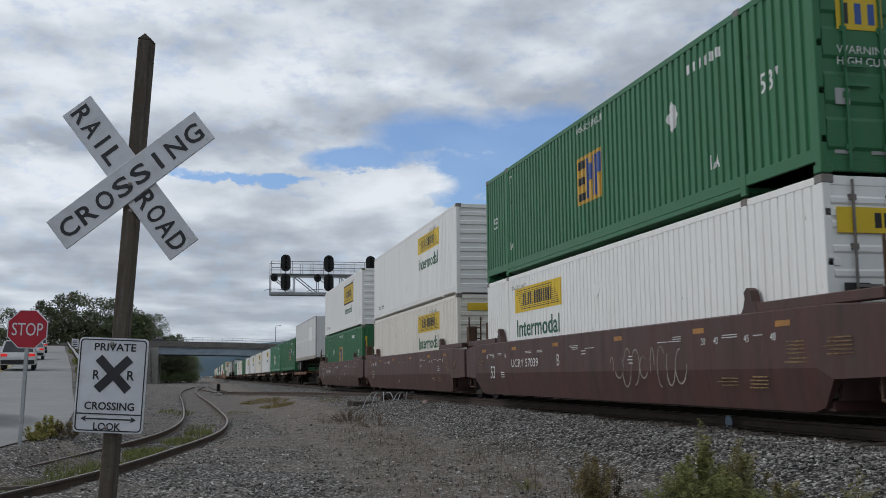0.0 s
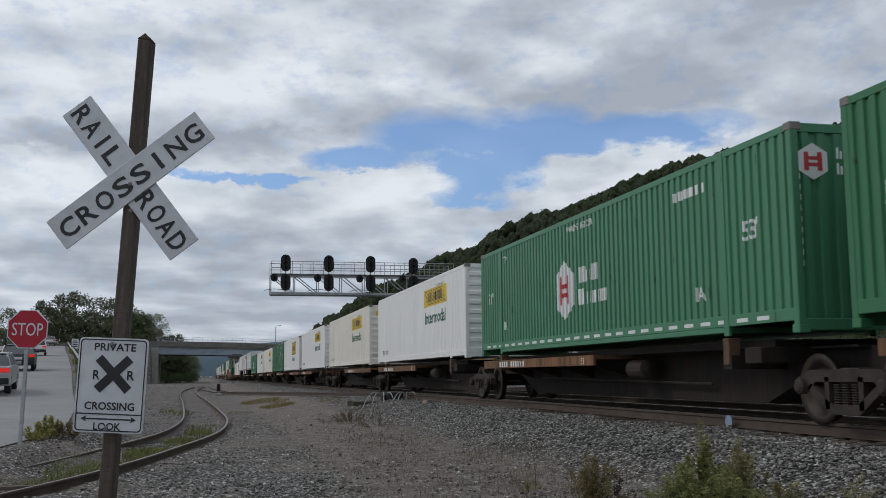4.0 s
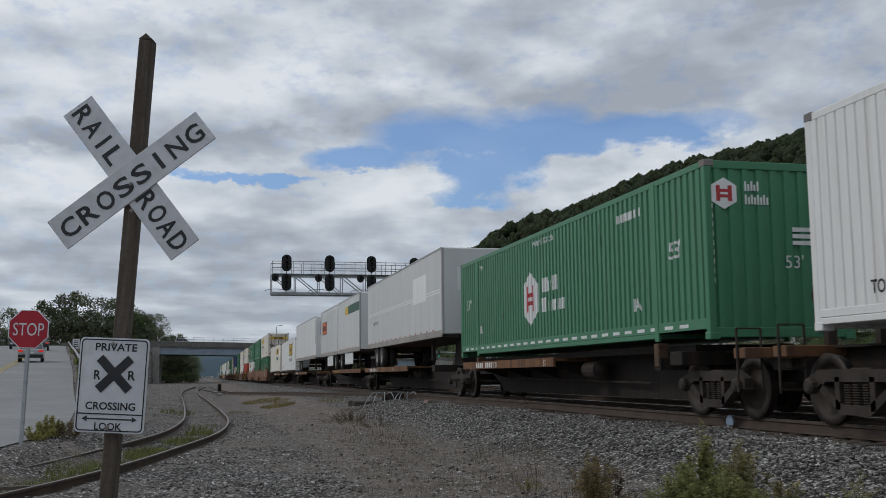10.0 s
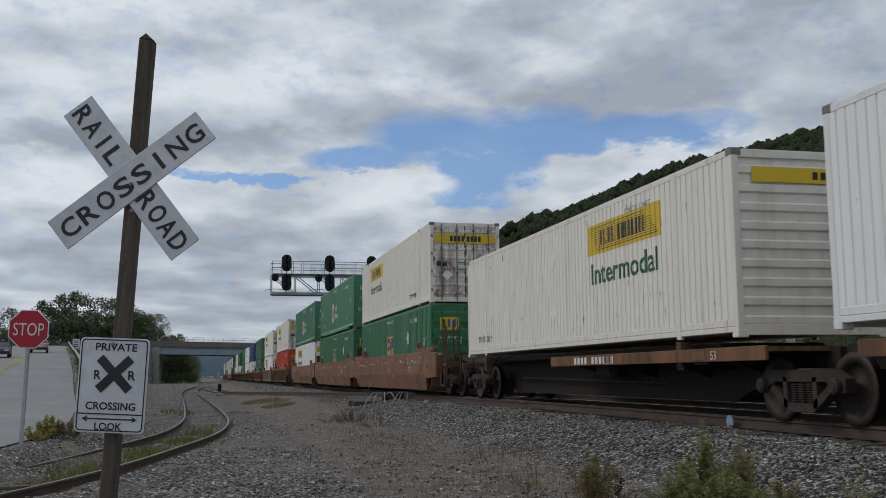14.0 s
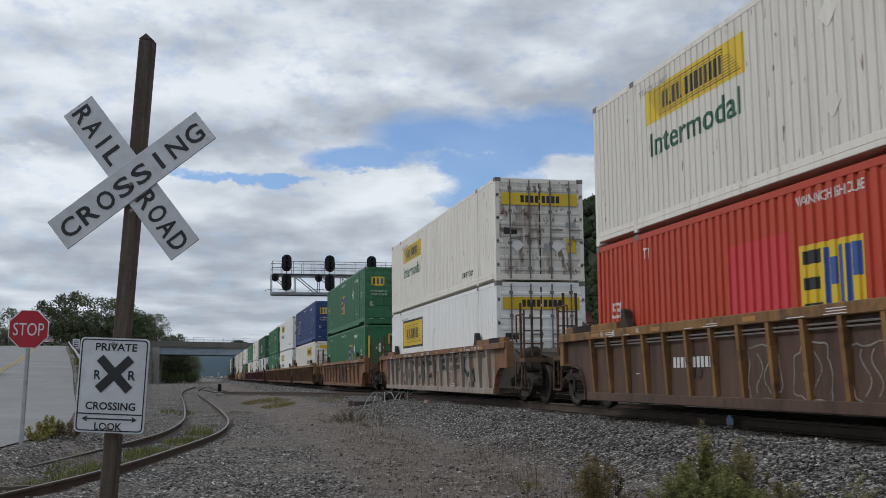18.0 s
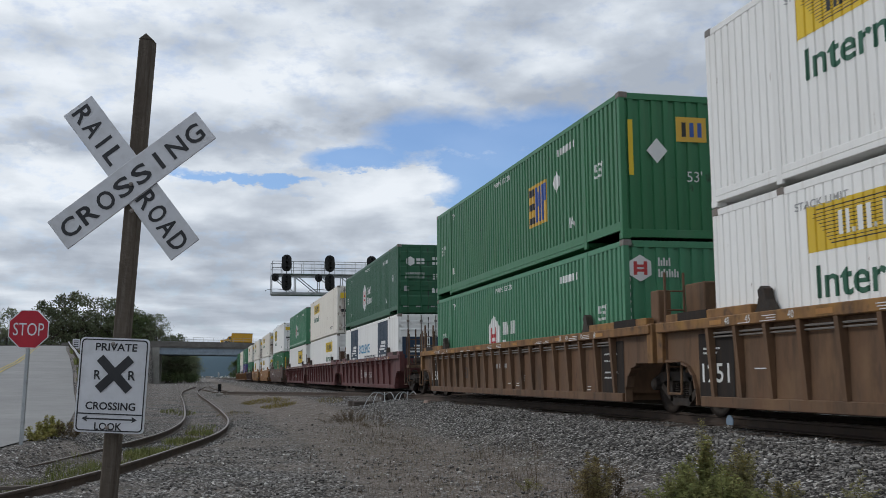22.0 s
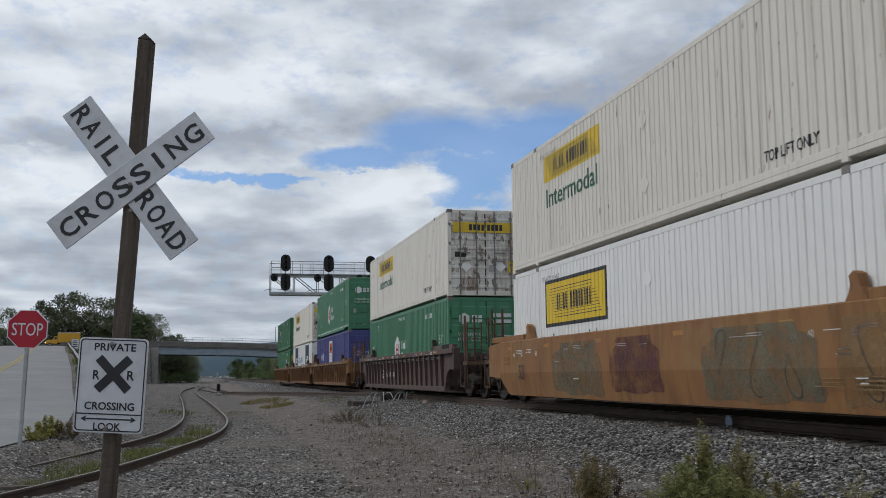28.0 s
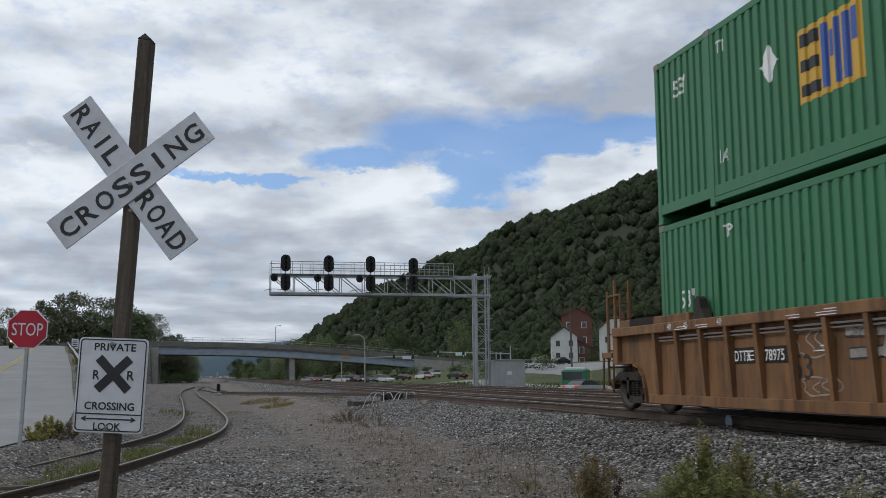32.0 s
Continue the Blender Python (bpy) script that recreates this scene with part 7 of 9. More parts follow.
    for y in axles:
        part("axle_beam", Build().tube((-1.0, y, 0.5), (1.0, y, 0.5), 0.07), M["truck"], c)
        for sx in (-1, 1):
            for xo in (1.10, 0.76):
                prof = [(-0.13, 0.30), (-0.135, 0.44), (-0.09, 0.505), (0.09, 0.505), (0.135, 0.44), (0.13, 0.30)]
                wh = part("tyre", Build().lathe((sx * xo, y, 0.505), (1, 0, 0), prof, 24, False), M["tyre"], c, "black trailer tyre", True)
                part("rim", Build().lathe((sx * xo, y, 0.505), (sx, 0, 0), [(-0.05, 0.30), (0.12, 0.30), (0.12, 0.275), (0.06, 0.25), (-0.05, 0.20), (-0.06, 0.12), (0.05, 0.10), (0.06, 0.085), (0.0, 0.06), (-0.02, 0.01)], 20), M["rim"], wh, "white steel rim", True)
    part("slider_frame", Build().box(-0.5, 0.5, axles[-1] - 0.8, axles[0] + 0.8, 0.68, 0.95), M["truck"], c)
    part("bumper", Build().box(-1.15, 1.15, h - 0.12, h - 0.02, 0.45, 0.57), M["steel"], c)
    for x in (-0.9, 0.9):
        part("bumper_post", Build().box(x - 0.05, x + 0.05, h - 0.12, h - 0.04, 0.55, zb), M["steel"], c)
    for sx in (-1, 1):
        ly = -h + (2.9 if n > 12 else 2.0)
        part("landing_leg", Build().box(sx * 0.95 - 0.06, sx * 0.95 + 0.06, ly - 0.06, ly + 0.06, 0.22, zb).box(sx * 0.95 - 0.12, sx * 0.95 + 0.12, ly - 0.12, ly + 0.12, 0.18, 0.22), M["truck"], c, "folding landing leg")
        part("leg_brace", Build().tube((sx * 0.95, ly, 0.55), (sx * 0.7, ly + 1.2, zb), 0.03, seg=6), M["truck"], c)
    part("floor_frame", Build().box(-1.2, 1.2, -h + 0.1, h - 0.1, zb - 0.1, zb), M["truck"], c)
    return c, s


def put_trailer(style, near, far, turned=False):
    c, s = trailer(style, near, far)
    z = 1.88
    c.matrix_basis = pose(TRACK_X, s, z, 0, 0, 180 if turned else 0)
    TRAIN.append((c, s, z, 180 if turned else 0))


UPPER, LOWER, FLAT = 4.08, 1.16, 2.03


def stack(near, low, high, low_near="front", high_near="doors"):
    s = near + 8.077
    put_container(low, s, LOWER, low_near)
    put_container(high, s, UPPER, high_near)


def make_train():
    mid = lambda *a: [x + 8.077 for x in a]
    brown = "brown smooth-sided articulated well car with white stencils"
    well_car(mid(-8.2), "smooth", "brown_car", brown, 1, (), "UCRY 57039")
    well_car(mid(11.6, 31.35, 51.4), "smooth", "brown_car", brown, 2, (), "UCRY 57039")
    put_container("hexagon", -0.12, LOWER, "doors")
    stack(11.6, "panel_yellow", "square", "doors", "doors")
    stack(31.35, "panel_worn", "panel_yellow", "front", "front")
    stack(51.4, "square", "panel_boxed", "front", "front")
    rusty = "rusty orange-brown articulated spine car"
    spine_car([(73.5, 89.65, 1), (90.7, 106.85, 0), (108.0, 124.15, 0), (126.0, 142.15, 0), (144.76, 160.9, 0, 1)], rusty, 3, (0, "TTAX 653781", 3.3))
    put_trailer("van", 73.5, 89.65)
    flat = lambda near, style, end: put_container(style, near + 8.077, FLAT, end)
    flat(90.7, "square_front", "front")
    flat(108.0, "hexagon", "front")
    flat(126.0, "panel_yellow", "front")
    flat(144.76, "panel_worn", "front")
    spine_car([(163.7, 179.9, 0)], rusty, 4)
    flat(163.7, "panel_yellow", "front")
    spine_car([(182.6, 198.75, 0, 1), (199.85, 216.0, 0, 1), (217.4, 233.55, 0, 1), (235.1, 251.25, 0, 1)], rusty, 5)
    flat(182.6, "panel_boxed", "front")
    flat(199.85, "square_front", "front")
    flat(217.4, "panel_worn", "front")
    flat(235.1, "panel_yellow", "front")
    spine_car([(254.1, 270.25, 0), (272.9, 289.1, 1), (291.85, 309.85, 1, 11.55)], rusty, 6, (2, "TTRX 360102", 1.1))
    flat(254.1, "hexagon", "front")
    put_trailer("van", 272.9, 289.1)
    put_trailer("band", 291.85, 300.6)
    put_trailer("sign", 301.2, 309.85, True)
    spine_car([(313.3, 329.5, 1), (330.4, 346.55, 0), (348.95, 365.1, 0, 1)], rusty, 7)
    put_trailer("cool", 313.3, 329.5)
    flat(330.4, "panel_boxed", "front")
    flat(348.95, "panel_worn", "front")
    well_car(mid(370.45, 389.8, 409.8), "smooth", "brown_orange_car", "faded orange-brown smooth-sided articulated well car with sprayed paint", 8, [("panel", 2, 4.8, 1.75, 0.82, 1.10, "spine", "black panel"), ("text", 2, 4.62, 2.0, 0.87, 1.04, "steel", "pale letters: DTTX 732317"), ("panel", 2, 1.0, -7.6, 0.26, 0.70, "graffiti_tan", "tan patch of older paint"), ("spray", 1, 4.5, 1.0, 0.3, 1.1, "graffiti_tan", "tan sprayed patch")])
    stack(370.45, "square", "panel_worn", "doors", "doors")
    stack(389.8, "square", "hexagon", "doors", "doors")
    stack(409.8, "panel_yellow", "hexagon", "doors", "doors")
    well_car(mid(434.1), "ribbed", "rust_car", "rust-brown ribbed well car", 9, [("bars", 0, 4.4, 3.0, 0.78, 0.95, "white_ink", "white stencilled marks")] + [("loop", 0, y, y - 0.85, 0.30, 1.05, "none", "") for y in (2.0, 0.8, -0.4, -1.6, -2.8, -4.0)])
    stack(434.1, "square_red", "panel_worn", "doors", "doors")
    well_car(mid(457.7), "ribbed", "grey_car", "faded grey ribbed well car with sprayed paint", 10, [("spray", 0, y, y - w, 0.36, 0.85, "graffiti_pink", "faded pink sprayed patch") for y, w in ((5.6, 1.0), (2.4, 1.6), (0.2, 1.8), (-3.0, 1.6))]
             + [("stroke", 0, y, y - w, 0.42, 1.22, c, "sprayed strokes in teal and grey") for y, w, c in ((6.4, 0.9, "graffiti_grey"), (5.0, 0.8, "graffiti_grey"), (3.1, 1.0, "graffiti_teal"), (1.75, 1.0, "graffiti_teal"), (0.1, 1.2, "graffiti_teal"), (-1.6, 1.1, "graffiti_teal"), (-3.2, 1.3, "graffiti_grey"), (-5.0, 1.2, "graffiti_teal"))])
    stack(457.7, "panel_boxed", "panel_worn", "doors", "doors")
    well_car(mid(481.55), "ribbed", "salmon_car", "weathered orange ribbed well car", 11, [("panel", 0, 4.9, 2.95, 0.68, 0.92, "spine", "black panel"), ("text", 0, 4.75, 4.15, 0.72, 0.88, "steel", "pale letters: DTTX"), ("bars", 0, 3.9, 3.1, 0.73, 0.87, "steel", "pale stencilled marks"), ("stroke", 0, 0.9, -0.2, 0.35, 1.22, "graffiti_grey", "grey sprayed strokes"), ("spray", 0, 0.2, -2.6, 0.25, 1.3, "spray_dark", "dark sprayed patch with pale strokes"), ("loop", 0, 0.0, -2.4, 0.3, 1.25, "none", "")])
    stack(481.55, "square_front", "square", "front", "doors")
    well_car(mid(505.2, 524.9, 544.6), "ribbed", "tan_car", "faded tan ribbed articulated well car", 12, [("panel", i, y, y - 1.1, 0.22, 1.3, "spine", "black panel with white stencils") for i, y in ((0, 8.4), (1, 8.4), (2, 8.4), (1, -7.2), (2, -7.2))] + [("text", 0, -5.95, -6.5, 0.55, 0.85, "black", "black figures: 53"), ("panel", 0, -7.0, -7.5, 0.62, 0.88, "spine", "small dark plate"), ("bars", 0, -7.05, -7.45, 0.66, 0.84, "steel", "small pale print")] + [("text", i, 8.3, 7.45, 0.55, 0.85, "white_ink", "white figures: 1251") for i in (0, 1, 2)] + [("bars", i, y - 0.15, y - w, z, z + 0.03, "white_ink", "small white print") for i in (0, 1, 2) for y, z, w in ((8.4, 1.05, 0.7), (8.4, 0.98, 0.6), (-7.2, 1.05, 0.8), (-7.2, 0.92, 0.6), (-7.2, 0.70, 0.8), (-7.2, 0.60, 0.7)) if i or y > 0] + [("bars", i, 0.7, -0.7, 0.86, 0.98, "steel", "pale stencilled marks") for i in (0, 1, 2)])
    stack(505.2, "panel_worn", "square_blue", "front", "doors")
    stack(524.9, "panel_pale", "panel_yellow", "doors", "doors")
    stack(544.6, "hexagon", "square_front", "front", "front")
    well_car(mid(568.2, 588.2, 607.75), "ribbed", "maroon_car", "maroon ribbed articulated well car with white stencils", 13, (), "WRWK 350192")
    stack(568.2, "slogan", "hexagon_dark", "doors", "doors")
    stack(588.2, "panel_yellow", "panel_worn", "front", "doors")
    stack(607.75, "panel_boxed", "hexagon", "front", "doors")
    well_car(mid(631.6), "smooth", "dark_car", "dull brown smooth-sided well car", 14)
    stack(631.6, "square", "panel_boxed", "front", "doors")
    well_car(mid(655.3), "smooth", "bright_orange_car", "faded orange smooth-sided well car", 15)
    stack(655.3, "panel_yellow", "panel_worn", "doors", "doors")
    well_car(mid(679.15), "smooth", "bright_orange_car", "faded orange smooth-sided well car with sprayed paint", 16, [("spray", 0, -2.6, -5.7, 0.22, 1.45, "graffiti_grey", "large grey sprayed patch"), ("spray", 0, 4.4, 1.5, 0.22, 1.4, "graffiti_grey", "large grey sprayed patch"), ("spray", 0, 1.1, -1.1, 0.30, 1.4, "graffiti_maroon", "maroon sprayed strokes"), ("spray", 0, -6.1, -7.3, 0.22, 1.4, "graffiti_tan", "pale sprayed strokes")])
    stack(679.15, "panel_boxed", "panel_worn", "doors", "doors")
    well_car(mid(702.6), "ribbed", "dark_car", "dull brown ribbed well car", 17)
    stack(702.6, "hexagon", "panel_worn", "doors", "doors")
    well_car(mid(726.3, 746.0, 766.1), "ribbed", "orange_car", "weathered orange ribbed articulated well car with sprayed paint", 18,
             [("panel", i, a, a - 1.6, 0.82, 1.05, "spine", "black panel") for i, a in ((0, -2.93), (2, 5.39))] + [("text", i, a, e, 0.855, 1.015, "white_ink", "white letters: " + t) for i, a, e, t in ((0, -2.98, -3.45, "DTTX"), (0, -3.81, -4.30, "78975"), (2, 5.34, 4.87, "DTTX"), (2, 4.50, 4.01, "78975"))]
             + [("panel", i, 8.3, 7.15, 0.24, 1.3, "spine", "black panel with white stencils") for i in (0, 1)] + [("text", i, 8.15, 7.35, 0.55, 0.85, "white_ink", "white figures: 1251") for i in (0, 1)]
             + [("spray", 0, 0.0, -1.2, 0.22, 1.3, "graffiti_violet", "violet sprayed patch with pale strokes"), ("loop", 0, -0.3, -1.1, 0.25, 1.0, "none", ""), ("word", 1, 5.41, 2.08, 0.58, 1.22, "graffiti", "pale sprayed word HOPE"),
                ("panel", 1, -0.9, -3.6, 0.98, 1.16, "graffiti_maroon", "maroon sprayed bar"), ("panel", 1, -1.5, -2.0, 0.55, 0.98, "graffiti_maroon", "maroon sprayed bar"), ("panel", 1, -2.7, -3.1, 0.55, 0.98, "graffiti_maroon", "maroon sprayed bar"),
                ("stroke", 2, 2.6, 1.2, 0.40, 1.22, "graffiti", "large pale sprayed strokes"), ("stroke", 2, 0.7, -0.7, 0.40, 1.22, "graffiti", "large pale sprayed strokes"), ("stroke", 2, -1.25, -2.6, 0.40, 1.22, "graffiti", "large pale sprayed strokes"), ("loop", 2, 3.7, 2.9, 0.9, 1.25, "none", ""), ("loop", 2, 3.6, 2.8, 0.4, 0.62, "none", "")])
    stack(726.3, "panel_violet", "hexagon", "doors", "doors")
    stack(746.0, "slogan", "panel_worn", "doors", "doors")
    stack(766.1, "square_front", "square_front", "front", "doors")


make_train()


# ---- wooded hill ----
def blob(rnd, r, sub):
    bm = bmesh.new()
    bmesh.ops.create_icosphere(bm, subdivisions=sub, radius=1)
    o = rnd.uniform(0, 100)
    vs = []
    for v in bm.verts:
        p = v.co.normalized()
        k = 1 + 0.34 * noise.noise(p * 1.6 + Vector((o, 0, 0))) + 0.34 * noise.noise(p * 4.0 + Vector((0, o, 0))) + rnd.uniform(-0.13, 0.13)
        vs.append(p * k * r)
    fs = [tuple(v.index for v in f.verts) for f in bm.faces]
    bm.free()
    return np.array([tuple(v) for v in vs]), np.array(fs)


def join_mesh(name, verts, faces, material, smooth=False):
    me = bpy.data.meshes.new(name)
    v, f = np.concatenate(verts), np.concatenate(faces)
    me.vertices.add(len(v))
    me.vertices.foreach_set("co", v.astype(np.float32).ravel())
    k = f.shape[1]
    me.loops.add(f.size)
    me.loops.foreach_set("vertex_index", f.astype(np.int32).ravel())
    me.polygons.add(len(f))
    me.polygons.foreach_set("loop_start", np.arange(0, f.size, k, dtype=np.int32))
    me.polygons.foreach_set("use_smooth", np.full(len(f), smooth))
    me.update(calc_edges=True)
    me.materials.append(material)
    return me


def make_woods():
    """Crowns of leaf clumps round a core coloured dark for shade, thick on the hillside."""
    rng = np.random.default_rng(5)
    rnd = random.Random(5)
    near = [blob(rnd, 0.90, 3) for _ in range(8)]
    far = [blob(rnd, 0.90, 1) for _ in range(6)]
    vs, fs, cv, cf, n, k = [], [], [], [], 0, 0
    for i in range(5600):
        az = rnd.uniform(5.0, 42.0)
        x = 104 + (330 - 104) * rnd.random() ** 0.85
        y = x / math.tan(radians(az))
        if y > 3300 or (x < 125 and rnd.random() < 0.5) or (x < 172 and 0.38 < x / y < 0.86):
            continue
        d = math.hypot(x, y)
        size = rnd.uniform(2.4, 5.0) * (1 + max(0, d - 500) / 900)
        tall = rnd.uniform(0.75, 1.12)
        at = np.array([x, y, hill_z(x, y) + size * rnd.uniform(0.66, 0.86)])
        s, f = rnd.choice(near if d < 420 else far)
        t = rnd.uniform(0, 6.28)
        turn = np.array([[math.cos(t), -math.sin(t), 0], [math.sin(t), math.cos(t), 0], [0, 0, 1]])
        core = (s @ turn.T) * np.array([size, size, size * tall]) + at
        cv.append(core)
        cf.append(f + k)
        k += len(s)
        # small leaf clumps on the crown's skin
        m = 380 if d < 420 else 120
        w = rng.random((m, 3, 1))
        p = (core[f[rng.integers(0, len(f), m)]] * (w / w.sum(1, keepdims=True))).sum(1) + rng.normal(size=(m, 3)) * size * 0.09
        a = rng.normal(size=(m, 3))
        a /= np.linalg.norm(a, axis=1)[:, None]
        b = np.cross(a, rng.normal(size=(m, 3)))
        b /= np.linalg.norm(b, axis=1)[:, None]
        r = (size * (0.098 if d < 420 else 0.14) * rng.uniform(0.5, 1.4, m))[:, None]
        q = np.stack([p - a * r, p + b * r * 0.7, p + a * r, p - b * r * 0.7], 1).reshape(-1, 3)
        vs.append(q)
        fs.append(np.arange(4 * m).reshape(m, 4) + n)
        n += 4 * m
    ob = new("woods", join_mesh("woods", vs, fs, M["hill_leaf"]))
    tagged(ob, "dense green wooded hillside with a touch of autumn", "woods", kind="stuff")
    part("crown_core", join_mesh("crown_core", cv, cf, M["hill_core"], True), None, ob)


make_woods()


def leaf_cloud(rnd, centres, per, size):
    """Many small leaf quads round clump centres."""
    vs, fs = [], []
    n = 0
    for c, r in centres:
        for i in range(per):
            d = Vector((rnd.gauss(0, 1), rnd.gauss(0, 1), rnd.gauss(0, 0.8)))
            d = d.normalized() * r * rnd.uniform(0.55, 1.05)
            p = Vector(c) + d
            a = Vector((rnd.gauss(0, 1), rnd.gauss(0, 1), rnd.gauss(0, 1))).normalized()
            b = a.orthogonal().normalized()
            k = size * rnd.uniform(0.6, 1.3)
            vs += [p - a * k, p + b * k * 0.6, p + a * k, p - b * k * 0.6]
            fs.append((n, n + 1, n + 2, n + 3))
            n += 4
    return vs, fs


def tree_proto(seed, h, width, leaf="leaf"):
    rnd = random.Random(seed)
    t = thing("tree", "leafy green roadside tree" if leaf == "leaf" else "dark green leafy tree", "tree", group="trees along the line")
    b = Build()
    b.tube((0, 0, -0.5), (0.1, 0, h * 0.45), h * 0.022, h * 0.014, 8)
    limbs = []
    for i in range(9):
        a, z = rnd.uniform(0, 6.28), h * rnd.uniform(0.25, 0.5)
        e = (width * 0.36 * math.cos(a), width * 0.36 * math.sin(a), z + h * rnd.uniform(0.15, 0.35))
        b.tube((0.05, 0, z), e, h * 0.009, h * 0.003, 6)
        limbs.append(e)
    part("trunk", b, M["bark"], t, "grey-brown trunk and limbs")
    cs = []
    for i in range(58):
        a, zz = rnd.uniform(0, 6.28), rnd.uniform(0.16, 0.98)
        r = width * 0.5 * math.sin(math.pi * min(max((zz - 0.05) / 1.02, 0.0), 1.0)) ** 0.7 * rnd.uniform(0.35, 0.95)
        cs.append(((r * math.cos(a), r * math.sin(a), h * zz), width * rnd.uniform(0.10, 0.18)))
    vs, fs = leaf_cloud(rnd, cs, 44, h * 0.019)
    me = join_mesh("crown", [np.array([tuple(v) for v in vs])], [np.array(fs)], M[leaf])
    part("crown", me, None, t, "uneven leafy crown")
    return t


def place_trees():
    rnd = random.Random(11)
    protos = [tree_proto(1, 14, 10), tree_proto(2, 17, 12, "leaf_dark"), tree_proto(3, 11, 9, "leaf_dark"), tree_proto(4, 8, 7)]
    spots = [(-13.8, 308, 1, 0.74), (-16.5, 311, 1, 0.72), (-19.0, 309, 0, 0.86), (-14.2, 315, 2, 0.86), (-21.5, 314, 1, 0.78), (-17.5, 318, 0, 0.8), (-4.2, 309, 2, 0.7), (-5.0, 330, 2, 0.85), (-3.4, 322, 2, 0.75), (-7.5, 306, 2, 0.8), (-27, 311, 1, 1.05), (-23, 312, 1, 1.0), (-30, 312, 1, 1.05), (-36, 313, 1, 1.1), (-40, 314, 1, 1.0)]
    # behind the crest of the road
    for x, y, k in [(-96, 318, 1), (-92, 312, 1), (-77, 313, 1), (-70, 312, 1), (-65, 311, 1), (-43, 312, 1), (-33, 312, 1), (-20, 313, 1), (-25, 311, 0), (-88, 322, 0), (-80, 316, 2), (-72, 330, 0), (-67, 320, 1), (-62, 324, 1), (-56, 318, 1), (-51, 326, 0), (-46, 319, 1), (-41, 325, 1), (-36, 318, 0), (-31, 324, 2),
                    (-27, 318, 1), (-22, 323, 2), (-18, 319, 2), (-14, 322, 3), (-104, 330, 2), (-112, 320, 0), (-59, 340, 1), (-48, 338, 1), (-38, 336, 0), (-24, 334, 0), (-84, 336, 1), (-9, 320, 3)]:
        spots.append((x, y, k, rnd.uniform(0.72, 0.98)))
    # under and past the overpass, close to the siding
    for i in range(16):
        spots.append((rnd.uniform(-13, -6), rnd.uniform(302, 420), rnd.choice((1, 2)), rnd.uniform(0.55, 0.85)))
    for i in range(6):
        spots.append((-12.5 + 1.7 * i, 305 + 9 * i, 2, 0.75))
    # treeline beyond the tracks
    for i in range(26):
        y = 300 + 24 * i + rnd.uniform(-5, 5)
        spots.append((22.5 + rnd.uniform(0, 9), y, rnd.choice((0, 2, 3, 3)), rnd.uniform(0.75, 1.15)))
    for i in range(18):
        spots.append((rnd.uniform(30, 85), rnd.uniform(300, 380), rnd.choice((0, 1, 2)), rnd.uniform(0.7, 1.1)))
    for i in range(14):
        x, y = rnd.uniform(88, 116), rnd.uniform(110, 330)
        if not 0.40 < x / y < 0.86:
            spots.append((x, y, rnd.choice((0, 1, 2)), rnd.uniform(0.7, 1.0)))
    # among the houses
    for i in range(16):
        y = rnd.uniform(168, 215)
        spots.append((y * rnd.uniform(0.56, 0.74), y, rnd.choice((0, 2, 3)), rnd.uniform(0.4, 0.62)))
    used = set()
    for x, y, k, s in spots:
        m = pose(x, y, gz(x, y) - 0.1, 0, 0, rnd.uniform(0, 360))
        if k in used:
            t = copy_thing(protos[k], m)
        else:
            t = protos[k]
            t.matrix_basis = m
            used.add(k)
        t.scale = (s, s, s * rnd.uniform(0.9, 1.1))


place_trees()


def far_ridge():
    b = Build()
    xs = [-900 + 60 * i for i in range(41)]
    tops = [118 + 34 * math.sin(i * 0.31 + 1.2) + 16 * noise.noise((i * 0.4, 0, 0)) for i in range(41)]
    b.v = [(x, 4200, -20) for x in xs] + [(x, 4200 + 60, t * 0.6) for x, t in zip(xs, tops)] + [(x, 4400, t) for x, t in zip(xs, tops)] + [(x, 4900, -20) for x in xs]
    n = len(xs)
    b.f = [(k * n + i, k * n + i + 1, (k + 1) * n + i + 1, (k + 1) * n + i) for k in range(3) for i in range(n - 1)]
    thing("backdrop", "wooded ridge far down the valley, tinted blue-grey for haze", "hill", b, M["far_hill"], kind="structure", smooth=True)


far_ridge()
make_tracks()


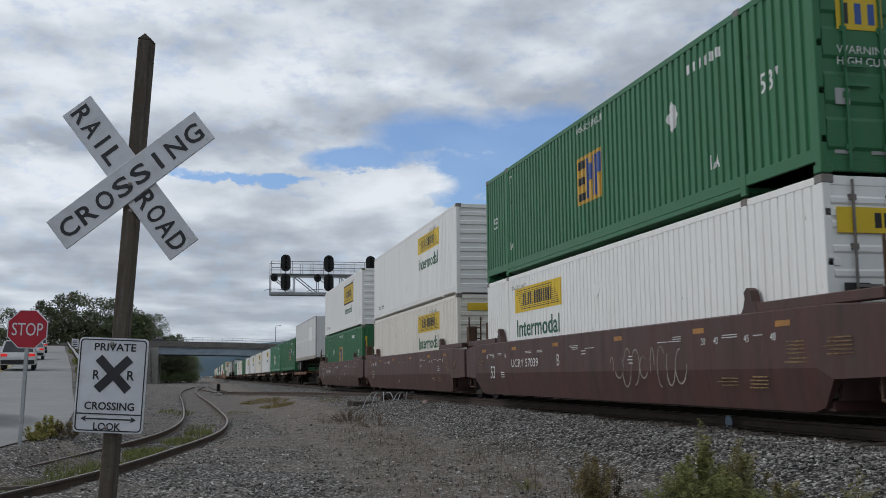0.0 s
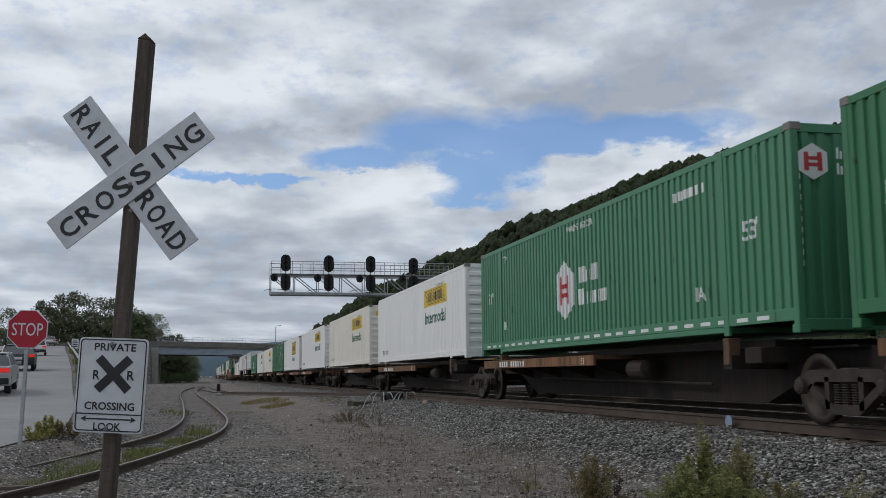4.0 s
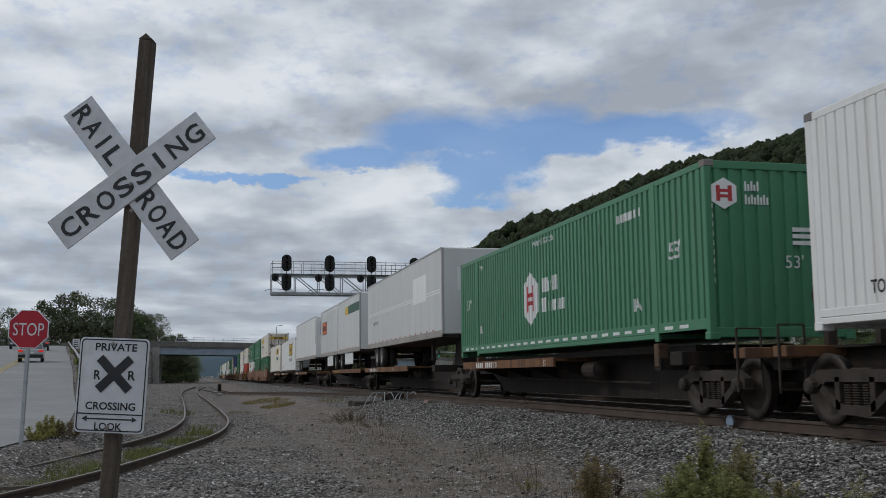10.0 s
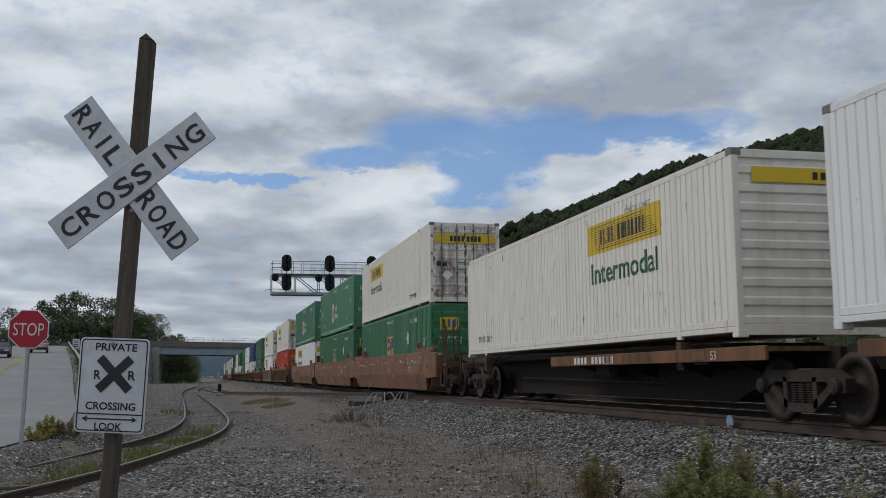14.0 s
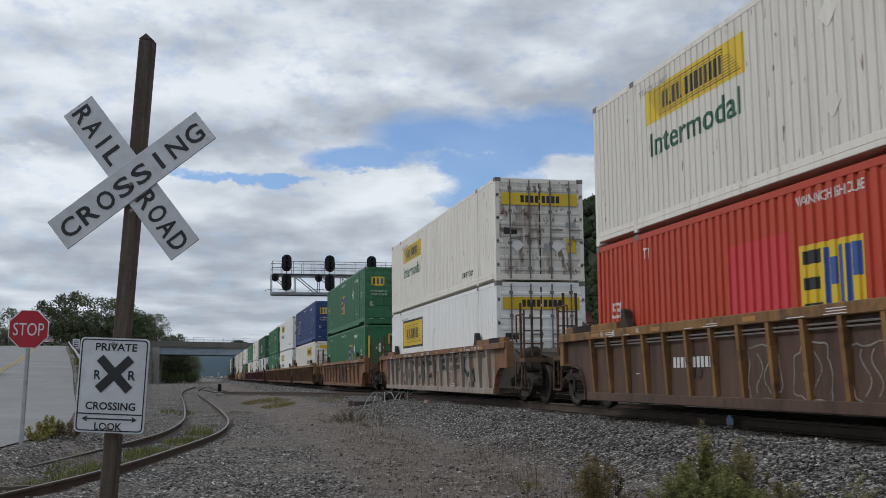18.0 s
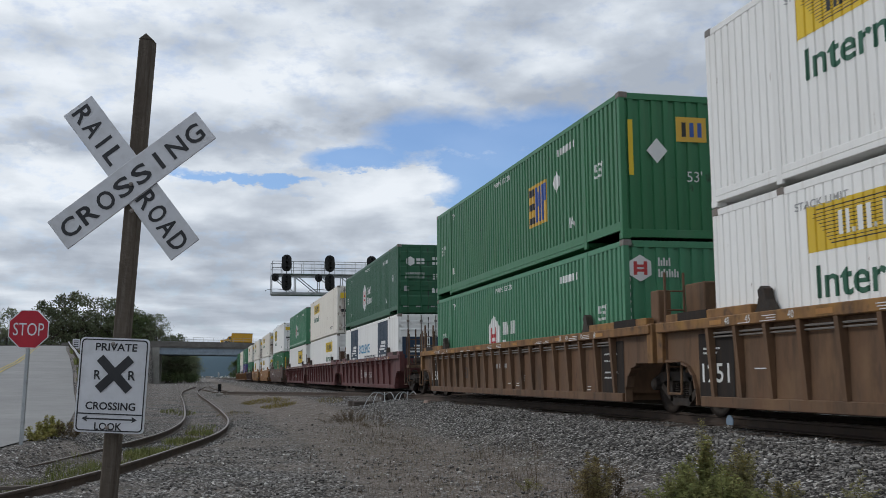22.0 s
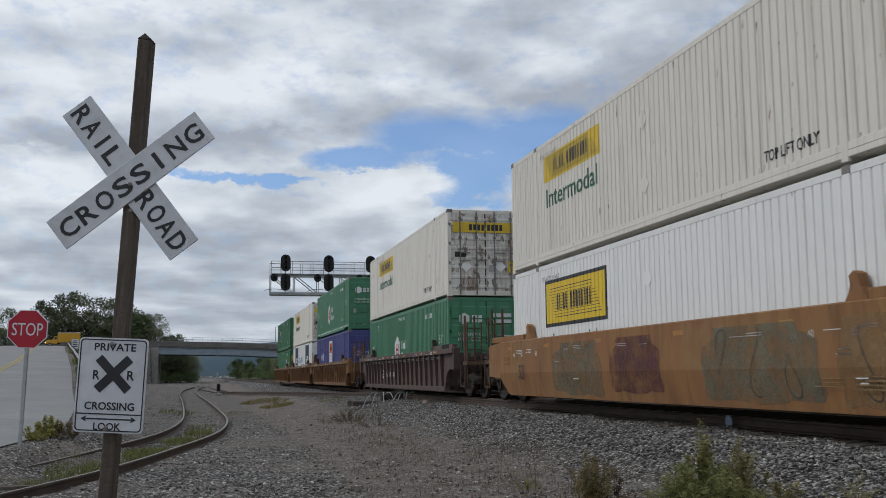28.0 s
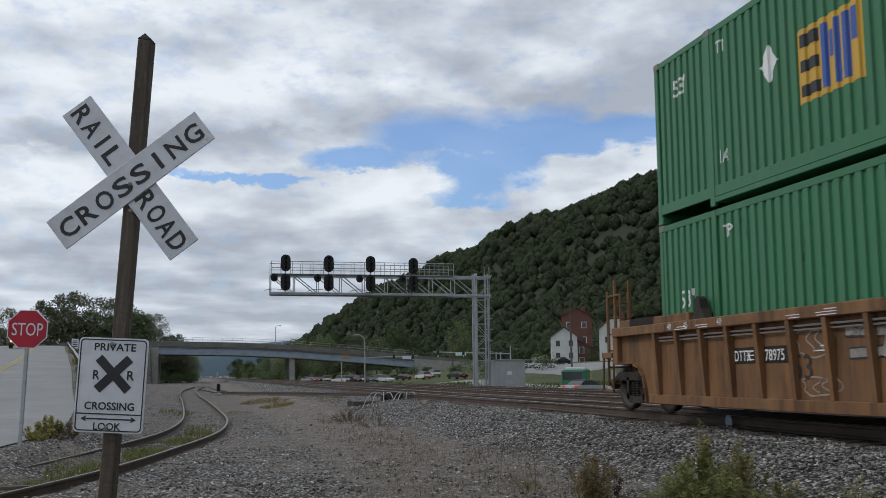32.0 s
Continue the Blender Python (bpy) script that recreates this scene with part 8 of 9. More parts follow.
# ---- beside the tracks ----
def make_gravel():
    """Loose stones on the near ground and the ballast shoulder."""
    rng = np.random.default_rng(4)
    base = []
    for k in range(6):
        bm = bmesh.new()
        bmesh.ops.create_icosphere(bm, subdivisions=1, radius=1)
        vs = np.array([tuple(v.co) for v in bm.verts])
        fs = np.array([[v.index for v in f.verts] for f in bm.faces])
        bm.free()
        # crushed stone: flattened on random planes
        for i in range(5):
            n = rng.normal(size=3)
            n /= np.linalg.norm(n)
            d = vs @ n
            vs = vs - np.outer(np.maximum(d - rng.uniform(0.35, 0.7), 0), n)
        base.append((vs, fs))
    heaps = {"stone": ([], []), "pale_stone": ([], [])}
    for i in range(96000):
        d = 9.5 + 37 * rng.random() ** 1.7
        az = math.radians(rng.uniform(-13, 40))
        x, y = d * math.sin(az), d * math.cos(az)
        if x > 8.2 and not 8.45 < x < 9.7:
            continue
        if x < lerp(ROAD, y, 1) + 0.3 and y > 19:
            continue
        bare = noise.noise((x * 0.33, y * 0.33, 5.0))
        if x < 5.0 and bare > -0.08 and rng.random() < min(0.85, 0.45 + bare * 1.6):
            continue
        if abs(x - 3.6) < 1.5 and rng.random() < 0.75:
            continue
        if y < 90 and abs(x - lerp(SIDING_X, y, 1)) < 1.3 and rng.random() < 0.5:
            continue
        r = (rng.uniform(0.014, 0.031) if x > 5 else rng.uniform(0.012, 0.034)) * (1.5 if rng.random() < 0.04 else 1)
        vs, fs = base[rng.integers(6)]
        a = rng.uniform(0, 6.28)
        c, s = math.cos(a), math.sin(a)
        sc = vs * np.array([r * rng.uniform(0.8, 1.4), r * rng.uniform(0.7, 1.1), r * rng.uniform(0.5, 0.9)])
        p = np.stack([sc[:, 0] * c - sc[:, 1] * s + x, sc[:, 0] * s + sc[:, 1] * c + y, sc[:, 2] + gz(x, y) + r * 0.25], 1)
        V, F = heaps["pale_stone" if rng.random() < 0.04 else "stone"]
        F.append(fs + len(V) * len(p))
        V.append(p)
    for mat, label in (("stone", "loose grey crushed stone on the ground and along the track"), ("pale_stone", "scattered pale broken stones among grey gravel")):
        tagged(new("gravel", join_mesh("gravel", *heaps[mat], M[mat])), label, "gravel", kind="stuff")


make_gravel()


def blades(rnd, cx, cy, rx, ry, n, h, w, keep=None):
    vs, fs, k = [], [], 0
    for i in range(n):
        a, q = rnd.uniform(0, 6.283), math.sqrt(rnd.random())
        x, y = cx + rx * q * math.cos(a), cy + ry * q * math.sin(a)
        if keep and not keep(x, y):
            continue
        z = gz(x, y) - 0.01
        t, lean = rnd.uniform(0, 6.283), rnd.uniform(0.1, 0.6)
        hh = h * rnd.uniform(0.4, 1.15)
        dx, dy = math.cos(t), math.sin(t)
        p0, p1, p2 = Vector((x, y, z)), Vector((x + dx * lean * hh * 0.35, y + dy * lean * hh * 0.35, z + hh * 0.6)), Vector((x + dx * lean * hh, y + dy * lean * hh, z + hh))
        s = Vector((-dy, dx, 0)) * w
        vs += [p0 - s, p0 + s, p1 + s * 0.7, p1 - s * 0.7, p2]
        fs += [(k, k + 1, k + 2), (k, k + 2, k + 3), (k + 3, k + 2, k + 4)]
        k += 5
    return np.array([tuple(v) for v in vs]), np.array(fs)


def grass_patch(label, mat, spots, seed):
    rnd = random.Random(seed)
    V, F, n = [], [], 0
    for cx, cy, rx, ry, cnt, h, w in spots:
        v, f = blades(rnd, cx, cy, rx, ry, cnt, h, w, lambda x, y: x > lerp(ROAD, y, 1) + 0.22)
        V.append(v)
        F.append(f + n)
        n += len(v)
    tagged(new("grass", join_mesh("grass", V, F, M[mat])), label, "grass", kind="stuff")


grass_patch("rough green grass growing between the siding rails", "weed", [(-2.0, 18.5, 0.55, 1.5, 1500, 0.15, 0.004), (-1.1, 22.5, 0.5, 1.6, 1700, 0.15, 0.005), (-2.6, 16.2, 0.5, 0.9, 900, 0.13, 0.004),
            (-0.5, 26.5, 0.5, 1.2, 700, 0.16, 0.006), (-0.1, 30.5, 0.4, 1.2, 500, 0.15, 0.007), (-1.6, 20.4, 0.8, 0.5, 300, 0.13, 0.005), (0.0, 34.0, 0.5, 2.0, 160, 0.13, 0.008), (-1.1, 47.0, 0.8, 3.0, 260, 0.16, 0.010), (-3.3, 25.5, 0.5, 2.5, 320, 0.16, 0.006),
            (-4.0, 33.0, 0.4, 4.0, 420, 0.2, 0.008), (-4.9, 42.0, 0.45, 5.0, 400, 0.24, 0.012), (-6.9, 60.0, 0.6, 10.0, 600, 0.32, 0.018), (-9.6, 80.0, 0.7, 12.0, 700, 0.45, 0.03), (-14.5, 112.0, 0.9, 20.0, 700, 0.5, 0.045)], 1)
grass_patch("yellow-green dry grass tufts on the gravel", "flower", [(3.2, 60.0, 1.1, 3.4, 1100, 0.14, 0.007), (3.5, 50.5, 0.85, 2.2, 900, 0.15, 0.007), (3.9, 56.0, 0.6, 2.5, 300, 0.13, 0.008), (2.4, 58, 0.4, 1.6, 200, 0.12, 0.008), (1.2, 44, 0.7, 1.5, 160, 0.12, 0.006), (5.6, 47, 0.5, 3.0, 200, 0.12, 0.007)], 2)
grass_patch("dead brown grass and stalks on the dirt", "dry_weed", [(4.7, 33.6, 1.1, 2.0, 420, 0.24, 0.003), (4.3, 27.2, 1.2, 2.6, 420, 0.14, 0.003), (4.6, 21.0, 1.1, 2.8, 620, 0.12, 0.002), (3.6, 16.0, 1.5, 2.4, 900, 0.10, 0.002), (4.9, 13.8, 0.9, 1.6, 700, 0.13, 0.002),
            (3.9, 24.0, 1.1, 2.4, 420, 0.13, 0.003), (2.9, 19.5, 1.2, 2.6, 500, 0.10, 0.002), (5.2, 17.5, 0.6, 1.4, 260, 0.16, 0.003), (-0.2, 30.0, 0.5, 4.0, 300, 0.12, 0.006), (3.0, 13.2, 1.2, 1.2, 620, 0.09, 0.002), (4.2, 11.6, 0.8, 0.8, 420, 0.10, 0.002)], 3)
grass_patch("pale straw lying on bare soil", "straw", [(3.4, 15.0, 1.5, 2.6, 520, 0.07, 0.0018), (4.2, 19.0, 1.2, 3.4, 520, 0.08, 0.002), (2.6, 22.5, 1.4, 3.0, 360, 0.08, 0.0025), (3.9, 12.2, 1.2, 1.2, 420, 0.06, 0.0015)], 4)


def weed(name, label, x, y, h, spread, stems, mat, seed, tops=None, size=0.02):
    """A bushy weed: leaning stems, each with small leaves all the way up."""
    rnd = random.Random(seed)
    t = thing(name, label, "weed", at=(x, y, gz(x, y) - 0.03), group="weeds on the gravel")
    b = Build()
    V, F, k = [], [], 0
    TV, TF, tk = [], [], 0
    for i in range(stems):
        a, q = rnd.uniform(0, 6.283), rnd.random() ** 0.7
        hh = h * (1.05 - 0.55 * q) * rnd.uniform(0.7, 1.1)
        foot = Vector((math.cos(a) * spread * 0.45 * q, math.sin(a) * spread * 0.45 * q, 0))
        tip = Vector((math.cos(a) * spread * q + rnd.uniform(-0.05, 0.05), math.sin(a) * spread * q + rnd.uniform(-0.05, 0.05), hh))
        b.tube(foot, tip, 0.004, 0.0015, 3)
        n = int(hh * 330)
        twigs = [Vector((rnd.gauss(0, 1), rnd.gauss(0, 1), 1.1)).normalized() for _ in range(9)]
        for j in range(n):
            u = 0.12 + 0.88 * j / n
            p = foot.lerp(tip, u)
            p = p + twigs[int(u * 8.99)] * 0.16 * (1.2 - u) * (h / 0.8) * rnd.random()
            d = Vector((rnd.gauss(0, 1), rnd.gauss(0, 1), rnd.uniform(-0.2, 1.2))).normalized()
            e = p + d * size * rnd.uniform(0.5, 1.2)
            s = d.orthogonal().normalized() * size * rnd.uniform(0.06, 0.13)
            m = p.lerp(e, 0.5)
            V += [p, m + s, e, m - s]
            F.append((k, k + 1, k + 2, k + 3))
            k += 4
        if tops and rnd.random() < 0.6:
            for j in range(36):
                p = foot.lerp(tip, rnd.uniform(0.86, 1.04)) + Vector((rnd.gauss(0, 0.022), rnd.gauss(0, 0.022), rnd.gauss(0, 0.02)))
                d = Vector((rnd.gauss(0, 1), rnd.gauss(0, 1), rnd.gauss(0, 1))).normalized() * 0.010
                o = d.orthogonal().normalized() * 0.007
                TV += [p - d, p + o, p + d, p - o]
                TF.append((tk, tk + 1, tk + 2, tk + 3))
                tk += 4
    part("stem_cluster", b, M["dry_weed"], t)
    part("foliage", join_mesh("foliage", [np.array([tuple(v) for v in V])], [np.array(F)], M[mat]), None, t)
    if TV:
        part("seed_head_cluster", join_mesh("seed_head_cluster", [np.array([tuple(v) for v in TV])], [np.array(TF)], M[tops]), None, t)
    return t


weed("bushy_weed", "tall green bushy weed with feathery leaves below the ballast", 4.95, 9.70, 0.78, 0.42, 34, "weed", 1, "flower", 0.06)
weed("bushy_weed", "green bushy weed with feathery leaves below the ballast", 4.58, 9.45, 0.62, 0.42, 30, "weed", 2, None, 0.06)
weed("bushy_weed", "olive-green weed leaning beside a taller one", 5.36, 9.68, 0.74, 0.32, 18, "olive_weed", 3, "flower", 0.06)
weed("bushy_weed", "low green weed on the gravel", 4.95, 9.25, 0.58, 0.55, 30, "weed", 4, None, 0.06)
weed("browning_weed", "browning bushy weed on the gravel", 4.22, 10.83, 0.68, 0.36, 24, "brown_weed", 5, "dry_weed", 0.05)
weed("browning_weed", "reddish-brown dry weed on the gravel", 4.44, 10.80, 0.50, 0.30, 12, "dry_weed", 6, None, 0.05)
weed("bushy_weed", "small olive-green weed on the ballast stones", 5.40, 8.90, 0.42, 0.28, 12, "olive_weed", 7, "flower", 0.05)
weed("bushy_weed", "small olive-green weed on the ballast stones", 5.85, 8.45, 0.34, 0.30, 10, "olive_weed", 8, None, 0.05)
weed("bushy_weed", "small green weed on the gravel", 4.15, 12.9, 0.25, 0.18, 9, "olive_weed", 9, None, 0.04)
weed("yellow_weed", "yellow-flowering weed beside the road edge", -3.02, 22.3, 0.50, 0.34, 24, "yellow_weed", 10, "flower", 0.07)
weed("yellow_weed", "yellow-green weed beside the road edge", -3.2, 21.7, 0.34, 0.30, 16, "yellow_weed", 11, "flower", 0.07)
weed("yellow_weed", "reddish dry weed beside the siding", -2.65, 22.0, 0.46, 0.25, 12, "dry_weed", 12, "flower", 0.06)
weed("bushy_weed", "thin olive spire above a green weed", 4.98, 9.75, 1.06, 0.06, 4, "olive_weed", 16, "flower", 0.045)
weed("bushy_weed", "thin reddish spire beside a green weed", 5.42, 9.75, 0.98, 0.06, 3, "brown_weed", 17, None, 0.045)
weed("dry_stalk", "thin dry stalk on the gravel", 4.45, 13.6, 0.80, 0.06, 3, "dry_weed", 13, None, 0.02)
weed("brush_heap", "dead brown brush on the dirt", 4.75, 33.8, 0.50, 0.8, 22, "dry_weed", 14, None, 0.05)
weed("brush_heap", "low dead brown brush on the dirt", 4.95, 29.5, 0.30, 0.8, 16, "dry_weed", 15, None, 0.05)
for _i, (_x, _y, _h) in enumerate(((-4.9, 47, 0.6), (-5.5, 54, 0.7), (-6.9, 66, 0.8), (-8.6, 80, 0.8))):
    weed("verge_weed", "tall green and brown weeds on the road bank", _x, _y, _h, 0.6, 26, "weed", 20 + _i, "flower", 0.09)


def make_small_things():
    # switch machine and its cables
    s = thing("switch_machine", "dark rusty switch machine with pale cables beside the track", "switch machine", at=(7.15, 39.3, 0.52))
    part("base_plank", Build().box(-1.6, 1.6, -0.30, 0.05, -0.15, 0.02, 0.01), M["tie"], s)
    part("base_plank", Build().box(-1.7, 1.4, 0.35, 0.65, -0.18, 0.03, 0.01), M["tie"], s)
    part("housing", Build().box(-0.45, 0.35, -0.28, 0.28, 0.02, 0.36, 0.04), M["truck"], s)
    part("motor_cover", Build().lathe((-0.15, -0.5, 0.2), (0, 1, 0), [(0, 0.05), (0.03, 0.16), (0.5, 0.16), (0.53, 0.05)], 12), M["truck"], s)
    part("throw_rod", Build().tube((0.3, 0, 0.12), (1.3, 0, 0.12), 0.03), M["rail"], s)
    for gx in (-0.75, 0.20):
        for k in range(4):
            side = -0.28 + 0.13 * k + 0.05 * math.sin(5 * k + gx)
            pts = [(gx + 0.35 + side * 0.15, -0.28, 0.26)] + [(gx + 0.35 + side * (0.5 + 2.2 * u) - 0.1 * u, -0.3 - 0.7 * u, 0.28 + 0.16 * math.sin(math.pi * u) - 0.50 * u * u) for u in (0.15, 0.3, 0.45, 0.6, 0.8, 1.0)]
            part("cable", Build().path(pts, 0.017, 6), M["galv"], s, "pale grey cable")
    # small ground signal
    d = thing("dwarf_signal", "small black dwarf signal on a concrete foot by the switch", "signal", at=(1.25, 88.0, 0.12))
    part("foot", Build().box(-0.3, 0.3, -0.25, 0.25, -0.1, 0.08, 0.02), M["concrete"], d)
    part("head", Build().box(-0.15, 0.15, -0.12, 0.12, 0.22, 0.85, 0.04), M["signal_black"], d)
    part("post", Build().tube((0, 0, 0.1), (0, 0, 0.3), 0.06), M["galv"], d)
    for z in (0.40, 0.66):
        part("hood", Build().lathe((0, -0.12, z), (0, -1, 0), [(0, 0.10), (0.2, 0.11), (0.2, 0.09), (0.02, 0.08)], 12), M["signal_black"], d)
    for x in (-0.75, 0.6):
        part("conduit", Build().path([(x, -0.3, -0.1), (x, -0.3, 0.18), (x + 0.5, -0.3, 0.2), (x + 0.6, -0.3, -0.1)], 0.028, 6), M["concrete"], d, "pale conduit")
    thing("stone_block", "pinkish broken stone lying on the ballast", "stone", Build().prism([(-0.25, -0.1), (0.2, -0.14), (0.3, 0.02), (0.12, 0.16), (-0.2, 0.12)], 1, -0.15, 0.15), surface("pink_stone", (0.32, 0.23, 0.19), (0.24, 0.18, 0.15), 4.0, None, rough=0.9, bump=0.4), at=pose(7.2, 33.2, 0.58, 8, 12, 30) @ Matrix.Scale(0.65, 4))
    thing("litter", "crumpled white litter by the siding", "litter", Build().prism([(-0.12, 0), (0.02, 0.02), (0.14, -0.02), (0.10, 0.10), (-0.02, 0.14), (-0.12, 0.08)], 1, -0.06, 0.05), M["sign_white"], at=pose(-3.05, 19.5, 0.02, 10, 5, 40))
    thing("marker_disc", "pale blue round marker fixed to the rail web", "marker", Build().prism([(0.11 * math.cos(t), max(-0.05, 0.11 * math.sin(t))) for t in (2 * math.pi * i / 20 for i in range(20))], 0, -0.008, 0.008), surface("pale_blue_plastic", (0.22, 0.30, 0.40), (0.17, 0.24, 0.33), 6.0, None, rough=0.5), at=(8.18, 15.05, 0.72))
    p = thing("plank", "grey weathered plank lying between the siding rails", "plank", Build().box(-0.9, 0.9, -0.06, 0.06, 0, 0.05, 0.005), M["tie"], at=pose(-3.1, 15.0, 0.02, 0, 0, 5))
    # guard rail on the road edge
    g = thing("guard_rail", "galvanised steel guard rail on the road bank", "guard rail")
    prof = [(-0.02, -0.16), (0.03, -0.10), (-0.02, -0.02), (-0.02, 0.02), (0.03, 0.10), (-0.02, 0.16)]
    ys = [46 + 4 * i for i in range(40)]
    b = Build()
    for y in ys:
        x, z = lerp(ROAD, y, 1) + 0.5, lerp(ROAD, y, 2) + 0.62
        b.v += [(x + u, y, z + w) for u, w in prof]
    b.f = [(6 * k + i, 6 * k + i + 1, 6 * k + 7 + i, 6 * k + 6 + i) for k in range(len(ys) - 1) for i in range(5)]
    part("beam", b, M["galv"], g)
    for y in ys:
        x, z = lerp(ROAD, y, 1) + 0.58, lerp(ROAD, y, 2)
        part("post", Build().box(x - 0.06, x + 0.06, y - 0.08, y + 0.08, z - 0.5, z + 0.75), M["post"], g)
    r = thing("road_sign", "small white road sign at the top of the bank", "sign", at=pose(-20.3, 175, 5.7, 0, 0, -7))
    part("post", Build().box(-0.04, 0.04, -0.03, 0.03, -0.8, 2.0), M["galv"], r)
    part("face", Build().box(-0.55, 0.55, -0.06, -0.03, 0.65, 2.15, 0.01), M["sign_white"], r)
    b = Build()
    for z in (0.9, 1.2, 1.5, 1.8):
        b.box(-0.38, 0.38, -0.065, -0.058, z, z + 0.13)
    part("marking", b, M["sign_black"], r)


make_small_things()


# ---- town across the tracks ----
def house(label, x, y, w, d, h, roof, wall, trim, turn, roof_mat="shingle", gable=True, storeys=2, porch=False, base=None):
    z = (gz(x, y) if base is None else base) - 0.4
    o = thing("house", label, "house", at=pose(x, y, z, 0, 0, turn))
    part("wall", Build().box(-w / 2, w / 2, -d / 2, d / 2, 0, h), M[wall], o)
    if gable:
        part("gable_wall", Build().prism([(-w / 2, h), (w / 2, h), (0, h + roof)], 1, -d / 2, d / 2), M[wall], o)
        for sg in (-1, 1):
            part("roof_slope", Build().prism([(0, h + roof + 0.18), (sg * (w / 2 + 0.4), h - 0.25), (sg * (w / 2 + 0.4), h - 0.05), (0, h + roof + 0.40)], 1, -d / 2 - 0.4, d / 2 + 0.4), M[roof_mat], o)
    else:
        part("roof", Build().box(-w / 2 - 0.3, w / 2 + 0.3, -d / 2 - 0.3, d / 2 + 0.3, h, h + roof), M[roof_mat], o)
    n = max(2, int(w / 2.6))
    for s in range(storeys):
        for i in range(n):
            cx, cz = -w / 2 + w * (i + 0.5) / n, 1.0 + s * (h - 0.6) / storeys
            win = part("window", Build().box(cx - 0.62, cx + 0.62, -d / 2 - 0.06, -d / 2 + 0.02, cz, cz + 1.55), M[trim], o, "white-framed window")
            part("pane", Build().box(cx - 0.48, cx + 0.48, -d / 2 - 0.075, -d / 2 - 0.05, cz + 0.12, cz + 1.43), M["glass"], win)
    for s in range(storeys):
        cz = 1.0 + s * (h - 0.6) / storeys
        win = part("window", Build().box(-w / 2 - 0.06, -w / 2 + 0.02, -0.6, 0.6, cz, cz + 1.5), M[trim], o)
        part("pane", Build().box(-w / 2 - 0.075, -w / 2 - 0.05, -0.46, 0.46, cz + 0.12, cz + 1.4), M["glass"], win)
    if porch:
        p = part("porch_roof", Build().prism([(-d / 2 - 2.2, 2.6), (-d / 2, 3.2), (-d / 2, 3.0), (-d / 2 - 2.2, 2.4)], 0, -w / 2, w / 2), M[roof_mat], o)
        for i in range(4):
            cx = -w / 2 + 0.2 + (w - 0.4) * i / 3
            part("porch_post", Build().box(cx - 0.08, cx + 0.08, -d / 2 - 2.1, -d / 2 - 1.94, 0, 2.5), M[trim], o)
    part("chimney", Build().box(w * 0.2, w * 0.2 + 0.7, -0.35, 0.35, h, h + roof + 0.9), M["brick"], o)
    return o


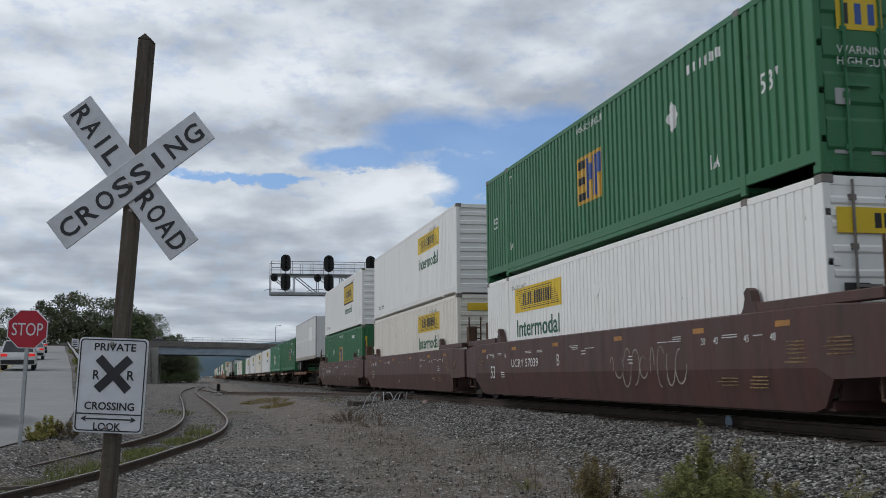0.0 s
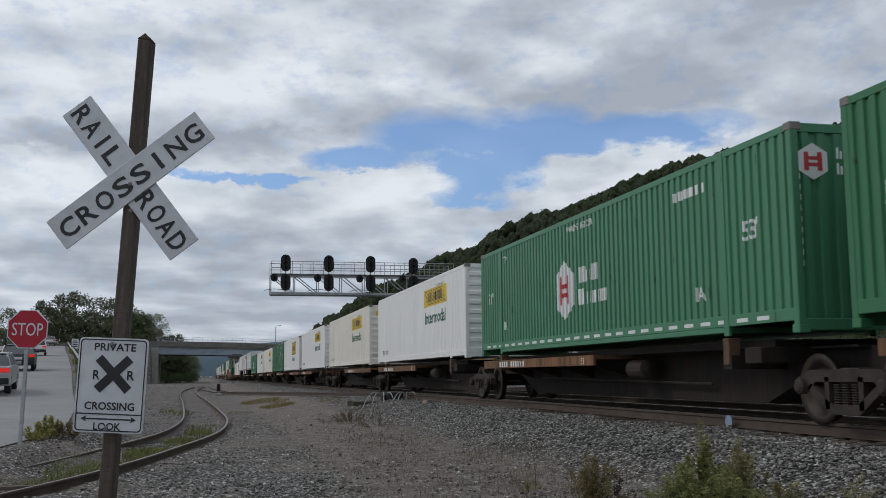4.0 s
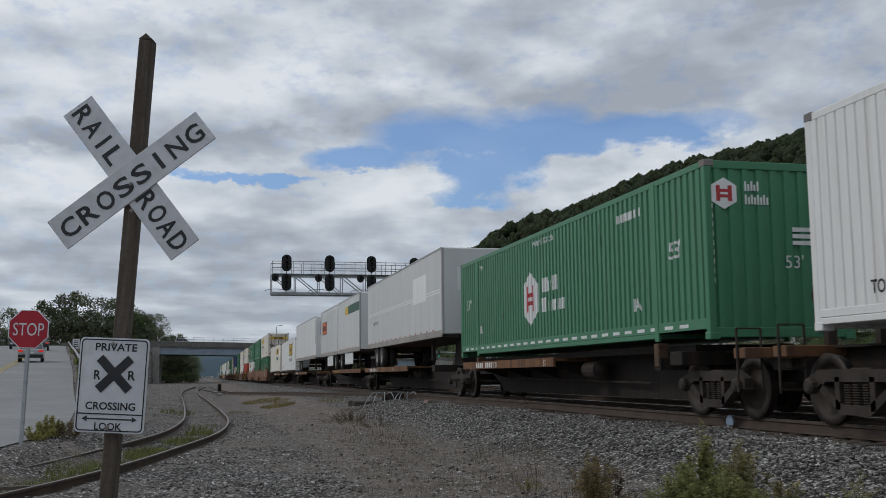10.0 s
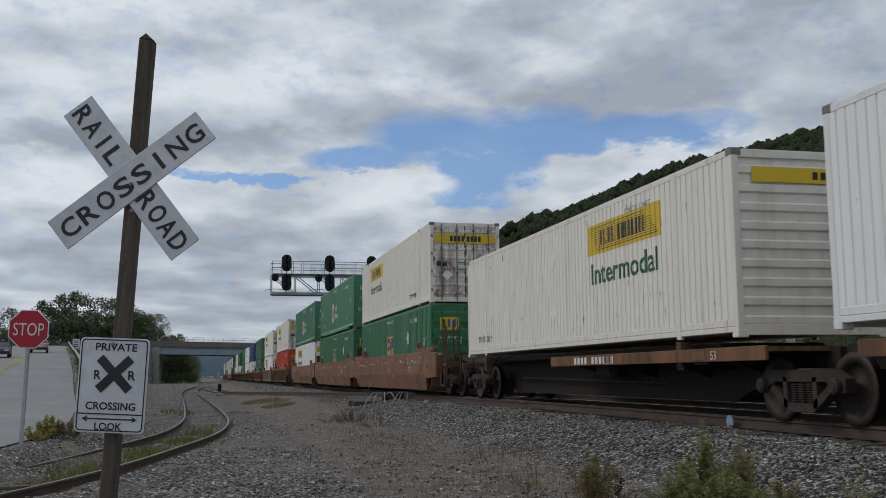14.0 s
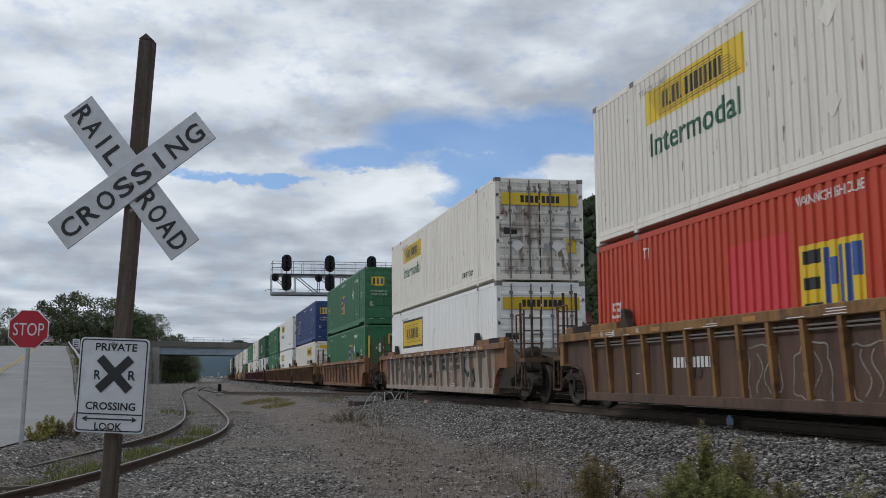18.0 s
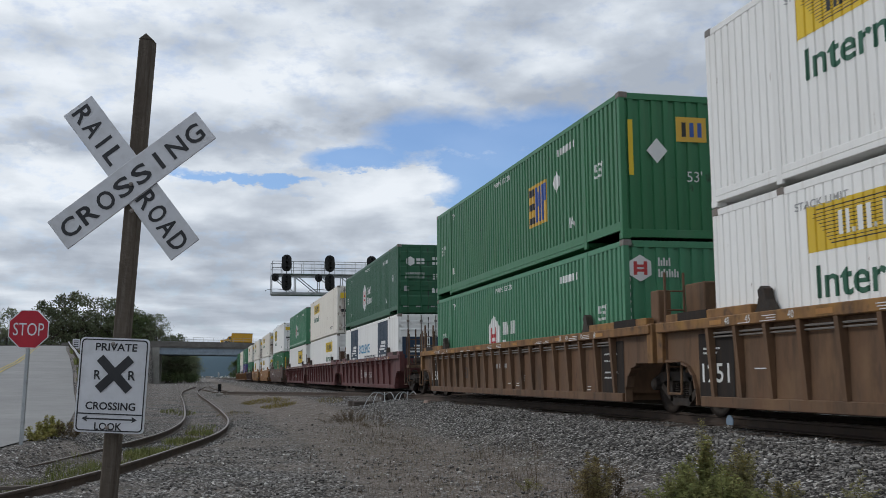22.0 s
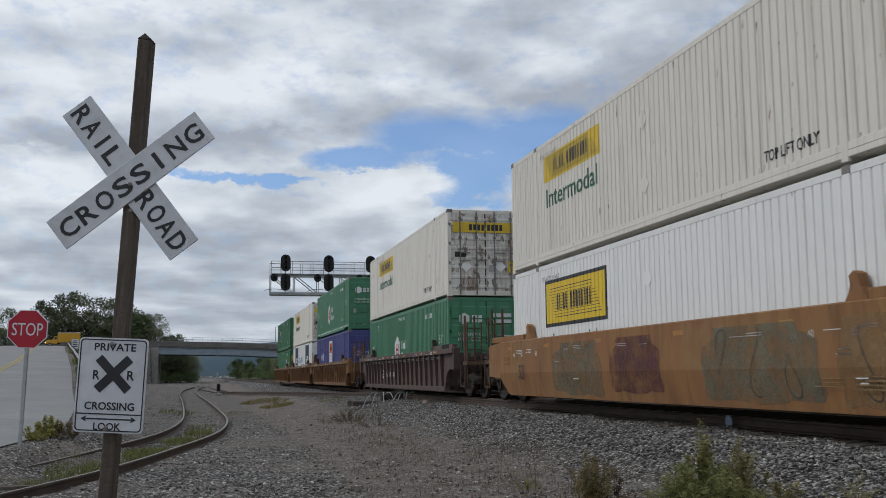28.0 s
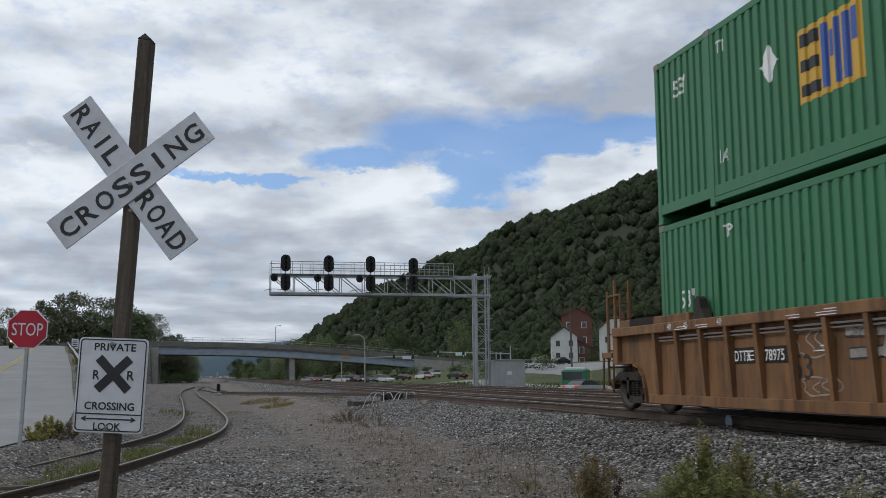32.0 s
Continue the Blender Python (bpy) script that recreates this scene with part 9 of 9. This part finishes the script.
def make_town():
    house("white clapboard gable house over a brick basement", 82.6, 229, 6.0, 9, 6.2, 2.0, "siding_white", "siding_white", -18, base=4.4)
    house("red-brown brick row house under the hill", 92.4, 246, 7.4, 9, 8.0, 1.6, "brick", "siding_white", -22, "brick", True, 2, base=8.6)
    house("brick wing beside a white house", 86.3, 231, 5.4, 8, 5.6, 1.2, "brick", "siding_white", -20, base=3.2)
    house("white gable house with a grey roof", 93.6, 224, 7.5, 9, 8.0, 3.0, "siding_white", "siding_cream", -22, base=4.2)
    house("long white flat-roofed building", 108, 232, 17, 10, 7.5, 0.5, "siding_white", "siding_cream", -25, "siding_cream", False, 2, base=6.0)
    house("white three-storey house on the slope", 117, 239, 7.5, 9, 10.0, 0.5, "siding_white", "siding_cream", -27, "shingle", False, 3)
    house("white two-storey house on the slope", 123, 235, 8.0, 9, 9.5, 2.2, "siding_white", "siding_cream", -28, storeys=3)
    house("cream clapboard house with a porch", 130.5, 230, 9.0, 9, 7.4, 0.6, "siding_cream", "siding_white", -30, "shingle", False, 2, True)
    house("pale grey house with a dark roof", 142, 232, 9.5, 9, 7.0, 3.0, "siding_white", "siding_white", -32)
    house("brick house with a white gable", 149, 221, 9.0, 9, 8.0, 2.8, "brick", "siding_white", -34)
    house("white house on the hillside", 150, 206, 10, 9, 7.5, 3.0, "siding_white", "siding_cream", -36, porch=True)
    house("white house above the road", 166, 214, 9, 9, 7.5, 3.0, "siding_white", "siding_cream", -38)
    house("cream house above the road", 152, 240, 9, 9, 7.5, 2.5, "siding_cream", "siding_white", -33)
    # street along the far side
    b = Build().sheet(lambda y, u: (30 + 16 * u + 0.02 * (y - 150), y, gz(30 + 16 * u, y) + 0.05), [40 + 6 * i for i in range(28)] + [214, 226], [0, 0.25, 0.5, 0.75, 1])
    thing("street", "grey asphalt street and parking across the tracks", "road", b, M["asphalt"], kind="structure", smooth=True)
    b = Build().sheet(lambda y, u: (54 + 20 * u, y, gz(54 + 20 * u, y) + 0.06), [150 + 5 * i for i in range(12)], [0, 0.25, 0.5, 0.75, 1])
    thing("parking", "grey asphalt parking area below the houses", "road", b, M["asphalt"], kind="structure", smooth=True)
    rnd = random.Random(3)
    V, F, n = [], [], 0
    for cx, cy, rx, ry, cnt, h, w in ((33, 118, 5, 14, 1500, 0.35, 0.06), (45, 118, 6, 20, 1800, 0.35, 0.07), (40, 90, 7, 12, 1500, 0.3, 0.05), (38, 160, 5, 10, 900, 0.25, 0.08), (34, 135, 5, 20, 900, 0.4, 0.08), (24, 190, 3, 26, 900, 0.25, 0.08), (22.5, 140, 2, 30, 900, 0.4, 0.06)):
        v, f = blades(rnd, cx, cy, rx, ry, cnt, h, w)
        V.append(v)
        F.append(f + n)
        n += len(v)
    tagged(new("verge_grass", join_mesh("verge_grass", V, F, M["grass"])), "mown green grass bank across the tracks", "grass", kind="stuff")
    for x, y in ((50, 178), (54, 176), (58, 172), (48.5, 184), (56, 205), (52, 212)):
        bush(x, y, rnd.uniform(2.0, 3.6), rnd.randint(1, 999))
    for x, y, r in ((20.5, 318, 3.0), (21.5, 345, 3.6), (22.5, 380, 3.8), (23, 420, 4.5), (24, 470, 5), (20.8, 302, 2.6), (24.5, 305, 3.2), (28, 300, 3.4), (34, 301, 3.6), (40, 303, 3.8), (46, 303, 3.8), (52, 300, 3.6), (24, 540, 6), (24, 620, 6.5), (54.5, 272, 2.6), (51.5, 270, 2.2), (58, 268, 1.8),
                    (-9, 303, 3.6), (-5.5, 305, 3.4), (-3.6, 309, 3.0), (-2.8, 318, 3.0), (-4, 328, 3.6), (-12, 300, 3.2), (-7.5, 300, 3.0)):
        bush(x, y, r, int(x * 7 + y))
    # poles
    def pole(x, y, h, arm=None, signals=(), label="grey steel street light pole", light=True):
        z = gz(x, y)
        p = thing("street_lamp" if light else "traffic_signal", label, "street lamp" if light else "traffic light", at=(x, y, z))
        part("pole", Build().tube((0, 0, 0), (0, 0, h), 0.13, 0.09), M["galv"], p)
        if light:
            part("arm", Build().path([(0, 0, h), (-0.25, 0, h + 0.6), (-0.7, 0, h + 1.0), (-1.1, 0, h + 1.1)], 0.06), M["galv"], p)
            part("lamp_head", Build().box(-1.8, -1.0, -0.15, 0.15, h + 1.02, h + 1.18, 0.04), M["galv"], p)
        if arm:
            part("mast_arm", Build().tube((0, 0, arm[1]), (arm[0], 0, arm[1] + 0.3), 0.10, 0.07), M["galv"], p)
            for q in signals:
                xs = arm[0] * q
                hd = part("signal_head", Build().box(xs - 0.17, xs + 0.17, -0.35, -0.1, arm[1] - 0.5, arm[1] + 0.5, 0.04), M["signal_black"], p)
                part("lens", Build().lathe((xs, -0.35, arm[1] - 0.32), (0, -1, 0), [(0, 0.10), (0.03, 0.09)], 12), M["lamp_green"], hd, "lit green lens")
            part("street_plate", Build().box(arm[0] * 0.72, arm[0] * 0.72 + 1.6, -0.12, -0.08, arm[1] - 0.25, arm[1] + 0.25), M["sign_white"], p)
        return p
    pole(28.9, 187.6, 8.0, (9.8, 4.9), (0.55, 0.92), "grey mast arm pole with green traffic lights")
    pole(45.5, 150, 5.6, (-12, 4.4), (0.3, 0.62, 0.95), "grey traffic signal mast arm with green lights", False)
    pole(24.8, 189, 4.6, None, (), "grey metal pole with an orange sign", False)
    for z in (4.62, 5.1):
        part("orange_board", Build().box(0.1, 1.5, -0.06, 0.0, z, z + 0.30), M["dull_orange"], bpy.data.objects["traffic_signal.001"], "orange work board")
    for x, y, h in ((70, 190, 11), (88, 214, 11), (100, 205, 11), (62, 168, 11), (120, 214, 11), (136, 210, 11), (52, 214, 10)):
        u = thing("utility_pole", "grey wooden utility pole with a crossarm", "utility pole", at=(x, y, gz(x, y)))
        part("pole", Build().tube((0, 0, -0.3), (0, 0, h), 0.16, 0.11), M["post"], u)
        part("crossarm", Build().box(-1.2, 1.2, -0.06, 0.06, h - 1.0, h - 0.85), M["post"], u)
    u = thing("street_lamp", "grey street light on the overpass", "street lamp", at=(19.9, 296, deck_z(19.9)))
    part("pole", Build().tube((0, 0, 0), (0, 0, 6.4), 0.12, 0.08), M["galv"], u)
    part("arm", Build().path([(0, 0, 6.4), (0.3, 0, 6.75), (0.9, 0, 6.8)], 0.05), M["galv"], u)
    part("lamp_head", Build().box(0.8, 1.6, -0.15, 0.15, 6.7, 6.9, 0.04), M["galv"], u)
    j = thing("barrier", "grey concrete barrier beside the street", "barrier", at=pose(27.8, 67, 0.42, 0, 0, -20))
    part("block", Build().prism([(-0.35, 0), (0.35, 0), (0.3, 0.3), (0.12, 0.5), (0.1, 1.35), (-0.1, 1.35), (-0.12, 0.5), (-0.3, 0.3)], 1, -1.5, 1.5), M["concrete"], j)
    # distant plant below the ridge
    f = thing("factory", "pale industrial buildings far down the valley", "factory", at=(0, 1500, 0))
    rnd = random.Random(8)
    for i in range(34):
        x, w, h = -26 + i * 2.7 + rnd.uniform(-2, 2), rnd.uniform(3, 9), rnd.uniform(1.5, 5.5)
        y = rnd.uniform(-30, 10)
        if i % 3 == 0:
            part("shed", Build().prism([(x, 0), (x + w, 0), (x + w, h * 0.6), (x + w / 2, h * 0.85), (x, h * 0.6)], 1, y, y + 12), M[("siding_white", "concrete", "galv")[i % 3]], f)
        elif i % 3 == 1:
            part("shed", Build().box(x, x + w, y, y + 12, 0, h * 0.7), M["concrete"], f)
        else:
            part("silo", Build().lathe((x, y, 0), (0, 0, 1), [(0, 1.2), (h * 1.5, 1.2), (h * 1.5 + 0.8, 0.3)], 10), M["galv"], f)


def bush(x, y, r, seed):
    rnd = random.Random(seed)
    cs = [((rnd.uniform(-r, r) * 0.6, rnd.uniform(-r, r) * 0.5, r * rnd.uniform(0.25, 0.75)), r * rnd.uniform(0.25, 0.42)) for i in range(12)]
    vs, fs = leaf_cloud(rnd, cs, 60, 0.16)
    t = thing("bush", "rounded green bush across the tracks", "bush", at=(x, y, gz(x, y) - 0.1), group="bushes across the tracks")
    part("stem_cluster", Build().tube((0, 0, 0), (0.2, 0, r * 0.5), 0.06, 0.03, 6), M["bark"], t)
    part("foliage", join_mesh("foliage", [np.array([tuple(v) for v in vs])], [np.array(fs)], M["leaf"]), None, t)


make_town()


# ---- vehicles ----
def car(label, mat, suv=False, near=True):
    """A car that drives towards +y; its origin is on the road below its middle."""
    c = thing("car", label, "car", group="cars")
    h = 1.68 if suv else 1.45
    L, W = 4.6, 0.91
    low = [(-2.28, 0.42), (-2.30, 0.75), (-2.22, 0.98), (-1.55 if not suv else -2.1, 1.02), (1.1, 0.98), (2.05, 0.82), (2.28, 0.62), (2.26, 0.34), (-2.2, 0.32)]
    part("body", Build().prism(low, 0, -W, W), M[mat], c)
    roof = [(-2.1 if suv else -1.75, 1.0), (-1.85 if suv else -1.05, h - 0.06), (-1.4 if suv else -0.7, h), (0.2, h), (0.55, h - 0.1), (1.25, 0.97)]
    g = Build()
    n = len(roof)
    g.v = [(sx * (W - 0.06 - 0.16 * (z - 1.0) / 0.5), y, z) for sx in (-1, 1) for y, z in roof]
    g.f = [tuple(range(n)), tuple(range(2 * n - 1, n - 1, -1))] + [(i, i + 1, n + i + 1, n + i) for i in range(n - 1)] + [(n - 1, 0, n, 2 * n - 1)]
    cab = part("cabin", g, M["glass"], c, "dark glazed cabin")
    t = Build().box(-W + 0.24, W - 0.24, roof[2][0] - 0.25, 0.35, h - 0.03, h + 0.02, 0.01)
    part("roof_panel", t, M[mat], cab)
    b = Build()
    for y in (roof[1][0] - 0.05, -0.35, 0.75):
        for sx in (-1, 1):
            b.tube((sx * (W - 0.05), y - (0.25 if y < -0.6 else -0.3), 1.0), (sx * (W - 0.20), y, h - 0.02), 0.045, seg=5)
    if near:
        part("pillar_frame", b, M[mat], cab)
    for y in (-1.42, 1.40):
        for sx in (-1, 1):
            w = part("wheel", Build().lathe((sx * 0.80, y, 0.33), (sx, 0, 0), [(-0.10, 0.2), (-0.10, 0.30), (-0.06, 0.33), (0.08, 0.33), (0.11, 0.30), (0.11, 0.21)], 18, False), M["tyre"], c, "black tyre")
            if near:
                part("rim", Build().lathe((sx * 0.80, y, 0.33), (sx, 0, 0), [(0.0, 0.21), (0.10, 0.21), (0.09, 0.1), (0.11, 0.03)], 14), M["mirror_rail"], w)
    for sx in (-1, 1):
        part("tail_lamp", Build().box(*sorted((sx * 0.55, sx * 0.90)), -2.315, -2.2, 0.80, 0.95, 0.01), M["lamp_red"], c, "red tail lamp")
        part("head_lamp", Build().box(*sorted((sx * 0.5, sx * 0.86)), 2.14, 2.27, 0.62, 0.75, 0.01), M["sign_white"], c)
        if near:
            part("mirror", Build().box(*sorted((sx * 0.90, sx * 1.08)), 0.75, 0.85, 0.98, 1.12, 0.02), M[mat], c)
    part("rear_bumper", Build().box(-0.88, 0.88, -2.36, -2.2, 0.38, 0.60, 0.03), M["tyre"], c)
    part("plate", Build().box(-0.26, 0.26, -2.325, -2.30, 0.66, 0.80), M["sign_white"], c, "pale number plate")
    return c


def box_truck():
    c = thing("box_truck", "yellow box truck with a rounded hood", "truck")
    y = M["bus_yellow"]
    part("box", Build().box(-1.22, 1.22, -4.2, 1.4, 1.0, 3.55, 0.06), y, c, "yellow cargo box")
    part("box_trim", Build().box(-1.235, 1.235, -4.21, 1.41, 3.42, 3.57, 0.03), M["sign_white"], c)
    part("hood", Build().prism([(2.3, 0.75), (4.3, 0.75), (4.4, 1.4), (3.9, 1.65), (2.3, 1.8)], 0, -0.95, 0.95), y, c)
    cab = part("cab", Build().prism([(1.45, 0.7), (2.5, 0.7), (2.6, 1.75), (2.2, 2.6), (1.45, 2.65)], 0, -1.1, 1.1), y, c)
    part("windscreen", Build().prism([(2.63, 1.78), (2.30, 2.48), (2.27, 2.44), (2.58, 1.74)], 0, -0.95, 0.95), M["glass"], cab)
    for sx in (-1, 1):
        part("side_window", Build().box(*sorted((sx * 1.09, sx * 1.11)), 1.6, 2.2, 1.75, 2.4), M["glass"], cab)
        part("head_lamp", Build().box(*sorted((sx * 0.55, sx * 0.88)), 4.36, 4.43, 0.9, 1.15, 0.01), M["lamp_white"], c, "lit headlamp")
    part("grille", Build().box(-0.5, 0.5, 4.36, 4.43, 0.85, 1.35, 0.01), M["grille"], c)
    part("bumper", Build().box(-1.1, 1.1, 4.35, 4.55, 0.45, 0.72, 0.03), M["grille"], c)
    part("chassis", Build().box(-0.6, 0.6, -4.1, 4.2, 0.6, 0.95), M["truck"], c)
    for yy in (-2.6, 3.3):
        for sx in (-1, 1):
            w = part("wheel", Build().lathe((sx * 0.95, yy, 0.48), (sx, 0, 0), [(-0.14, 0.28), (-0.14, 0.44), (-0.09, 0.48), (0.09, 0.48), (0.14, 0.44), (0.14, 0.28)], 18, False), M["tyre"], c, "black tyre")
            part("rim", Build().lathe((sx * 0.95, yy, 0.48), (sx, 0, 0), [(0.0, 0.28), (0.12, 0.28), (0.08, 0.12), (0.12, 0.04)], 14), M["rim"], w)
    return c


CARS = []


def lane_up(d):
    """Place along the climbing lane: d is y up to 250, then distance round the corner and over the bridge."""
    if d <= 250:
        return lerp(ROAD, d, 1) - 2.9, d, lerp(ROAD, d, 2) + 0.05
    keys = [(250, -34.6, 250), (262, -37.2, 262), (270, -36.6, 270), (278, -32.0, 277), (286, -25.0, 281.5), (296, -15.5, 283.2), (400, 88, 283.4)]
    x, y = lerp(keys, d, 1), lerp(keys, d, 2)
    return x, y, max(deck_z(x) if y > 272 else lerp(ROAD, y, 2), 0) + 0.05


def lane_down(d):
    """Coming the other way: d is y on the road, and past 262 distance back over the bridge."""
    if d <= 225:
        return lerp(ROAD, d, 1) - 5.9, d, lerp(ROAD, d, 2) + 0.05
    keys = [(225, -34.2, 225), (240, -36.2, 240), (255, -39.2, 254), (265, -42.5, 264), (273, -44.2, 272), (281, -43.5, 280), (288, -38.5, 284.5), (296, -30.5, 285.5), (306, -20.5, 286), (420, 93, 286)]
    x, y = lerp(keys, d, 1), lerp(keys, d, 2)
    return x, y, max(deck_z(x) if y > 272 else lerp(ROAD, y, 2), 0) + 0.05


def drive(lane, d, back=False):
    e = 2.0
    a, b, m = lane(d - e), lane(d + e), lane(d)
    if back:
        a, b = b, a
    yaw = -math.degrees(math.atan2(b[0] - a[0], b[1] - a[1]))
    pitch = math.degrees(math.atan2(b[2] - a[2], math.hypot(b[0] - a[0], b[1] - a[1])))
    return pose(*m, 0, 0, yaw) @ pose(0, 0, 0, pitch)


def make_traffic():
    white, silver, dark, suv = car("white car driving up the road", "car_white"), car("silver car driving up the road", "car_silver"), car("dark grey car on the road", "car_dark"), car("white sport utility car on the road", "car_white", True)
    used = set()

    def put(proto, rows, lane=lane_up, back=False, label=""):
        c = proto if proto not in used else copy_thing(proto, Matrix())
        used.add(proto)
        if label:
            c["label"] = label
        end = rows[-1]
        prev = rows[-2]
        v1 = (end[1] - prev[1]) / (end[0] - prev[0])
        v0 = (rows[1][1] - rows[0][1]) / (rows[1][0] - rows[0][0])
        full = list(rows)
        if full[0][0] > 0:
            full.insert(0, (0, full[0][1] - v0 * full[0][0]))
        if full[-1][0] < 32:
            full.append((32, end[1] + v1 * (32 - end[0])))
        CARS.append((c, full, lane, back))
    put(suv, [(0, 64), (1, 74), (2, 85), (3, 94), (4, 106), (5.5, 126), (6.5, 146), (7, 170), (7.5, 215), (8, 258), (9, 294), (10, 306)], label="white sport utility car driving up the road")
    put(white, [(0, 92), (1, 100), (2, 111), (3, 135), (3.5, 152), (5, 205), (5.7, 250), (6.2, 290), (7, 305), (8, 317)])
    put(suv, [(0, 118), (0.5, 128), (1, 145), (1.5, 190), (2, 240), (2.5, 262), (3, 290), (4, 303), (5, 315)], label="white sport utility car at the top of the road")
    put(dark, [(1.5, 43), (2, 48), (3, 55), (3.5, 59), (5.5, 79), (6, 84), (7, 93), (8, 104), (9, 118), (10, 130), (11, 139), (12, 152), (12.5, 180), (13, 228), (13.5, 262), (14, 285), (15, 300)], label="dark car driving up the road")
    put(silver, [(5.5, 49), (6, 51.5), (7, 56), (8, 64), (9, 75), (10, 85), (11, 92), (12, 100), (13, 108), (14, 118), (16.5, 137), (17, 143), (18, 180), (18.5, 215), (19, 252), (20, 300), (21, 312)])
    put(dark, [(0, 300), (1, 311), (2, 322), (3, 333), (4, 344)], label="dark car crossing the overpass")
    put(dark, [(0, 288), (1, 306), (2, 317), (3, 328)], label="dark car crossing the overpass")
    put(dark, [(8, 190), (9, 156), (10, 141), (11, 130), (12, 118), (13, 108), (14, 98), (16, 78), (19, 46)], lane_down, True, "dark car coming down the road")
    t = box_truck()
    CARS.append((t, [(0, 520), (21, 340), (22, 335), (23, 326.4), (24, 318.2), (25, 310), (26, 306), (27.5, 296.5), (28, 290.5), (28.5, 281), (29, 264), (29.5, 240), (30, 210), (30.5, 185), (31, 168), (31.5, 157), (32, 148)], lane_down, True))
    # standing cars
    rnd = random.Random(7)
    park = [("car_white", 29.6, 226), ("car_dark", 31.2, 228), ("car_dark", 32.2, 225), ("car_white", 33.9, 230), ("car_red", 35.0, 232), ("car_dark", 36.3, 226), ("car_white", 39.1, 224.5), ("car_red", 27.6, 262), ("car_dark", 29.3, 264), ("car_white", 30.5, 263), ("car_silver", 26.0, 265), ("car_dark", 43.5, 226), ("car_white", 49.5, 222), ("car_dark", 46.5, 188), ("car_white", 45.5, 214), ("car_silver", 41.5, 240),
            ("car_white", 62.8, 195), ("car_dark", 65.0, 191), ("car_white", 61, 180), ("car_white", 66.5, 197), ("car_dark", 70.5, 197), ("car_white", 68.0, 203), ("car_dark", 69.5, 206), ("car_white", 71.5, 210)]
    made = {}
    for m, x, y in park:
        if m not in made:
            c = made[m] = car("parked %s car across the tracks" % m[4:], m, m == "car_white", False)
        else:
            c = copy_thing(made[m], Matrix())
        c.matrix_basis = pose(x, y, gz(x, y) + 0.07, 0, 0, (rnd.choice((12, 192, 30, -150, 8)) if x < 55 else rnd.choice((-60, 95, -80))) + rnd.uniform(-8, 8))
    c = copy_thing(made["car_silver"], pose(35.0, 91.5, gz(35, 91.5) + 0.05, 0, 0, -58))
    c["label"] = "silver car with lit tail lamps waiting by the tracks"
    d = thing("dump_truck", "green work truck with a yellow panel standing across the tracks", "truck", at=pose(36.4, 97.5, gz(36.4, 97.5), 0, 0, 152))
    part("cab", Build().box(-1.1, 1.1, 1.2, 2.7, 0.7, 2.4, 0.08), M["bin_green"], d)
    part("windscreen", Build().box(-0.95, 0.95, 2.68, 2.72, 1.5, 2.25), M["glass"], d)
    part("hopper", Build().box(-1.15, 1.15, -2.4, 1.0, 0.9, 2.5, 0.05), M["bin_green"], d, "green hopper")
    part("tarp", Build().box(-1.0, 1.0, -1.4, 0.4, 1.4, 2.75, 0.05), M["sign_white"], d, "pale tarpaulin")
    part("bumper", Build().box(-1.1, 1.1, 2.7, 2.9, 0.45, 0.95, 0.05), M["car_white"], d, "white bumper")
    part("yellow_panel", Build().box(-1.17, 1.17, -2.9, -2.35, 0.9, 2.1, 0.03), M["yellow"], d)
    for yy in (-1.6, 2.0):
        for sx in (-1, 1):
            part("wheel", Build().lathe((sx * 0.95, yy, 0.5), (sx, 0, 0), [(-0.14, 0.28), (-0.14, 0.46), (0.14, 0.46), (0.14, 0.28)], 16), M["tyre"], d)


make_traffic()


# ---- everything that moves ----
def motions():
    for ob, s, z, turn in TRAIN:
        walk(ob, [(t, pose(TRACK_X, s - SPEED * t, z, 0, 0, turn)) for t in (0, 16, 32)])
    for ob, rows, lane, back in CARS:
        walk(ob, [(t, drive(lane, d, back)) for t, d in rows])


motions()
